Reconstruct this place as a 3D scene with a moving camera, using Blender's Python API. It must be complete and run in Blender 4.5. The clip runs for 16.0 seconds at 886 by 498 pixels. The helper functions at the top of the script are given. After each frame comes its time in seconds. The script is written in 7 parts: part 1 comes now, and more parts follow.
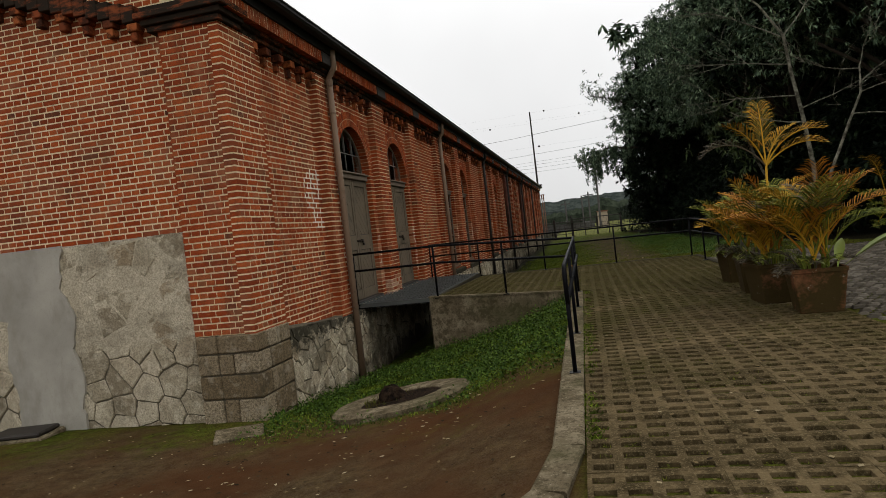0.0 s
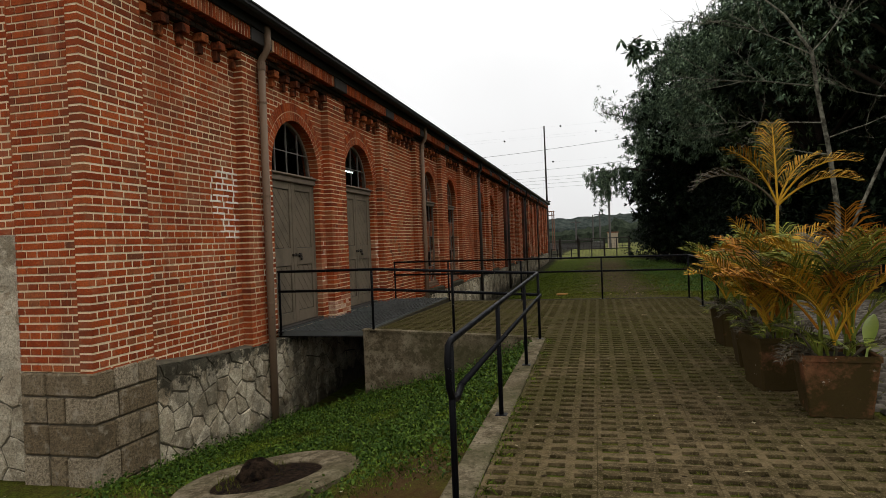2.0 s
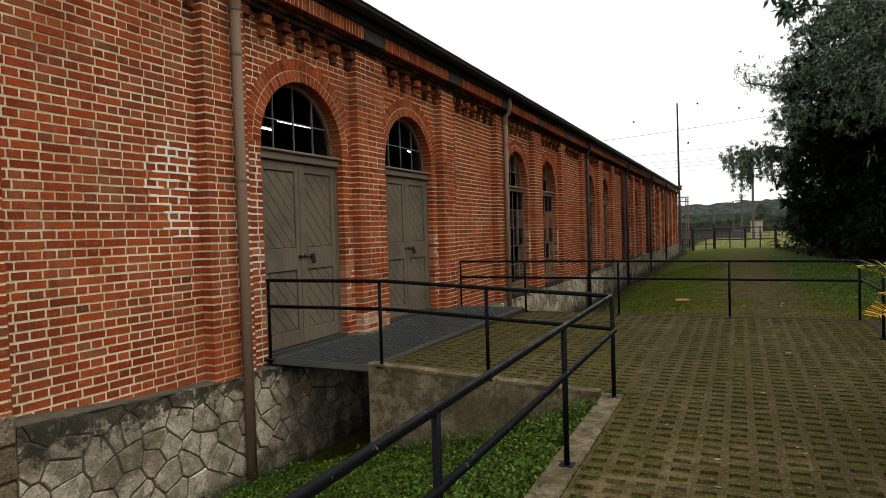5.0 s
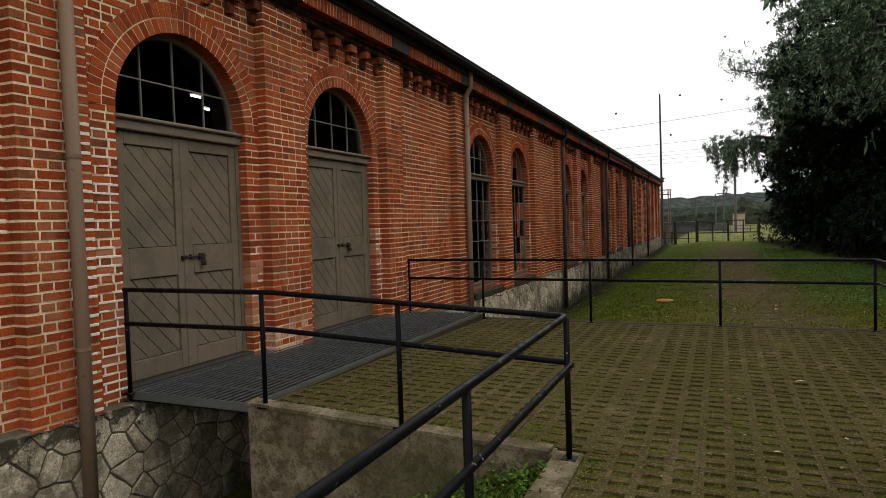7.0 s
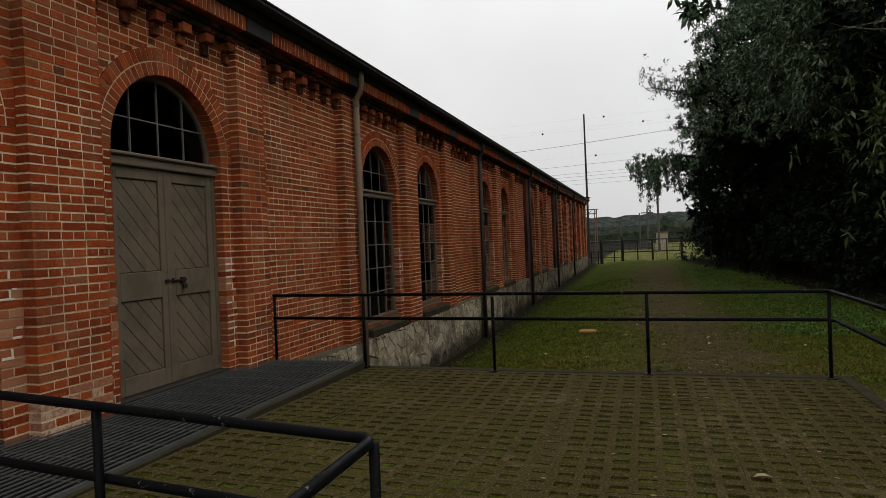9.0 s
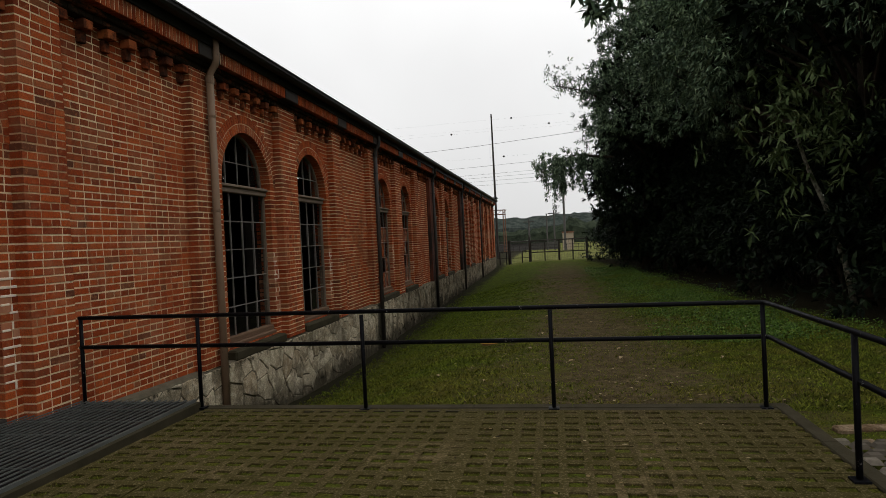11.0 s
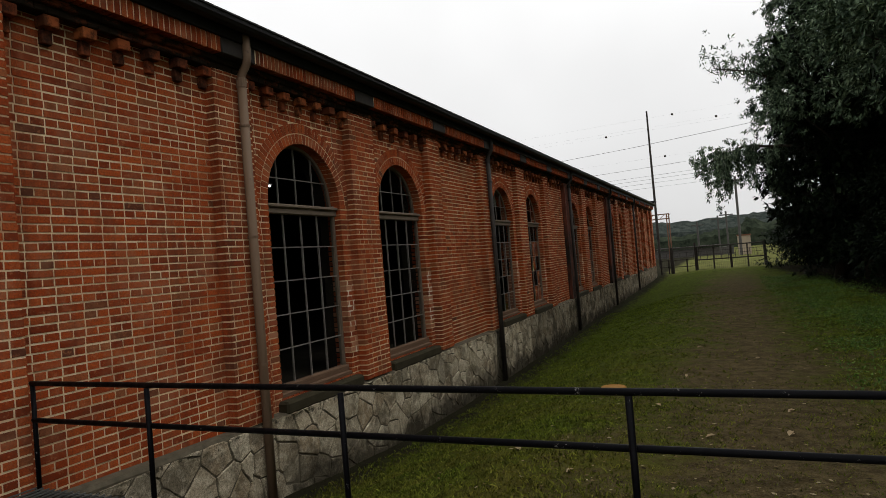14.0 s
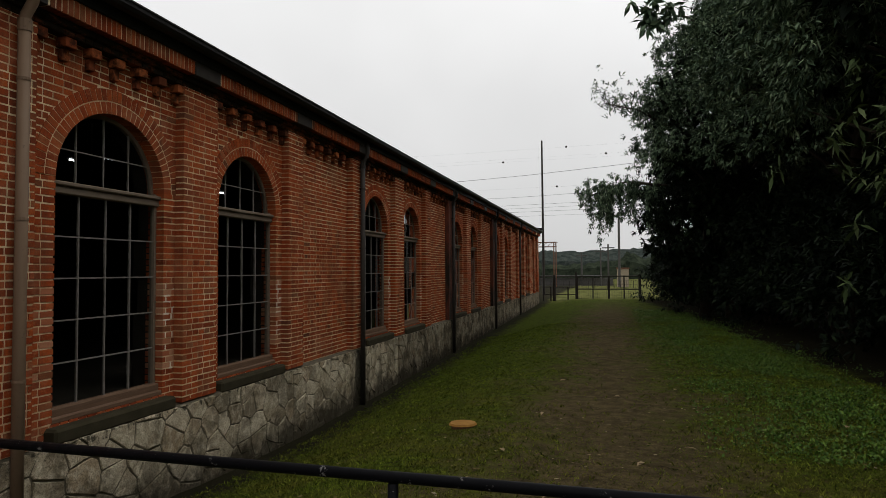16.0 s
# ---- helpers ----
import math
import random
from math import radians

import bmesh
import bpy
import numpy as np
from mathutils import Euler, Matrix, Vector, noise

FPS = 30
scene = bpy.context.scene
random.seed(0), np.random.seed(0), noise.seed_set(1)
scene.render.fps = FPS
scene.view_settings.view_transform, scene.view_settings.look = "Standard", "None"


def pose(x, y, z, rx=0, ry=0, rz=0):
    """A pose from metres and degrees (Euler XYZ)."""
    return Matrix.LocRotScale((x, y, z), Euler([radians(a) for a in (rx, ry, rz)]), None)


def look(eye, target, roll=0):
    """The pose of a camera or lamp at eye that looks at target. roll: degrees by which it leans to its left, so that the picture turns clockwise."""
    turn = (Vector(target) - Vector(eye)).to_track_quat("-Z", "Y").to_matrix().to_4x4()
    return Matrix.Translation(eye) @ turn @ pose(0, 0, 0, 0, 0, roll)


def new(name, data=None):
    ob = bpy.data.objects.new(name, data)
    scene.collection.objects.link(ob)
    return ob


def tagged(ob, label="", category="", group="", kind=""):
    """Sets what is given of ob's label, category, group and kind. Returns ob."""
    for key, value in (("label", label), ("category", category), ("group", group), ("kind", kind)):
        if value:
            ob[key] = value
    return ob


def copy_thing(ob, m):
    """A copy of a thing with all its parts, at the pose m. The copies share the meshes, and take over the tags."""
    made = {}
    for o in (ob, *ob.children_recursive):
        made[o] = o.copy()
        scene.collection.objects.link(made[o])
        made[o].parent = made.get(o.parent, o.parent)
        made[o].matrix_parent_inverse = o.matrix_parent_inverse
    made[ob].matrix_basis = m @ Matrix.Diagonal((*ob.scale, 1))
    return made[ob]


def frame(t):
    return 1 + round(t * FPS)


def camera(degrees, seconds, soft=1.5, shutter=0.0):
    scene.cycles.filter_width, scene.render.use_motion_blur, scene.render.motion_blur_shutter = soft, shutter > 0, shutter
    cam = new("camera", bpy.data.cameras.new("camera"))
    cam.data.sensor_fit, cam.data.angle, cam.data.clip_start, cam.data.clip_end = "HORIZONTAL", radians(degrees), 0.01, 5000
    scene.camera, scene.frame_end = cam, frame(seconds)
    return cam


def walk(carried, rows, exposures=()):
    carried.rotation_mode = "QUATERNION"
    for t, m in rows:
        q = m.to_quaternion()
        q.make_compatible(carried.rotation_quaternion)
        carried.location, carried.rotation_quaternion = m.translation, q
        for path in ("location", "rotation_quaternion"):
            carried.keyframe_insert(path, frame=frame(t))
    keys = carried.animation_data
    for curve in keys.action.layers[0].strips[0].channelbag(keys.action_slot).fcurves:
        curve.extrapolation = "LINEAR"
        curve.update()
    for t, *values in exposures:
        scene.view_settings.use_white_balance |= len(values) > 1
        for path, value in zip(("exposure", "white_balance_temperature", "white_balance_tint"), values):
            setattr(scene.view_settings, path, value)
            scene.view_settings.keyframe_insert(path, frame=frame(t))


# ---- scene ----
cam = camera(69.6, 16.0, soft=0.75)
PATH = [
    (0, (0.354, 0.442, 1.276), (-0.084, 2.393, 1.225), -6.5),
    (0.5, (0.605, 0.948, 1.342), (0.136, 2.891, 1.261), -4.7),
    (1, (0.757, 1.506, 1.366), (0.406, 3.473, 1.281), -5.2),
    (1.5, (0.868, 2.031, 1.404), (0.564, 4.006, 1.332), -3.3),
    (2, (0.987, 2.581, 1.438), (0.516, 4.525, 1.414), -2.2),
    (2.5, (1.097, 3.058, 1.476), (0.718, 5.021, 1.436), -2.9),
    (3, (1.206, 3.601, 1.557), (0.506, 5.475, 1.542), -4.0),
    (3.5, (1.251, 4.062, 1.569), (0.527, 5.926, 1.601), -3.0),
    (4, (1.326, 4.675, 1.533), (0.364, 6.426, 1.449), -2.2),
    (4.5, (1.288, 5.255, 1.486), (0.279, 6.981, 1.421), -1.5),
    (5, (1.233, 5.739, 1.581), (0.388, 7.551, 1.526), -1.7),
    (5.2, (1.315, 5.914, 1.518), (0.5, 7.74, 1.51), -1.0),
    (7.3, (1.069, 7.968, 1.566), (0.276, 9.803, 1.486), -2.0),
    (7.5, (1.081, 8.194, 1.553), (0.318, 10.042, 1.493), -2.3),
    (8, (1.023, 8.693, 1.571), (0.361, 10.58, 1.596), 0.5),
    (8.5, (1.03, 9.239, 1.598), (0.423, 11.144, 1.626), -1.9),
    (9, (1.069, 9.744, 1.614), (0.464, 11.65, 1.593), -2.3),
    (9.5, (0.984, 10.23, 1.621), (0.53, 12.177, 1.628), -2.1),
    (10, (1.106, 10.644, 1.59), (0.722, 12.607, 1.6), -0.5),
    (10.2, (1.079, 10.789, 1.607), (0.704, 12.753, 1.61), -1.1),
    (12.3, (1.344, 12.499, 1.62), (1.02, 14.472, 1.576), -3.4),
    (12.5, (1.403, 12.642, 1.611), (1.077, 14.615, 1.57), -2.7),
    (13, (1.519, 13.084, 1.645), (1.11, 15.041, 1.598), -2.8),
    (13.5, (1.508, 13.458, 1.711), (1.005, 15.394, 1.749), -6.3),
    (14, (1.617, 13.94, 1.723), (0.799, 15.765, 1.759), -4.7),
    (14.5, (1.594, 14.321, 1.715), (0.807, 16.159, 1.762), -2.0),
    (15, (1.667, 14.66, 1.704), (0.898, 16.504, 1.794), -0.5),
    (15.5, (1.839, 14.972, 1.701), (1.169, 16.855, 1.787), -1.6),
    (16, (1.829, 15.24, 1.687), (1.321, 17.173, 1.754), -0.3),
]
EXPOSURES = [(0, -0.07), (1, 0.0), (2, 0.05), (2.5, 0.0), (3.5, -0.08), (4, -0.2), (4.5, 0.35), (5, 0.45), (7.5, 0.3), (9, -0.25), (10, -0.17), (12.5, -0.05), (13.5, -0.03), (14, -0.1), (14.5, -0.2), (16, -0.3)]
walk(cam, [(t, look(eye, target, roll)) for t, eye, target, roll in PATH], EXPOSURES)


# ---- light ----
world = bpy.data.worlds.new("world")
scene.world = world
world.use_nodes = True
wn, wl = world.node_tree.nodes, world.node_tree.links
SUN_EL, SUN_ROT = radians(58), radians(102)
sky = wn.new("ShaderNodeTexSky")
sky.sky_type, sky.sun_disc, sky.sun_elevation, sky.sun_rotation = "NISHITA", False, SUN_EL, SUN_ROT
grey = wn.new("ShaderNodeHueSaturation")
grey.inputs["Saturation"].default_value = 0.12
grey.inputs["Value"].default_value = 0.35
wl.new(sky.outputs[0], grey.inputs["Color"])
coord = wn.new("ShaderNodeTexCoord")
cloud = wn.new("ShaderNodeTexNoise")
cloud.inputs["Scale"].default_value, cloud.inputs["Detail"].default_value = 1.6, 4
wl.new(coord.outputs["Generated"], cloud.inputs["Vector"])
ramp = wn.new("ShaderNodeMapRange")
ramp.inputs["From Min"].default_value, ramp.inputs["From Max"].default_value = 0.3, 0.7
ramp.inputs["To Min"].default_value, ramp.inputs["To Max"].default_value = 7.6, 9.6
wl.new(cloud.outputs["Fac"], ramp.inputs["Value"])
split = wn.new("ShaderNodeSeparateXYZ")
wl.new(coord.outputs["Generated"], split.inputs[0])
low = wn.new("ShaderNodeMapRange")
low.inputs["From Max"].default_value, low.inputs["To Min"].default_value = 0.45, 0.66
wl.new(split.outputs["Z"], low.inputs["Value"])
dim = wn.new("ShaderNodeMath")
dim.operation = "MULTIPLY"
wl.new(ramp.outputs[0], dim.inputs[0])
wl.new(low.outputs[0], dim.inputs[1])
veil = wn.new("ShaderNodeMix")
veil.data_type = "RGBA"
veil.inputs["Factor"].default_value = 0.85
wl.new(grey.outputs[0], veil.inputs["A"])
wl.new(dim.outputs[0], veil.inputs["B"])
wn["Background"].inputs["Strength"].default_value = 0.145
wl.new(veil.outputs["Result"], wn["Background"].inputs["Color"])
sun = new("sun", bpy.data.lights.new("sun", "SUN"))
sun.data.energy, sun.data.angle, sun.data.color = 0.8, radians(40), (1, 0.97, 0.93)
sun.matrix_world = look((20 * math.sin(SUN_ROT), -20 * math.cos(SUN_ROT), 34), (0, 0, 0))


# ---- materials ----
def rgb(c):
    return (*c, 1.0)


class Mat:
    """A node material: its nodes are added by short calls."""

    def __init__(self, name, rough=0.8, metal=0.0, spec=0.15):
        self.m = bpy.data.materials.new(name)
        self.m.use_nodes = True
        self.n, self.l = self.m.node_tree.nodes, self.m.node_tree.links
        self.b = self.n["Principled BSDF"]
        self.b.inputs["Roughness"].default_value = rough
        self.b.inputs["Metallic"].default_value = metal
        self.b.inputs["Specular IOR Level"].default_value = spec
        self.pos = self.n.new("ShaderNodeNewGeometry")

    def put(self, sock, value):
        if isinstance(value, bpy.types.NodeSocket):
            self.l.new(value, sock)
        elif isinstance(value, (tuple, list)) and len(value) == 3 and sock.type == "RGBA":
            sock.default_value = rgb(value)
        else:
            sock.default_value = value

    def noise(self, scale, detail=4, rough=0.55, stretch=None, vec=None):
        node = self.n.new("ShaderNodeTexNoise")
        node.inputs["Scale"].default_value, node.inputs["Detail"].default_value = scale, detail
        node.inputs["Roughness"].default_value = rough
        v = vec or self.pos.outputs["Position"]
        if stretch:
            mul = self.n.new("ShaderNodeVectorMath")
            mul.operation = "MULTIPLY"
            self.l.new(v, mul.inputs[0])
            mul.inputs[1].default_value = stretch
            v = mul.outputs[0]
        self.l.new(v, node.inputs["Vector"])
        return node.outputs["Fac"]

    def voronoi(self, scale, feature="F1", out="Distance"):
        node = self.n.new("ShaderNodeTexVoronoi")
        node.feature = feature
        node.inputs["Scale"].default_value = scale
        self.l.new(self.pos.outputs["Position"], node.inputs["Vector"])
        return node.outputs[out]

    def span(self, value, a, b, c=0.0, d=1.0):
        node = self.n.new("ShaderNodeMapRange")
        self.put(node.inputs["Value"], value)
        for key, v in zip(("From Min", "From Max", "To Min", "To Max"), (a, b, c, d)):
            node.inputs[key].default_value = v
        return node.outputs[0]

    def math(self, op, a, b=0.0):
        node = self.n.new("ShaderNodeMath")
        node.operation = op
        self.put(node.inputs[0], a)
        self.put(node.inputs[1], b)
        return node.outputs[0]

    def mix(self, fac, a, b, blend="MIX"):
        node = self.n.new("ShaderNodeMix")
        node.data_type, node.blend_type = "RGBA", blend
        self.put(node.inputs["Factor"], fac)
        self.put(node.inputs["A"], a)
        self.put(node.inputs["B"], b)
        return node.outputs["Result"]

    def ramp(self, fac, *stops):
        node = self.n.new("ShaderNodeValToRGB")
        while len(node.color_ramp.elements) < len(stops):
            node.color_ramp.elements.new(0.5)
        for e, (p, c) in zip(node.color_ramp.elements, stops):
            e.position, e.color = p, rgb(c)
        self.put(node.inputs[0], fac)
        return node.outputs[0]

    def island(self):
        return self.pos.outputs["Random Per Island"]

    def each(self):
        node = self.n.new("ShaderNodeObjectInfo")
        return node.outputs["Random"]

    def axis(self, k):
        node = self.n.new("ShaderNodeSeparateXYZ")
        self.l.new(self.pos.outputs["Position"], node.inputs[0])
        return node.outputs[k]

    def done(self, colour, bump=None, strength=0.3, distance=0.01, rough=None):
        self.put(self.b.inputs["Base Color"], colour)
        if rough is not None:
            self.put(self.b.inputs["Roughness"], rough)
        if bump is not None:
            node = self.n.new("ShaderNodeBump")
            node.inputs["Strength"].default_value, node.inputs["Distance"].default_value = strength, distance
            self.l.new(bump, node.inputs["Height"])
            self.l.new(node.outputs[0], self.b.inputs["Normal"])
        return self.m


def brick_material(name, random_from):
    m = Mat(name, 0.9, spec=0.06)
    r = m.island() if random_from == "island" else m.each()
    tone = m.ramp(r, (0.0, (0.20, 0.032, 0.009)), (0.2, (0.285, 0.046, 0.011)), (0.55, (0.375, 0.064, 0.014)), (0.88, (0.46, 0.094, 0.022)), (0.97, (0.32, 0.11, 0.044)), (1.0, (0.09, 0.030, 0.017)))
    tone = m.mix(m.span(m.noise(70, 6, 0.7), 0.42, 0.62, 0, 0.6), tone, (0.12, 0.036, 0.018))
    tone = m.mix(m.span(m.noise(22, 5, 0.7), 0.56, 0.66, 0, 0.5), tone, (0.44, 0.17, 0.075))
    tone = m.mix(m.span(m.noise(1.3, 6, 0.65), 0.50, 0.64, 0, 0.5), tone, (0.13, 0.052, 0.028))
    tone = m.mix(m.span(m.noise(2.3, 6, 0.65), 0.52, 0.68, 0, 0.5), tone, (0.34, 0.15, 0.08))
    streak = m.noise(1.0, 6, 0.65, (3.0, 3.0, 0.25))
    tone = m.mix(m.span(streak, 0.55, 0.70, 0, 0.5), tone, (0.055, 0.028, 0.017))
    return m.done(tone, m.noise(60, 6), 0.6, 0.006)


BRICK = brick_material("brick_red", "island")
m = Mat("brick_pale", 0.9, spec=0.06)
c = m.ramp(m.island(), (0.0, (0.30, 0.075, 0.03)), (0.5, (0.38, 0.13, 0.06)), (1.0, (0.46, 0.24, 0.14)))
BRICK_PALE = m.done(m.mix(m.span(m.noise(50, 5), 0.35, 0.7, 0, 0.5), c, (0.30, 0.11, 0.065)), m.noise(60, 6), 0.5, 0.006)
m = Mat("brick_salt", 0.95, spec=0.03)
c = m.mix(m.each(), (0.36, 0.16, 0.09), (0.60, 0.44, 0.32))
BRICK_SALT = m.done(m.mix(m.span(m.noise(25, 6, 0.7), 0.45, 0.6, 0, 0.8), c, (0.30, 0.09, 0.04)), m.noise(60, 6), 0.6, 0.006)
m = Mat("brick_algae", 0.9, spec=0.2)
c = m.mix(m.span(m.noise(1.6, 6, 0.65, (2, 2, 0.4)), 0.42, 0.62), (0.024, 0.020, 0.016), (0.16, 0.05, 0.03))
BRICK_ALGAE = m.done(c, m.noise(60, 6), 0.5, 0.006)
BRICK_EACH = brick_material("brick_red_single", "object")

m = Mat("brick_soot", 0.95, spec=0.03)
c = m.ramp(m.island(), (0.0, (0.10, 0.035, 0.018)), (0.5, (0.26, 0.065, 0.025)), (1.0, (0.40, 0.12, 0.04)))
BRICK_SOOT = m.done(m.mix(m.span(m.noise(6, 6, 0.7), 0.44, 0.58, 0, 0.8), c, (0.016, 0.012, 0.010)), m.noise(60, 6), 0.6, 0.006)
m = Mat("brick_black", 0.95, spec=0.03)
c = m.mix(m.span(m.noise(2.4, 6, 0.7, (1, 1, 3)), 0.50, 0.64, 0, 0.8), (0.030, 0.022, 0.016), (0.28, 0.075, 0.028))
BRICK_BLACK = m.done(c, m.noise(60, 6), 0.6, 0.006)

m = Mat("mortar", 0.95, spec=0.03)
c = m.mix(m.noise(40, 4), (0.64, 0.50, 0.30), (0.90, 0.74, 0.49))
dirt = m.math("ADD", m.noise(1.1, 6, 0.65), m.span(m.axis(1), 8.6, 9.2, -0.2, 0.0))
c = m.mix(m.span(dirt, 0.42, 0.62, 0, 0.75), c, (0.36, 0.17, 0.08))
c = m.mix(m.span(m.noise(9, 6, 0.7), 0.56, 0.68, 0, 0.5), c, (0.18, 0.10, 0.055))
MORTAR = m.done(c, m.noise(120, 3), 0.5, 0.004)

m = Mat("mortar_cream", 0.95, spec=0.1)
MORTAR_CREAM = m.done(m.mix(m.noise(40, 4), (0.62, 0.52, 0.38), (0.86, 0.77, 0.62)), m.noise(120, 3), 0.5, 0.004)

m = Mat("mortar_white", 0.95, spec=0.05)
MORTAR_WHITE = m.done(m.mix(m.noise(40, 4), (0.70, 0.62, 0.48), (0.88, 0.81, 0.68)), m.noise(120, 3), 0.5, 0.004)


def stone_material(name, random_from, band=0.8, light=1.0, stain=1.0):
    m = Mat(name, 0.95, spec=0.04)
    r = m.island() if random_from == "island" else m.each()
    tones = ((0.0, (0.20, 0.165, 0.112)), (0.4, (0.31, 0.265, 0.185)), (0.75, (0.43, 0.375, 0.275)), (1.0, (0.27, 0.21, 0.135)))
    c = m.ramp(r, *[(p, tuple(light * q for q in k)) for p, k in tones])
    c = m.mix(m.span(m.noise(9, 6, 0.7), 0.48, 0.60, 0, 0.6), c, tuple(light * q for q in (0.50, 0.44, 0.33)))
    c = m.mix(m.span(m.noise(38, 6, 0.75), 0.46, 0.60, 0, 0.45), c, (0.085, 0.070, 0.046))
    c = m.mix(m.span(m.noise(110, 4, 0.7), 0.50, 0.60, 0, 0.6), c, (0.05, 0.042, 0.028))
    c = m.mix(m.span(m.noise(3.1, 6, 0.65), 0.50, 0.62, 0, 0.6 * stain), c, (0.15, 0.105, 0.058))
    c = m.mix(m.span(m.noise(1.6, 6, 0.7), 0.49, 0.58, 0, 0.8 * stain), c, (0.055, 0.046, 0.030))
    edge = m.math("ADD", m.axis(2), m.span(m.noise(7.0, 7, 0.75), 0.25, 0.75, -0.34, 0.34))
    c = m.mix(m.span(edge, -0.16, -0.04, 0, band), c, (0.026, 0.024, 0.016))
    for y in (29.2, 38.3):
        off = m.math("ABSOLUTE", m.math("SUBTRACT", m.axis(1), y))
        off = m.math("ADD", off, m.span(m.noise(3.5, 6, 0.7, (1, 1, 0.3)), 0.25, 0.75, -0.35, 0.35))
        c = m.mix(m.span(off, 0.25, 0.55, 0.9, 0), c, (0.016, 0.015, 0.011))
    # darker towards the foot, with an uneven edge
    foot_dark = m.math("ADD", m.axis(2), m.span(m.noise(2.2, 6, 0.65), 0.25, 0.75, -0.35, 0.35))
    c = m.mix(m.span(foot_dark, -1.25, -0.85, band, 0), c, (0.030, 0.026, 0.017))
    return m.done(c, m.math("ADD", m.noise(9, 8, 0.7), m.math("MULTIPLY", m.noise(60, 5, 0.7), 0.35)), 0.7, 0.03)


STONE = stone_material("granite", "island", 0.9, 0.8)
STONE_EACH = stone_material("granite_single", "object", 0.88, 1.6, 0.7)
STONE_PALE = stone_material("granite_pale", "object", 0.0, 1.45, 0.3)

m = Mat("ashlar_brown", 0.95, spec=0.04)
c = m.ramp(m.each(), (0.0, (0.20, 0.145, 0.082)), (0.5, (0.33, 0.255, 0.16)), (1.0, (0.52, 0.43, 0.30)))
c = m.mix(m.span(m.noise(30, 6, 0.75), 0.47, 0.57, 0, 0.65), c, (0.085, 0.066, 0.042))
c = m.mix(m.span(m.noise(100, 5, 0.7), 0.48, 0.58, 0, 0.6), c, (0.06, 0.048, 0.03))
c = m.mix(m.span(m.noise(2.4, 6, 0.65), 0.52, 0.62, 0, 0.65), c, (0.070, 0.057, 0.035))
c = m.mix(m.span(m.noise(6, 6, 0.7), 0.54, 0.64, 0, 0.5), c, (0.42, 0.36, 0.27))
ASHLAR = m.done(c, m.math("ADD", m.noise(13, 8, 0.7), m.math("MULTIPLY", m.noise(60, 5, 0.7), 0.35)), 1.0, 0.04)

m = Mat("stone_mortar", 0.95, spec=0.1)
STONE_MORTAR = m.done(m.mix(m.noise(8, 5), (0.030, 0.026, 0.018), (0.17, 0.145, 0.10)), m.noise(60, 5), 0.7, 0.01)

m = Mat("cement_render", 0.9, spec=0.2)
c = m.mix(m.span(m.noise(1.3, 5), 0.3, 0.7), (0.27, 0.25, 0.21), (0.43, 0.40, 0.34))
c = m.mix(m.span(m.noise(1.9, 7, 0.7, (1, 1, 0.5)), 0.5, 0.66, 0, 0.45), c, (0.20, 0.18, 0.135))
c = m.mix(m.span(m.noise(55, 5, 0.7), 0.55, 0.66, 0, 0.35), c, (0.15, 0.135, 0.105))
CEMENT = m.done(c, m.math("ADD", m.noise(70, 5), m.noise(4, 4)), 0.35, 0.008)

m = Mat("concrete", 0.95, spec=0.05)
c = m.mix(m.span(m.noise(3, 6, 0.65), 0.35, 0.65), (0.105, 0.082, 0.048), (0.25, 0.205, 0.135))
c = m.mix(m.span(m.noise(7, 7, 0.75), 0.46, 0.58, 0, 0.8), c, (0.062, 0.048, 0.025))
c = m.mix(m.span(m.noise(30, 6, 0.75), 0.52, 0.62, 0, 0.7), c, (0.040, 0.032, 0.017))
c = m.mix(m.span(m.noise(45, 5, 0.7), 0.60, 0.66, 0, 0.6), c, (0.36, 0.31, 0.22))
c = m.mix(m.span(m.noise(1.1, 5, 0.6), 0.48, 0.62, 0, 0.6), c, (0.060, 0.058, 0.024))
CONCRETE = m.done(c, m.noise(70, 6, 0.7), 0.9, 0.01)
m = Mat("concrete_mossy", 0.95, spec=0.1)
c = m.mix(m.noise(5, 6), (0.018, 0.016, 0.008), (0.060, 0.050, 0.030))
CONCRETE_MOSSY = m.done(c, m.noise(60, 6), 0.6, 0.008)

m = Mat("edging_concrete", 0.95, spec=0.04)
c = m.mix(m.span(m.noise(9, 6, 0.7), 0.38, 0.62), (0.10, 0.062, 0.034), (0.27, 0.20, 0.13))
EDGING = m.done(m.mix(m.span(m.noise(40, 6, 0.75), 0.5, 0.62, 0, 0.7), c, (0.06, 0.042, 0.022)), m.noise(50, 6), 0.8, 0.012)

m = Mat("paver_concrete", 0.95, spec=0.03)
c = m.ramp(m.each(), (0.0, (0.072, 0.052, 0.025)), (1.0, (0.135, 0.098, 0.050)))
c = m.mix(m.span(m.noise(6, 7, 0.75), 0.44, 0.60, 0, 0.8), c, (0.024, 0.018, 0.007))
mossy = m.math("ADD", m.span(m.noise(0.9, 6, 0.65), 0.3, 0.7, -0.5, 0.5), m.span(m.axis(1), 4.0, 12.0, -0.35, 0.5))
mossy = m.math("ADD", mossy, m.span(m.noise(14, 5, 0.7), 0.3, 0.7, -0.35, 0.35))
c = m.mix(m.span(mossy, -0.15, 0.5, 0, 0.85), c, (0.040, 0.035, 0.009))
c = m.mix(m.span(m.noise(60, 5, 0.7), 0.52, 0.62, 0, 0.5), c, (0.20, 0.155, 0.088))
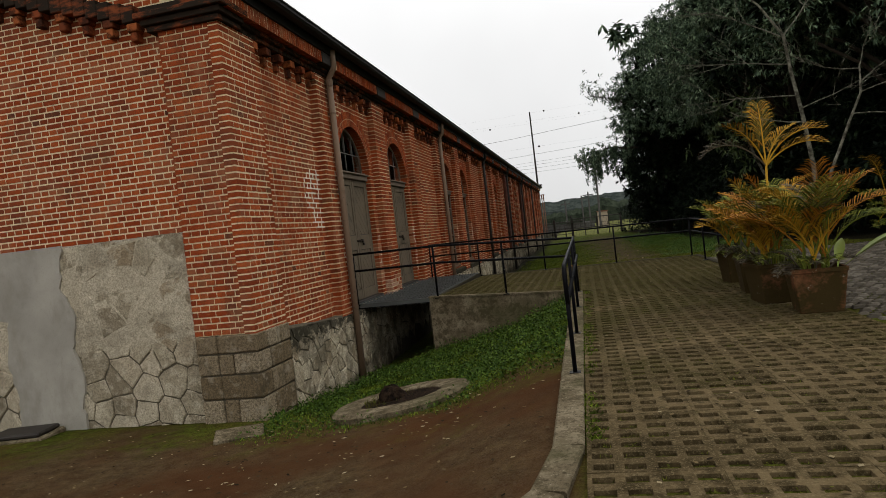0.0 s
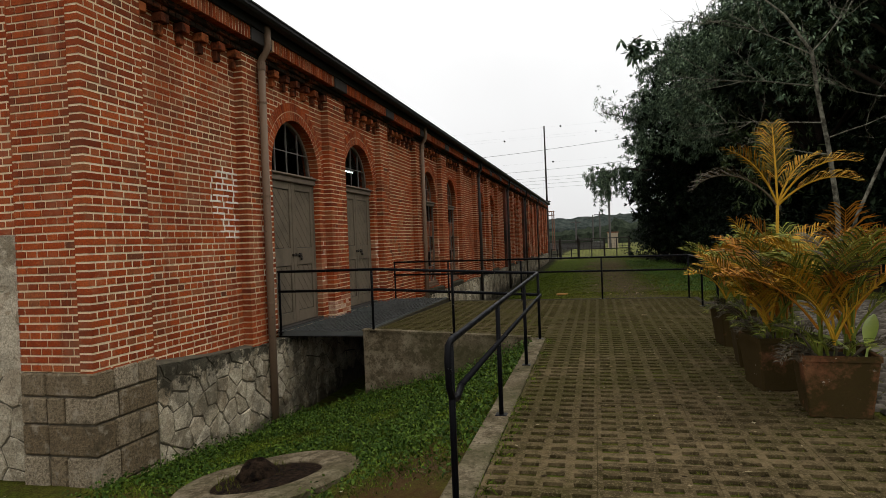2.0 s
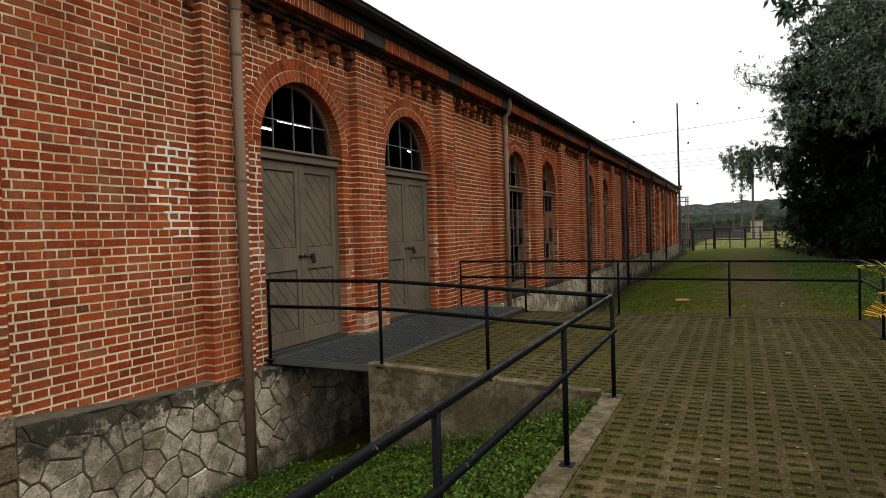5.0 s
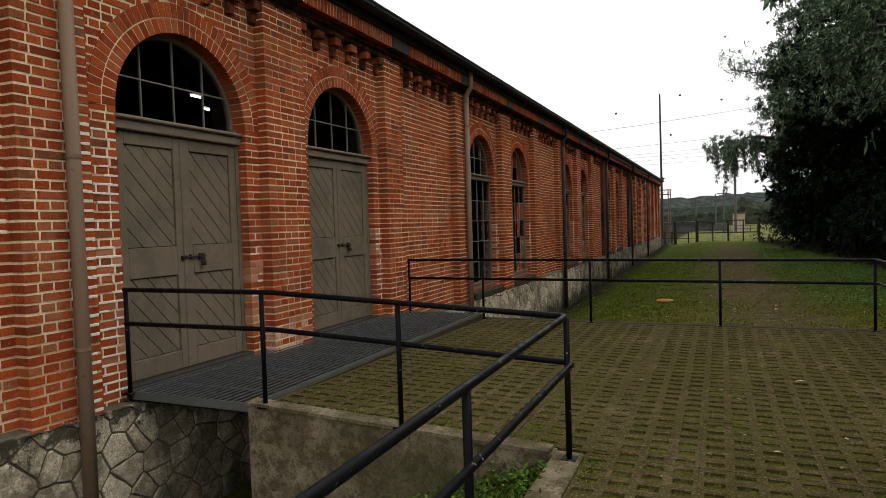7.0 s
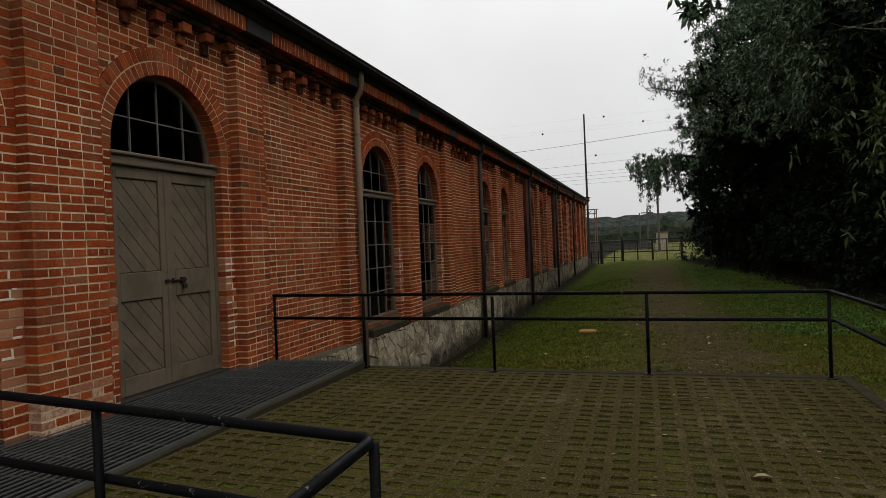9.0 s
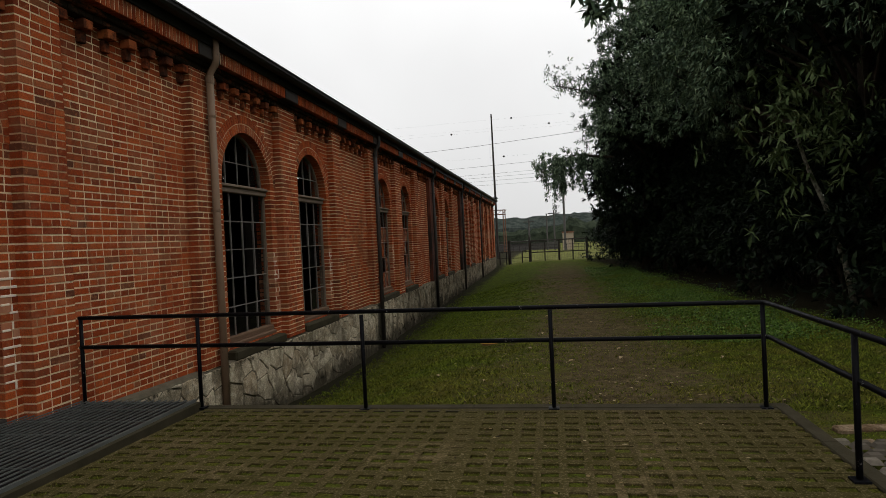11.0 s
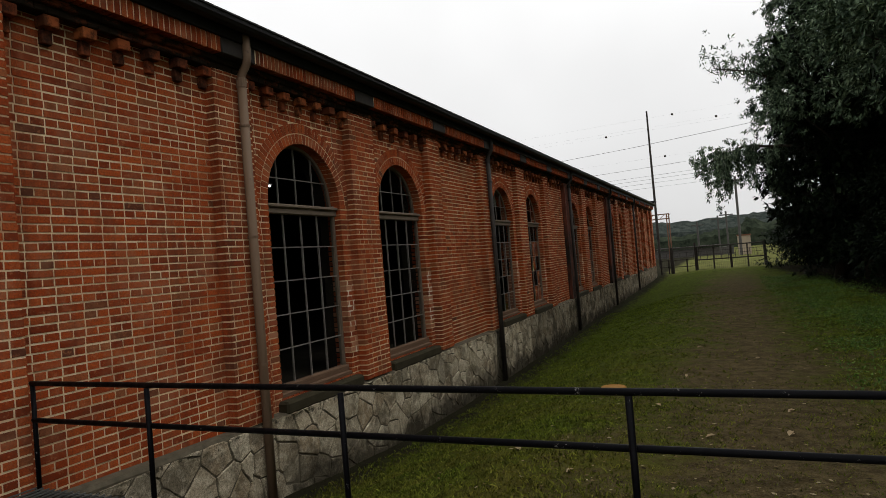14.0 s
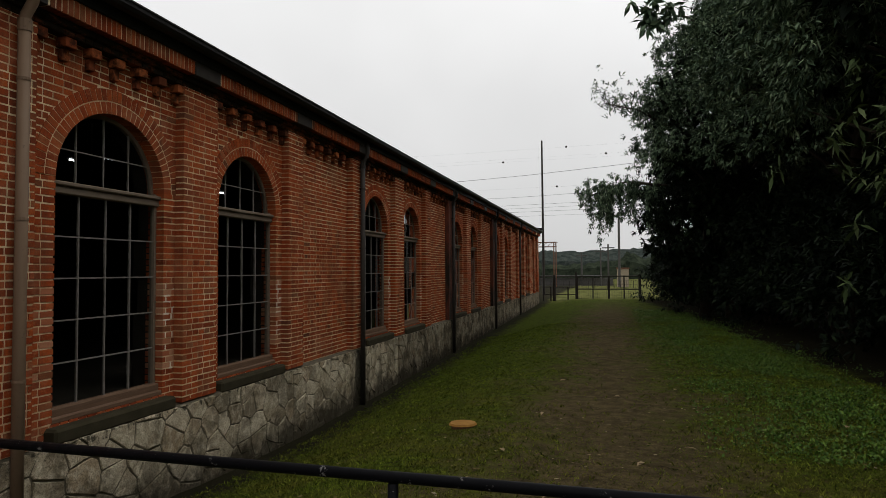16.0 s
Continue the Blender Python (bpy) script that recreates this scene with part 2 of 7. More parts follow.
PAVER = m.done(c, m.noise(80, 6), 0.6, 0.006)

# the ground: worn brown path, mown grass, reddish soil
m = Mat("ground_soil_grass", 1.0, spec=0.02)
grassy = m.mix(m.span(m.noise(7, 7, 0.8), 0.42, 0.58), (0.012, 0.023, 0.003), (0.088, 0.125, 0.011))
grassy = m.mix(m.span(m.noise(50, 5, 0.7), 0.45, 0.6, 0, 0.55), grassy, (0.018, 0.024, 0.006))
tired = m.math("MULTIPLY", m.span(m.noise(1.1, 7, 0.75), 0.36, 0.62, 0.15, 0.95), m.span(m.axis(1), 17.0, 34.0, 0.95, 0.2))
grassy = m.mix(tired, grassy, m.mix(m.span(m.noise(60, 5, 0.75), 0.42, 0.6), (0.042, 0.034, 0.009), (0.130, 0.112, 0.024)))
soil = m.mix(m.span(m.noise(5, 7, 0.7), 0.38, 0.62), (0.040, 0.027, 0.012), (0.120, 0.088, 0.040))
soil = m.mix(m.span(m.noise(45, 5, 0.7), 0.45, 0.7, 0, 0.8), soil, (0.13, 0.105, 0.07))
soil = m.mix(m.span(m.noise(75, 6, 0.8), 0.52, 0.60, 0, 0.8), soil, (0.013, 0.010, 0.006))
soil = m.mix(m.span(m.noise(16, 6, 0.8), 0.56, 0.64, 0, 0.6), soil, (0.040, 0.042, 0.010))
red = m.mix(m.noise(4, 6), (0.044, 0.022, 0.010), (0.094, 0.042, 0.018))
X, Y = m.axis(0), m.axis(1)
edge = m.span(m.noise(0.7, 6, 0.65), 0.25, 0.75, -1.6, 1.6)
fine = m.span(m.noise(4, 6, 0.7), 0.25, 0.75, -0.9, 0.9)
offx = m.math("ABSOLUTE", m.math("SUBTRACT", X, 1.75))
offx = m.math("ADD", offx, m.math("ADD", edge, fine))
path = m.math("MULTIPLY", m.span(offx, 0.5, 2.0, 0.92, 0.0), m.span(Y, 48.0, 64.0, 1.0, 0.15))
path = m.math("MULTIPLY", path, m.span(Y, 16.0, 17.0))
front = m.math("ADD", Y, m.math("ADD", edge, fine))
front = m.span(front, 6.3, 8.0, 1.0, 0.0)
front = m.math("MULTIPLY", front, m.span(X, 0.1, 0.3, 1.0, 0.0))
g = m.mix(path, grassy, soil)
g = m.mix(front, g, m.mix(m.span(m.noise(0.6, 4), 0.35, 0.6, 0.3, 1.0), soil, red))
# leaf litter below the trees; their deep shade is put into its near-black
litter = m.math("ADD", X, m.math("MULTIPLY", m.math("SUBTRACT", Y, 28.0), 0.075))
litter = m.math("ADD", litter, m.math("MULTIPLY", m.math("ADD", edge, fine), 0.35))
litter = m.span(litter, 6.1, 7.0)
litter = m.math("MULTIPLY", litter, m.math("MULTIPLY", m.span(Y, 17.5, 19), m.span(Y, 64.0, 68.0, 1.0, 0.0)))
meadow = m.mix(m.span(m.noise(0.9, 7, 0.75), 0.4, 0.6), (0.070, 0.078, 0.020), (0.150, 0.150, 0.050))
g = m.mix(m.span(m.math("ADD", Y, edge), 66.0, 70.0), g, meadow)
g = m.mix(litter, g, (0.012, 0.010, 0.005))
# darker strip of ground along the long wall, with an uneven edge
foot_dark = m.span(m.math("ADD", X, m.span(m.noise(1.6, 5, 0.6), 0.25, 0.75, -0.35, 0.35)), -3.45, -2.85, 0.95, 0.0)
foot_dark = m.math("MULTIPLY", foot_dark, m.span(Y, 16.8, 17.2))
g = m.mix(foot_dark, g, (0.016, 0.014, 0.009))
GROUND = m.done(g, m.noise(30, 7, 0.7), 0.9, 0.03)

m = Mat("grass_blade", 0.9, spec=0.05)
c = m.mix(m.island(), (0.022, 0.046, 0.004), (0.20, 0.26, 0.028))
c = m.mix(m.span(m.noise(3.2, 6, 0.75), 0.47, 0.57, 0, 0.7), c, (0.020, 0.032, 0.005))
c = m.mix(m.span(m.noise(0.8, 5, 0.65), 0.54, 0.66, 0, 0.5), c, (0.075, 0.075, 0.014))
dry = m.math("MULTIPLY", m.span(m.noise(1.1, 7, 0.75), 0.36, 0.62, 0.1, 0.9), m.span(m.axis(1), 17.0, 32.0, 0.9, 0.1))
dry = m.math("MULTIPLY", dry, m.span(m.axis(1), 15.0, 16.0))
GRASS = m.done(m.mix(dry, c, m.mix(m.island(), (0.040, 0.034, 0.008), (0.25, 0.215, 0.042))))
m = Mat("litter_bits", 0.9, spec=0.03)
LITTER = m.done(m.ramp(m.island(), (0.0, (0.014, 0.010, 0.006)), (0.6, (0.075, 0.052, 0.026)), (0.85, (0.16, 0.115, 0.055)), (1.0, (0.36, 0.30, 0.19))))
m = Mat("herb_leaf", 0.6, spec=0.2)
HERB = m.done(m.ramp(m.island(), (0.0, (0.024, 0.058, 0.006)), (0.6, (0.068, 0.135, 0.014)), (1.0, (0.130, 0.205, 0.030))))
m = Mat("moss_tuft", 0.9, spec=0.05)
MOSS = m.done(m.mix(m.island(), (0.034, 0.040, 0.006), (0.135, 0.140, 0.024)))

m = Mat("bank_leaf", 0.7, spec=0.1)
BANK = m.done(m.ramp(m.island(), (0.0, (0.014, 0.032, 0.004)), (0.6, (0.040, 0.078, 0.008)), (1.0, (0.10, 0.155, 0.020))))

m = Mat("rail_black", 0.5, 0.0, 0.05)
worn = m.span(m.noise(17, 6, 0.8), 0.635, 0.66)
c = m.mix(worn, (0.005, 0.005, 0.006), (0.20, 0.19, 0.18))
RAIL = m.done(c, m.noise(40, 5), 0.2, 0.003, m.span(m.noise(12, 4), 0.3, 0.7, 0.28, 0.6))

m = Mat("gutter_black", 0.55)
GUTTER = m.done(m.mix(m.noise(4, 5), (0.010, 0.010, 0.011), (0.028, 0.027, 0.026)), m.noise(20, 4), 0.2, 0.004)
m = Mat("roof_sheet", 0.6)
ROOF = m.done(m.mix(m.noise(3, 5), (0.02, 0.019, 0.018), (0.05, 0.046, 0.042)), m.noise(20, 4), 0.2, 0.004)
m = Mat("pipe_brown", 0.55)
c = m.mix(m.noise(2.5, 6, 0.6, (6, 6, 0.6)), (0.14, 0.088, 0.055), (0.21, 0.142, 0.092))
PIPE = m.done(m.mix(m.span(m.noise(14, 6), 0.62, 0.72, 0, 0.6), c, (0.06, 0.045, 0.035)), m.noise(50, 5), 0.2, 0.003)
m = Mat("pipe_dark", 0.6)
PIPE_DARK = m.done(m.mix(m.noise(6, 5), (0.018, 0.016, 0.014), (0.05, 0.042, 0.035)), m.noise(50, 5), 0.2, 0.003)

m = Mat("door_paint", 0.62)
c = m.mix(m.noise(4, 6, 0.6, (4, 4, 0.7)), (0.120, 0.094, 0.064), (0.185, 0.147, 0.104))
c = m.mix(m.span(m.noise(2, 6, 0.65), 0.48, 0.64, 0, 0.6), c, (0.085, 0.072, 0.05))
c = m.mix(m.span(m.noise(26, 6, 0.75), 0.67, 0.72, 0, 0.5), c, (0.28, 0.25, 0.205))
DOOR = m.done(c, m.noise(30, 6, 0.6, (5, 5, 0.5)), 0.3, 0.004)
m = Mat("frame_wood", 0.7)
c = m.mix(m.noise(5, 6, 0.6, (4, 0.6, 4)), (0.115, 0.088, 0.064), (0.215, 0.168, 0.125))
FRAME = m.done(c, m.noise(30, 5, 0.6, (5, 0.5, 5)), 0.3, 0.004)
m = Mat("sill_wood", 0.75)
c = m.mix(m.noise(6, 6, 0.6, (4, 0.5, 8)), (0.075, 0.045, 0.028), (0.19, 0.115, 0.072))
SILL = m.done(c, m.noise(30, 5, 0.6, (8, 0.5, 8)), 0.5, 0.006)
m = Mat("muntin_grey", 0.6)
MUNTIN = m.done(m.mix(m.noise(12, 5), (0.12, 0.108, 0.096), (0.22, 0.20, 0.18)), m.noise(60, 4), 0.2, 0.002)
m = Mat("iron_dark", 0.5, 0.6)
IRON = m.done(m.mix(m.noise(30, 5), (0.02, 0.018, 0.017), (0.06, 0.045, 0.035)), m.noise(90, 4), 0.3, 0.002)

m = Mat("grating_steel", 0.6, 0.2, 0.2)
GRATE = m.done(m.mix(m.noise(3, 6), (0.060, 0.064, 0.060), (0.14, 0.148, 0.138)), m.noise(60, 4), 0.3, 0.003)

m = Mat("glass", 0.03, 0.0, 0.2)
m.b.inputs["Transmission Weight"].default_value = 1.0
m.b.inputs["IOR"].default_value = 1.05
GLASS = m.done((0.45, 0.48, 0.47), rough=m.span(m.noise(6, 5), 0.3, 0.7, 0.0, 0.05))

# for rooms and potting soil; the unlit rooms' darkness is in the colour
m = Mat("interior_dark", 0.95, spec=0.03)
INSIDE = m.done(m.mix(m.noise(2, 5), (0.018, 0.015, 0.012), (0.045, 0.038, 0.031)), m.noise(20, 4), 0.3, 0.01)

# earth and stump of the planting ring, the hollow's shade put into the colour
m = Mat("shaded_earth", 0.9, spec=0.05)
SHADED_EARTH = m.done(m.mix(m.span(m.noise(14, 6, 0.7), 0.4, 0.6), (0.006, 0.004, 0.003), (0.036, 0.022, 0.013)), m.noise(30, 6, 0.7), 1.0, 0.04)

m = Mat("tube_light", 0.5)
m.b.inputs["Emission Color"].default_value = (0.92, 0.97, 1.0, 1)
m.b.inputs["Emission Strength"].default_value = 6.0
TUBE = m.done((0.9, 0.9, 0.9))

m = Mat("planter_terracotta", 0.95, spec=0.04)
c = m.mix(m.span(m.noise(4, 6, 0.65), 0.35, 0.65), (0.115, 0.048, 0.022), (0.20, 0.092, 0.044))
moss = m.math("ADD", m.noise(2.6, 6, 0.7), m.span(m.axis(1), 8.0, 9.0, -0.03, 0.16))
c = m.mix(m.span(moss, 0.44, 0.56, 0, 0.9), c, (0.034, 0.028, 0.009))
c = m.mix(m.span(m.noise(28, 6, 0.7), 0.52, 0.62, 0, 0.6), c, (0.045, 0.028, 0.012))
c = m.mix(m.span(m.noise(5, 7, 0.75, (1, 1, 2.0)), 0.655, 0.675, 0, 0.85), c, (0.55, 0.50, 0.42))
PLANTER = m.done(c, m.noise(50, 6), 0.6, 0.008)

m = Mat("palm_gold", 0.6, spec=0.12)
c = m.ramp(m.island(), (0.0, (0.07, 0.06, 0.008)), (0.35, (0.28, 0.165, 0.014)), (0.75, (0.52, 0.29, 0.022)), (1.0, (0.36, 0.13, 0.014)))
PALM_GOLD = m.done(c)
m = Mat("palm_orange", 0.6, spec=0.12)
PALM_ORANGE = m.done(m.ramp(m.island(), (0.0, (0.07, 0.035, 0.008)), (0.5, (0.30, 0.115, 0.012)), (1.0, (0.46, 0.20, 0.020))))
m = Mat("palm_green", 0.6, spec=0.12)
PALM_GREEN = m.done(m.ramp(m.island(), (0.0, (0.026, 0.044, 0.007)), (0.6, (0.125, 0.145, 0.020)), (1.0, (0.36, 0.35, 0.065))))
m = Mat("palm_dry", 0.7, spec=0.2)
PALM_DRY = m.done(m.mix(m.island(), (0.022, 0.018, 0.012), (0.13, 0.105, 0.065)))
m = Mat("broad_leaf", 0.4, spec=0.4)
BROAD = m.done(m.mix(m.noise(8, 4), (0.13, 0.20, 0.03), (0.30, 0.34, 0.07)))


def leaf_material(name, a, b, c3):
    m = Mat(name, 0.65, spec=0.08)
    c = m.ramp(m.island(), (0.0, a), (0.55, b), (1.0, c3))
    c = m.mix(m.span(m.noise(0.9, 4, 0.6), 0.46, 0.62, 0, 0.7), c, a)
    return m.done(c)


LEAF = leaf_material("leaf_dark", (0.014, 0.030, 0.016), (0.105, 0.155, 0.092), (0.30, 0.39, 0.23))
# copy of the leaf colour with the wood's shade put into it
LEAF_SHADED = leaf_material("leaf_shade", (0.003, 0.006, 0.003), (0.007, 0.013, 0.006), (0.022, 0.036, 0.014))
LEAF_PALE = leaf_material("leaf_pale", (0.04, 0.062, 0.022), (0.075, 0.105, 0.04), (0.14, 0.17, 0.075))
m = Mat("bark_dark", 0.9, spec=0.2)
BARK = m.done(m.mix(m.noise(8, 6, 0.6, (3, 3, 0.5)), (0.016, 0.012, 0.008), (0.060, 0.046, 0.032)), m.noise(14, 6), 0.7, 0.02)
m = Mat("bark_pale", 0.85, spec=0.2)
BARK_PALE = m.done(m.mix(m.span(m.noise(9, 6, 0.7), 0.4, 0.62), (0.04, 0.036, 0.024), (0.21, 0.20, 0.15)), m.noise(25, 6), 0.5, 0.01)
# distance haze is mixed into the grey-green of the far hills
m = Mat("hill_forest", 0.95, spec=0.0)
HILL = m.done(m.mix(m.span(m.noise(0.3, 6, 0.75), 0.38, 0.62), (0.022, 0.029, 0.026), (0.062, 0.072, 0.063)))
m = Mat("cobble", 0.85, spec=0.12)
c = m.ramp(m.island(), (0.0, (0.055, 0.046, 0.034)), (0.6, (0.11, 0.094, 0.072)), (1.0, (0.19, 0.165, 0.13)))
COBBLE = m.done(m.mix(m.span(m.noise(30, 5), 0.4, 0.7, 0, 0.5), c, (0.07, 0.06, 0.045)), m.noise(40, 6), 0.6, 0.008)
m = Mat("plate_rust", 0.8)
PLATE = m.done(m.mix(m.noise(12, 6), (0.22, 0.10, 0.022), (0.42, 0.22, 0.05)), m.noise(40, 5), 0.4, 0.004)
m = Mat("dead_leaf", 0.8)
DEAD = m.done(m.mix(m.noise(12, 4), (0.24, 0.17, 0.09), (0.42, 0.33, 0.20)))
m = Mat("white_paint_far", 0.8)
FARWHITE = m.done(m.mix(m.noise(3, 5), (0.30, 0.24, 0.17), (0.42, 0.35, 0.26)))
m = Mat("rust_far", 0.8)
FARRUST = m.done(m.mix(m.noise(3, 5), (0.12, 0.055, 0.035), (0.2, 0.10, 0.06)))
m = Mat("pole_grey", 0.8)
POLE = m.done(m.mix(m.noise(3, 5), (0.055, 0.052, 0.047), (0.115, 0.108, 0.10)))


# ---- mesh tools ----
class Build:
    """Collects boxes, tubes and polygons for one mesh."""

    def __init__(self):
        self.v, self.f = [], []

    def add(self, verts, faces):
        k = len(self.v)
        self.v.extend(verts)
        self.f.extend([tuple(i + k for i in f) for f in faces])
        return self

    def box(self, lo, hi, skip=""):
        (a, b, c), (d, e, f) = lo, hi
        faces = {"z": (0, 3, 2, 1), "Z": (4, 5, 6, 7), "y": (0, 1, 5, 4), "X": (1, 2, 6, 5), "Y": (2, 3, 7, 6), "x": (3, 0, 4, 7)}
        return self.add([(a, b, c), (d, b, c), (d, e, c), (a, e, c), (a, b, f), (d, b, f), (d, e, f), (a, e, f)], [v for k, v in faces.items() if k not in skip])

    def soft_box(self, lo, hi, r=0.006):
        """A box with chamfered upright and level edges on all sides."""
        (a, b, c), (d, e, f) = lo, hi
        vs, n = [], []
        for x, sx in ((a, 1), (d, -1)):
            for y, sy in ((b, 1), (e, -1)):
                for z, sz in ((c, 1), (f, -1)):
                    vs += [(x, y + sy * r, z + sz * r), (x + sx * r, y, z + sz * r), (x + sx * r, y + sy * r, z)]
        q = lambda i, j, k, s: (4 * i + 2 * j + k) * 3 + s
        fs = [(q(0, 0, 0, 0), q(0, 0, 1, 0), q(0, 1, 1, 0), q(0, 1, 0, 0)), (q(1, 0, 0, 0), q(1, 1, 0, 0), q(1, 1, 1, 0), q(1, 0, 1, 0)),
              (q(0, 0, 0, 1), q(1, 0, 0, 1), q(1, 0, 1, 1), q(0, 0, 1, 1)), (q(0, 1, 0, 1), q(0, 1, 1, 1), q(1, 1, 1, 1), q(1, 1, 0, 1)),
              (q(0, 0, 0, 2), q(0, 1, 0, 2), q(1, 1, 0, 2), q(1, 0, 0, 2)), (q(0, 0, 1, 2), q(1, 0, 1, 2), q(1, 1, 1, 2), q(0, 1, 1, 2))]
        for i in (0, 1):
            for j in (0, 1):
                fs.append((q(i, j, 0, 0), q(i, j, 0, 1), q(i, j, 1, 1), q(i, j, 1, 0)))
                fs.append((q(i, 0, j, 0), q(i, 0, j, 2), q(i, 1, j, 2), q(i, 1, j, 0)))
                fs.append((q(0, i, j, 1), q(0, i, j, 2), q(1, i, j, 2), q(1, i, j, 1)))
                for k in (0, 1):
                    fs.append((q(i, j, k, 0), q(i, j, k, 1), q(i, j, k, 2)))
        return self.add(vs, fs)

    def tube(self, pts, radii, n=8, caps=True):
        pts = [Vector(p) for p in pts]
        if not isinstance(radii, (list, tuple)):
            radii = [radii] * len(pts)
        k, side = len(self.v), None
        for i, p in enumerate(pts):
            d = (pts[min(i + 1, len(pts) - 1)] - pts[max(i - 1, 0)]).normalized()
            if side is None:
                side = d.orthogonal().normalized()
            else:
                side = (side - d * side.dot(d)).normalized()
            up = d.cross(side)
            for j in range(n):
                a = 2 * math.pi * j / n
                self.v.append(tuple(p + radii[i] * (math.cos(a) * side + math.sin(a) * up)))
        for i in range(len(pts) - 1):
            for j in range(n):
                a, b = k + i * n + j, k + i * n + (j + 1) % n
                self.f.append((a, b, b + n, a + n))
        if caps:
            self.f.append(tuple(k + j for j in reversed(range(n))))
            self.f.append(tuple(k + (len(pts) - 1) * n + j for j in range(n)))
        return self

    def prism(self, poly, axis, a, b):
        """A polygon of (u, v) pushed from a to b along an axis."""
        put = {"x": lambda u, v, w: (w, u, v), "y": lambda u, v, w: (u, w, v), "z": lambda u, v, w: (u, v, w)}[axis]
        n = len(poly)
        vs = [put(u, v, a) for u, v in poly] + [put(u, v, b) for u, v in poly]
        return self.add(vs, [tuple(range(n - 1, -1, -1)), tuple(range(n, 2 * n))] + [(i, (i + 1) % n, n + (i + 1) % n, n + i) for i in range(n)])

    def mesh(self, name, material, smooth=False):
        me = bpy.data.meshes.new(name)
        me.from_pydata(self.v, [], self.f)
        me.materials.append(material)
        bm = bmesh.new()
        bm.from_mesh(me)
        bmesh.ops.recalc_face_normals(bm, faces=bm.faces) if len(bm.faces) < 60000 else None
        bm.to_mesh(me)
        bm.free()
        if smooth:
            me.polygons.foreach_set("use_smooth", [True] * len(me.polygons))
        me.update()
        return me

    def obj(self, name, material, parent=None, label="", smooth=False):
        ob = new(name, self.mesh(name, material, smooth))
        ob.parent = parent
        if label:
            ob["label"] = label
        return ob


def thing(name, at, label, category, group="", kind=""):
    ob = new(name)
    ob.location = at
    return tagged(ob, label, category, group, kind)


def part(name, b, material, parent, label="", smooth=False):
    """One mesh of world coordinates under a thing that stands unrotated."""
    ob = b.obj(name, material, parent, label, smooth)
    at, p = Vector(), parent
    while p is not None:
        at += p.location
        p = p.parent
    ob.data.transform(Matrix.Translation(-at))
    return ob


def lerp(x, xs, ys):
    return float(np.interp(x, xs, ys))


# ---- the plan ----
FACE, FIELD, DEEP = -3.893, -4.033, -4.15       # pilaster faces, wall field, frames
Y0, Y1 = 7.86, 67.9                             # the building's ends
BAY, BAYS = 9.0, 6
COURSE = 0.0822
SPRING, RADIUS = 2.74, 0.875
OPENINGS = [(11.88 + BAY * k + d, k) for k in range(BAYS) for d in (0.0, 3.0)]   # near jamb of each opening
WIDE = 2 * RADIUS


def plinth_top(y):
    return lerp(y, (8.7, 8.8, 10.9, 17, 20, 66), (0.27, 0.17, 0.02, -0.05, -0.12, -0.12))


def pave(x, y):
    z = lerp(y, (-8, 0, 6, 11, 17.5), (-0.30, -0.21, -0.10, -0.03, 0.0))
    return z + 0.12 * lerp(x, (-2.5, 0.13), (1, 0)) * lerp(y, (11.5, 11.9, 17.4), (0, 1, 0))


def low_front(x, y):
    top = pave(0.2, y) - 0.05
    low = lerp(y, (-6, 0, 7.9, 11.4, 12), (-0.45, -0.52, -0.88, -1.30, -1.32))
    z = top + (low - top) * lerp(x, (-3.95, -2.55, -1.2, 0.0), (1, lerp(y, (8.5, 11.8), (0.90, 0.64)), lerp(y, (8.5, 11.8), (0.62, 0.40)), 0.02))
    return z + 0.02 * noise.noise((x * 1.1, y * 1.1, 3))


def far_ground(x, y):
    z = lerp(y, (17.4, 20.8, 24, 30, 66, 140, 400), (-0.09, -0.22, -0.42, -0.52, -0.66, -0.9, -1.0))
    z += lerp(x, (-3.9, -3.2, -2.4, -0.8, 0.6), (-1, -0.97, -0.72, -0.16, 0)) * lerp(y, (17, 26, 66, 72), (0.95, 0.98, 0.45, 0))
    z += 0.12 * lerp(x, (3.8, 5.0, 6.2, 9), (0, 0.8, 0.2, 0.6)) * lerp(y, (19, 24), (0, 1))
    return z + 0.03 * noise.noise((x * 0.8, y * 0.8, 0))


def ground_z(x, y):
    if x < -4.2 and y > 8.1 and y < Y1:
        return -1.5
    if y > 17.5:
        return far_ground(x, y) if y > 17.7 else far_ground(x, 17.7)
    if 0.1 < x < 3.02:
        return pave(x, y) - lerp(y, (4, 13), (0.030, 0.016)) + 0.012 * noise.noise((x * 2.1, y * 2.1, 2))
    if x >= 3.02:
        return lerp(y, (13.0, 14.0, 17.5), (pave(3, y) - 0.04, -0.12, far_ground(x, 17.7))) if y > 13 else pave(3, y) - 0.04
    if y > 11.95:
        return pave(x, y) - 0.016 + 0.012 * noise.noise((x * 2.1, y * 2.1, 2)) if x > -2.5 else -1.3
    return low_front(x, y)


def steps(a, b, n):
    return [a + (b - a) * i / n for i in range(n)]


# ---- ground ----
xs = steps(-1500, -60, 8) + steps(-60, -12, 10) + steps(-12, -4.3, 14) + steps(-4.3, -2.57, 12) + [-2.57, -2.42] + steps(-2.3, 0.05, 14) + [0.05, 0.16] + steps(0.3, 3.0, 24) + [3.0, 3.06] + steps(3.3, 12, 34) + steps(12, 60, 16) + steps(60, 1500, 8) + [1500]
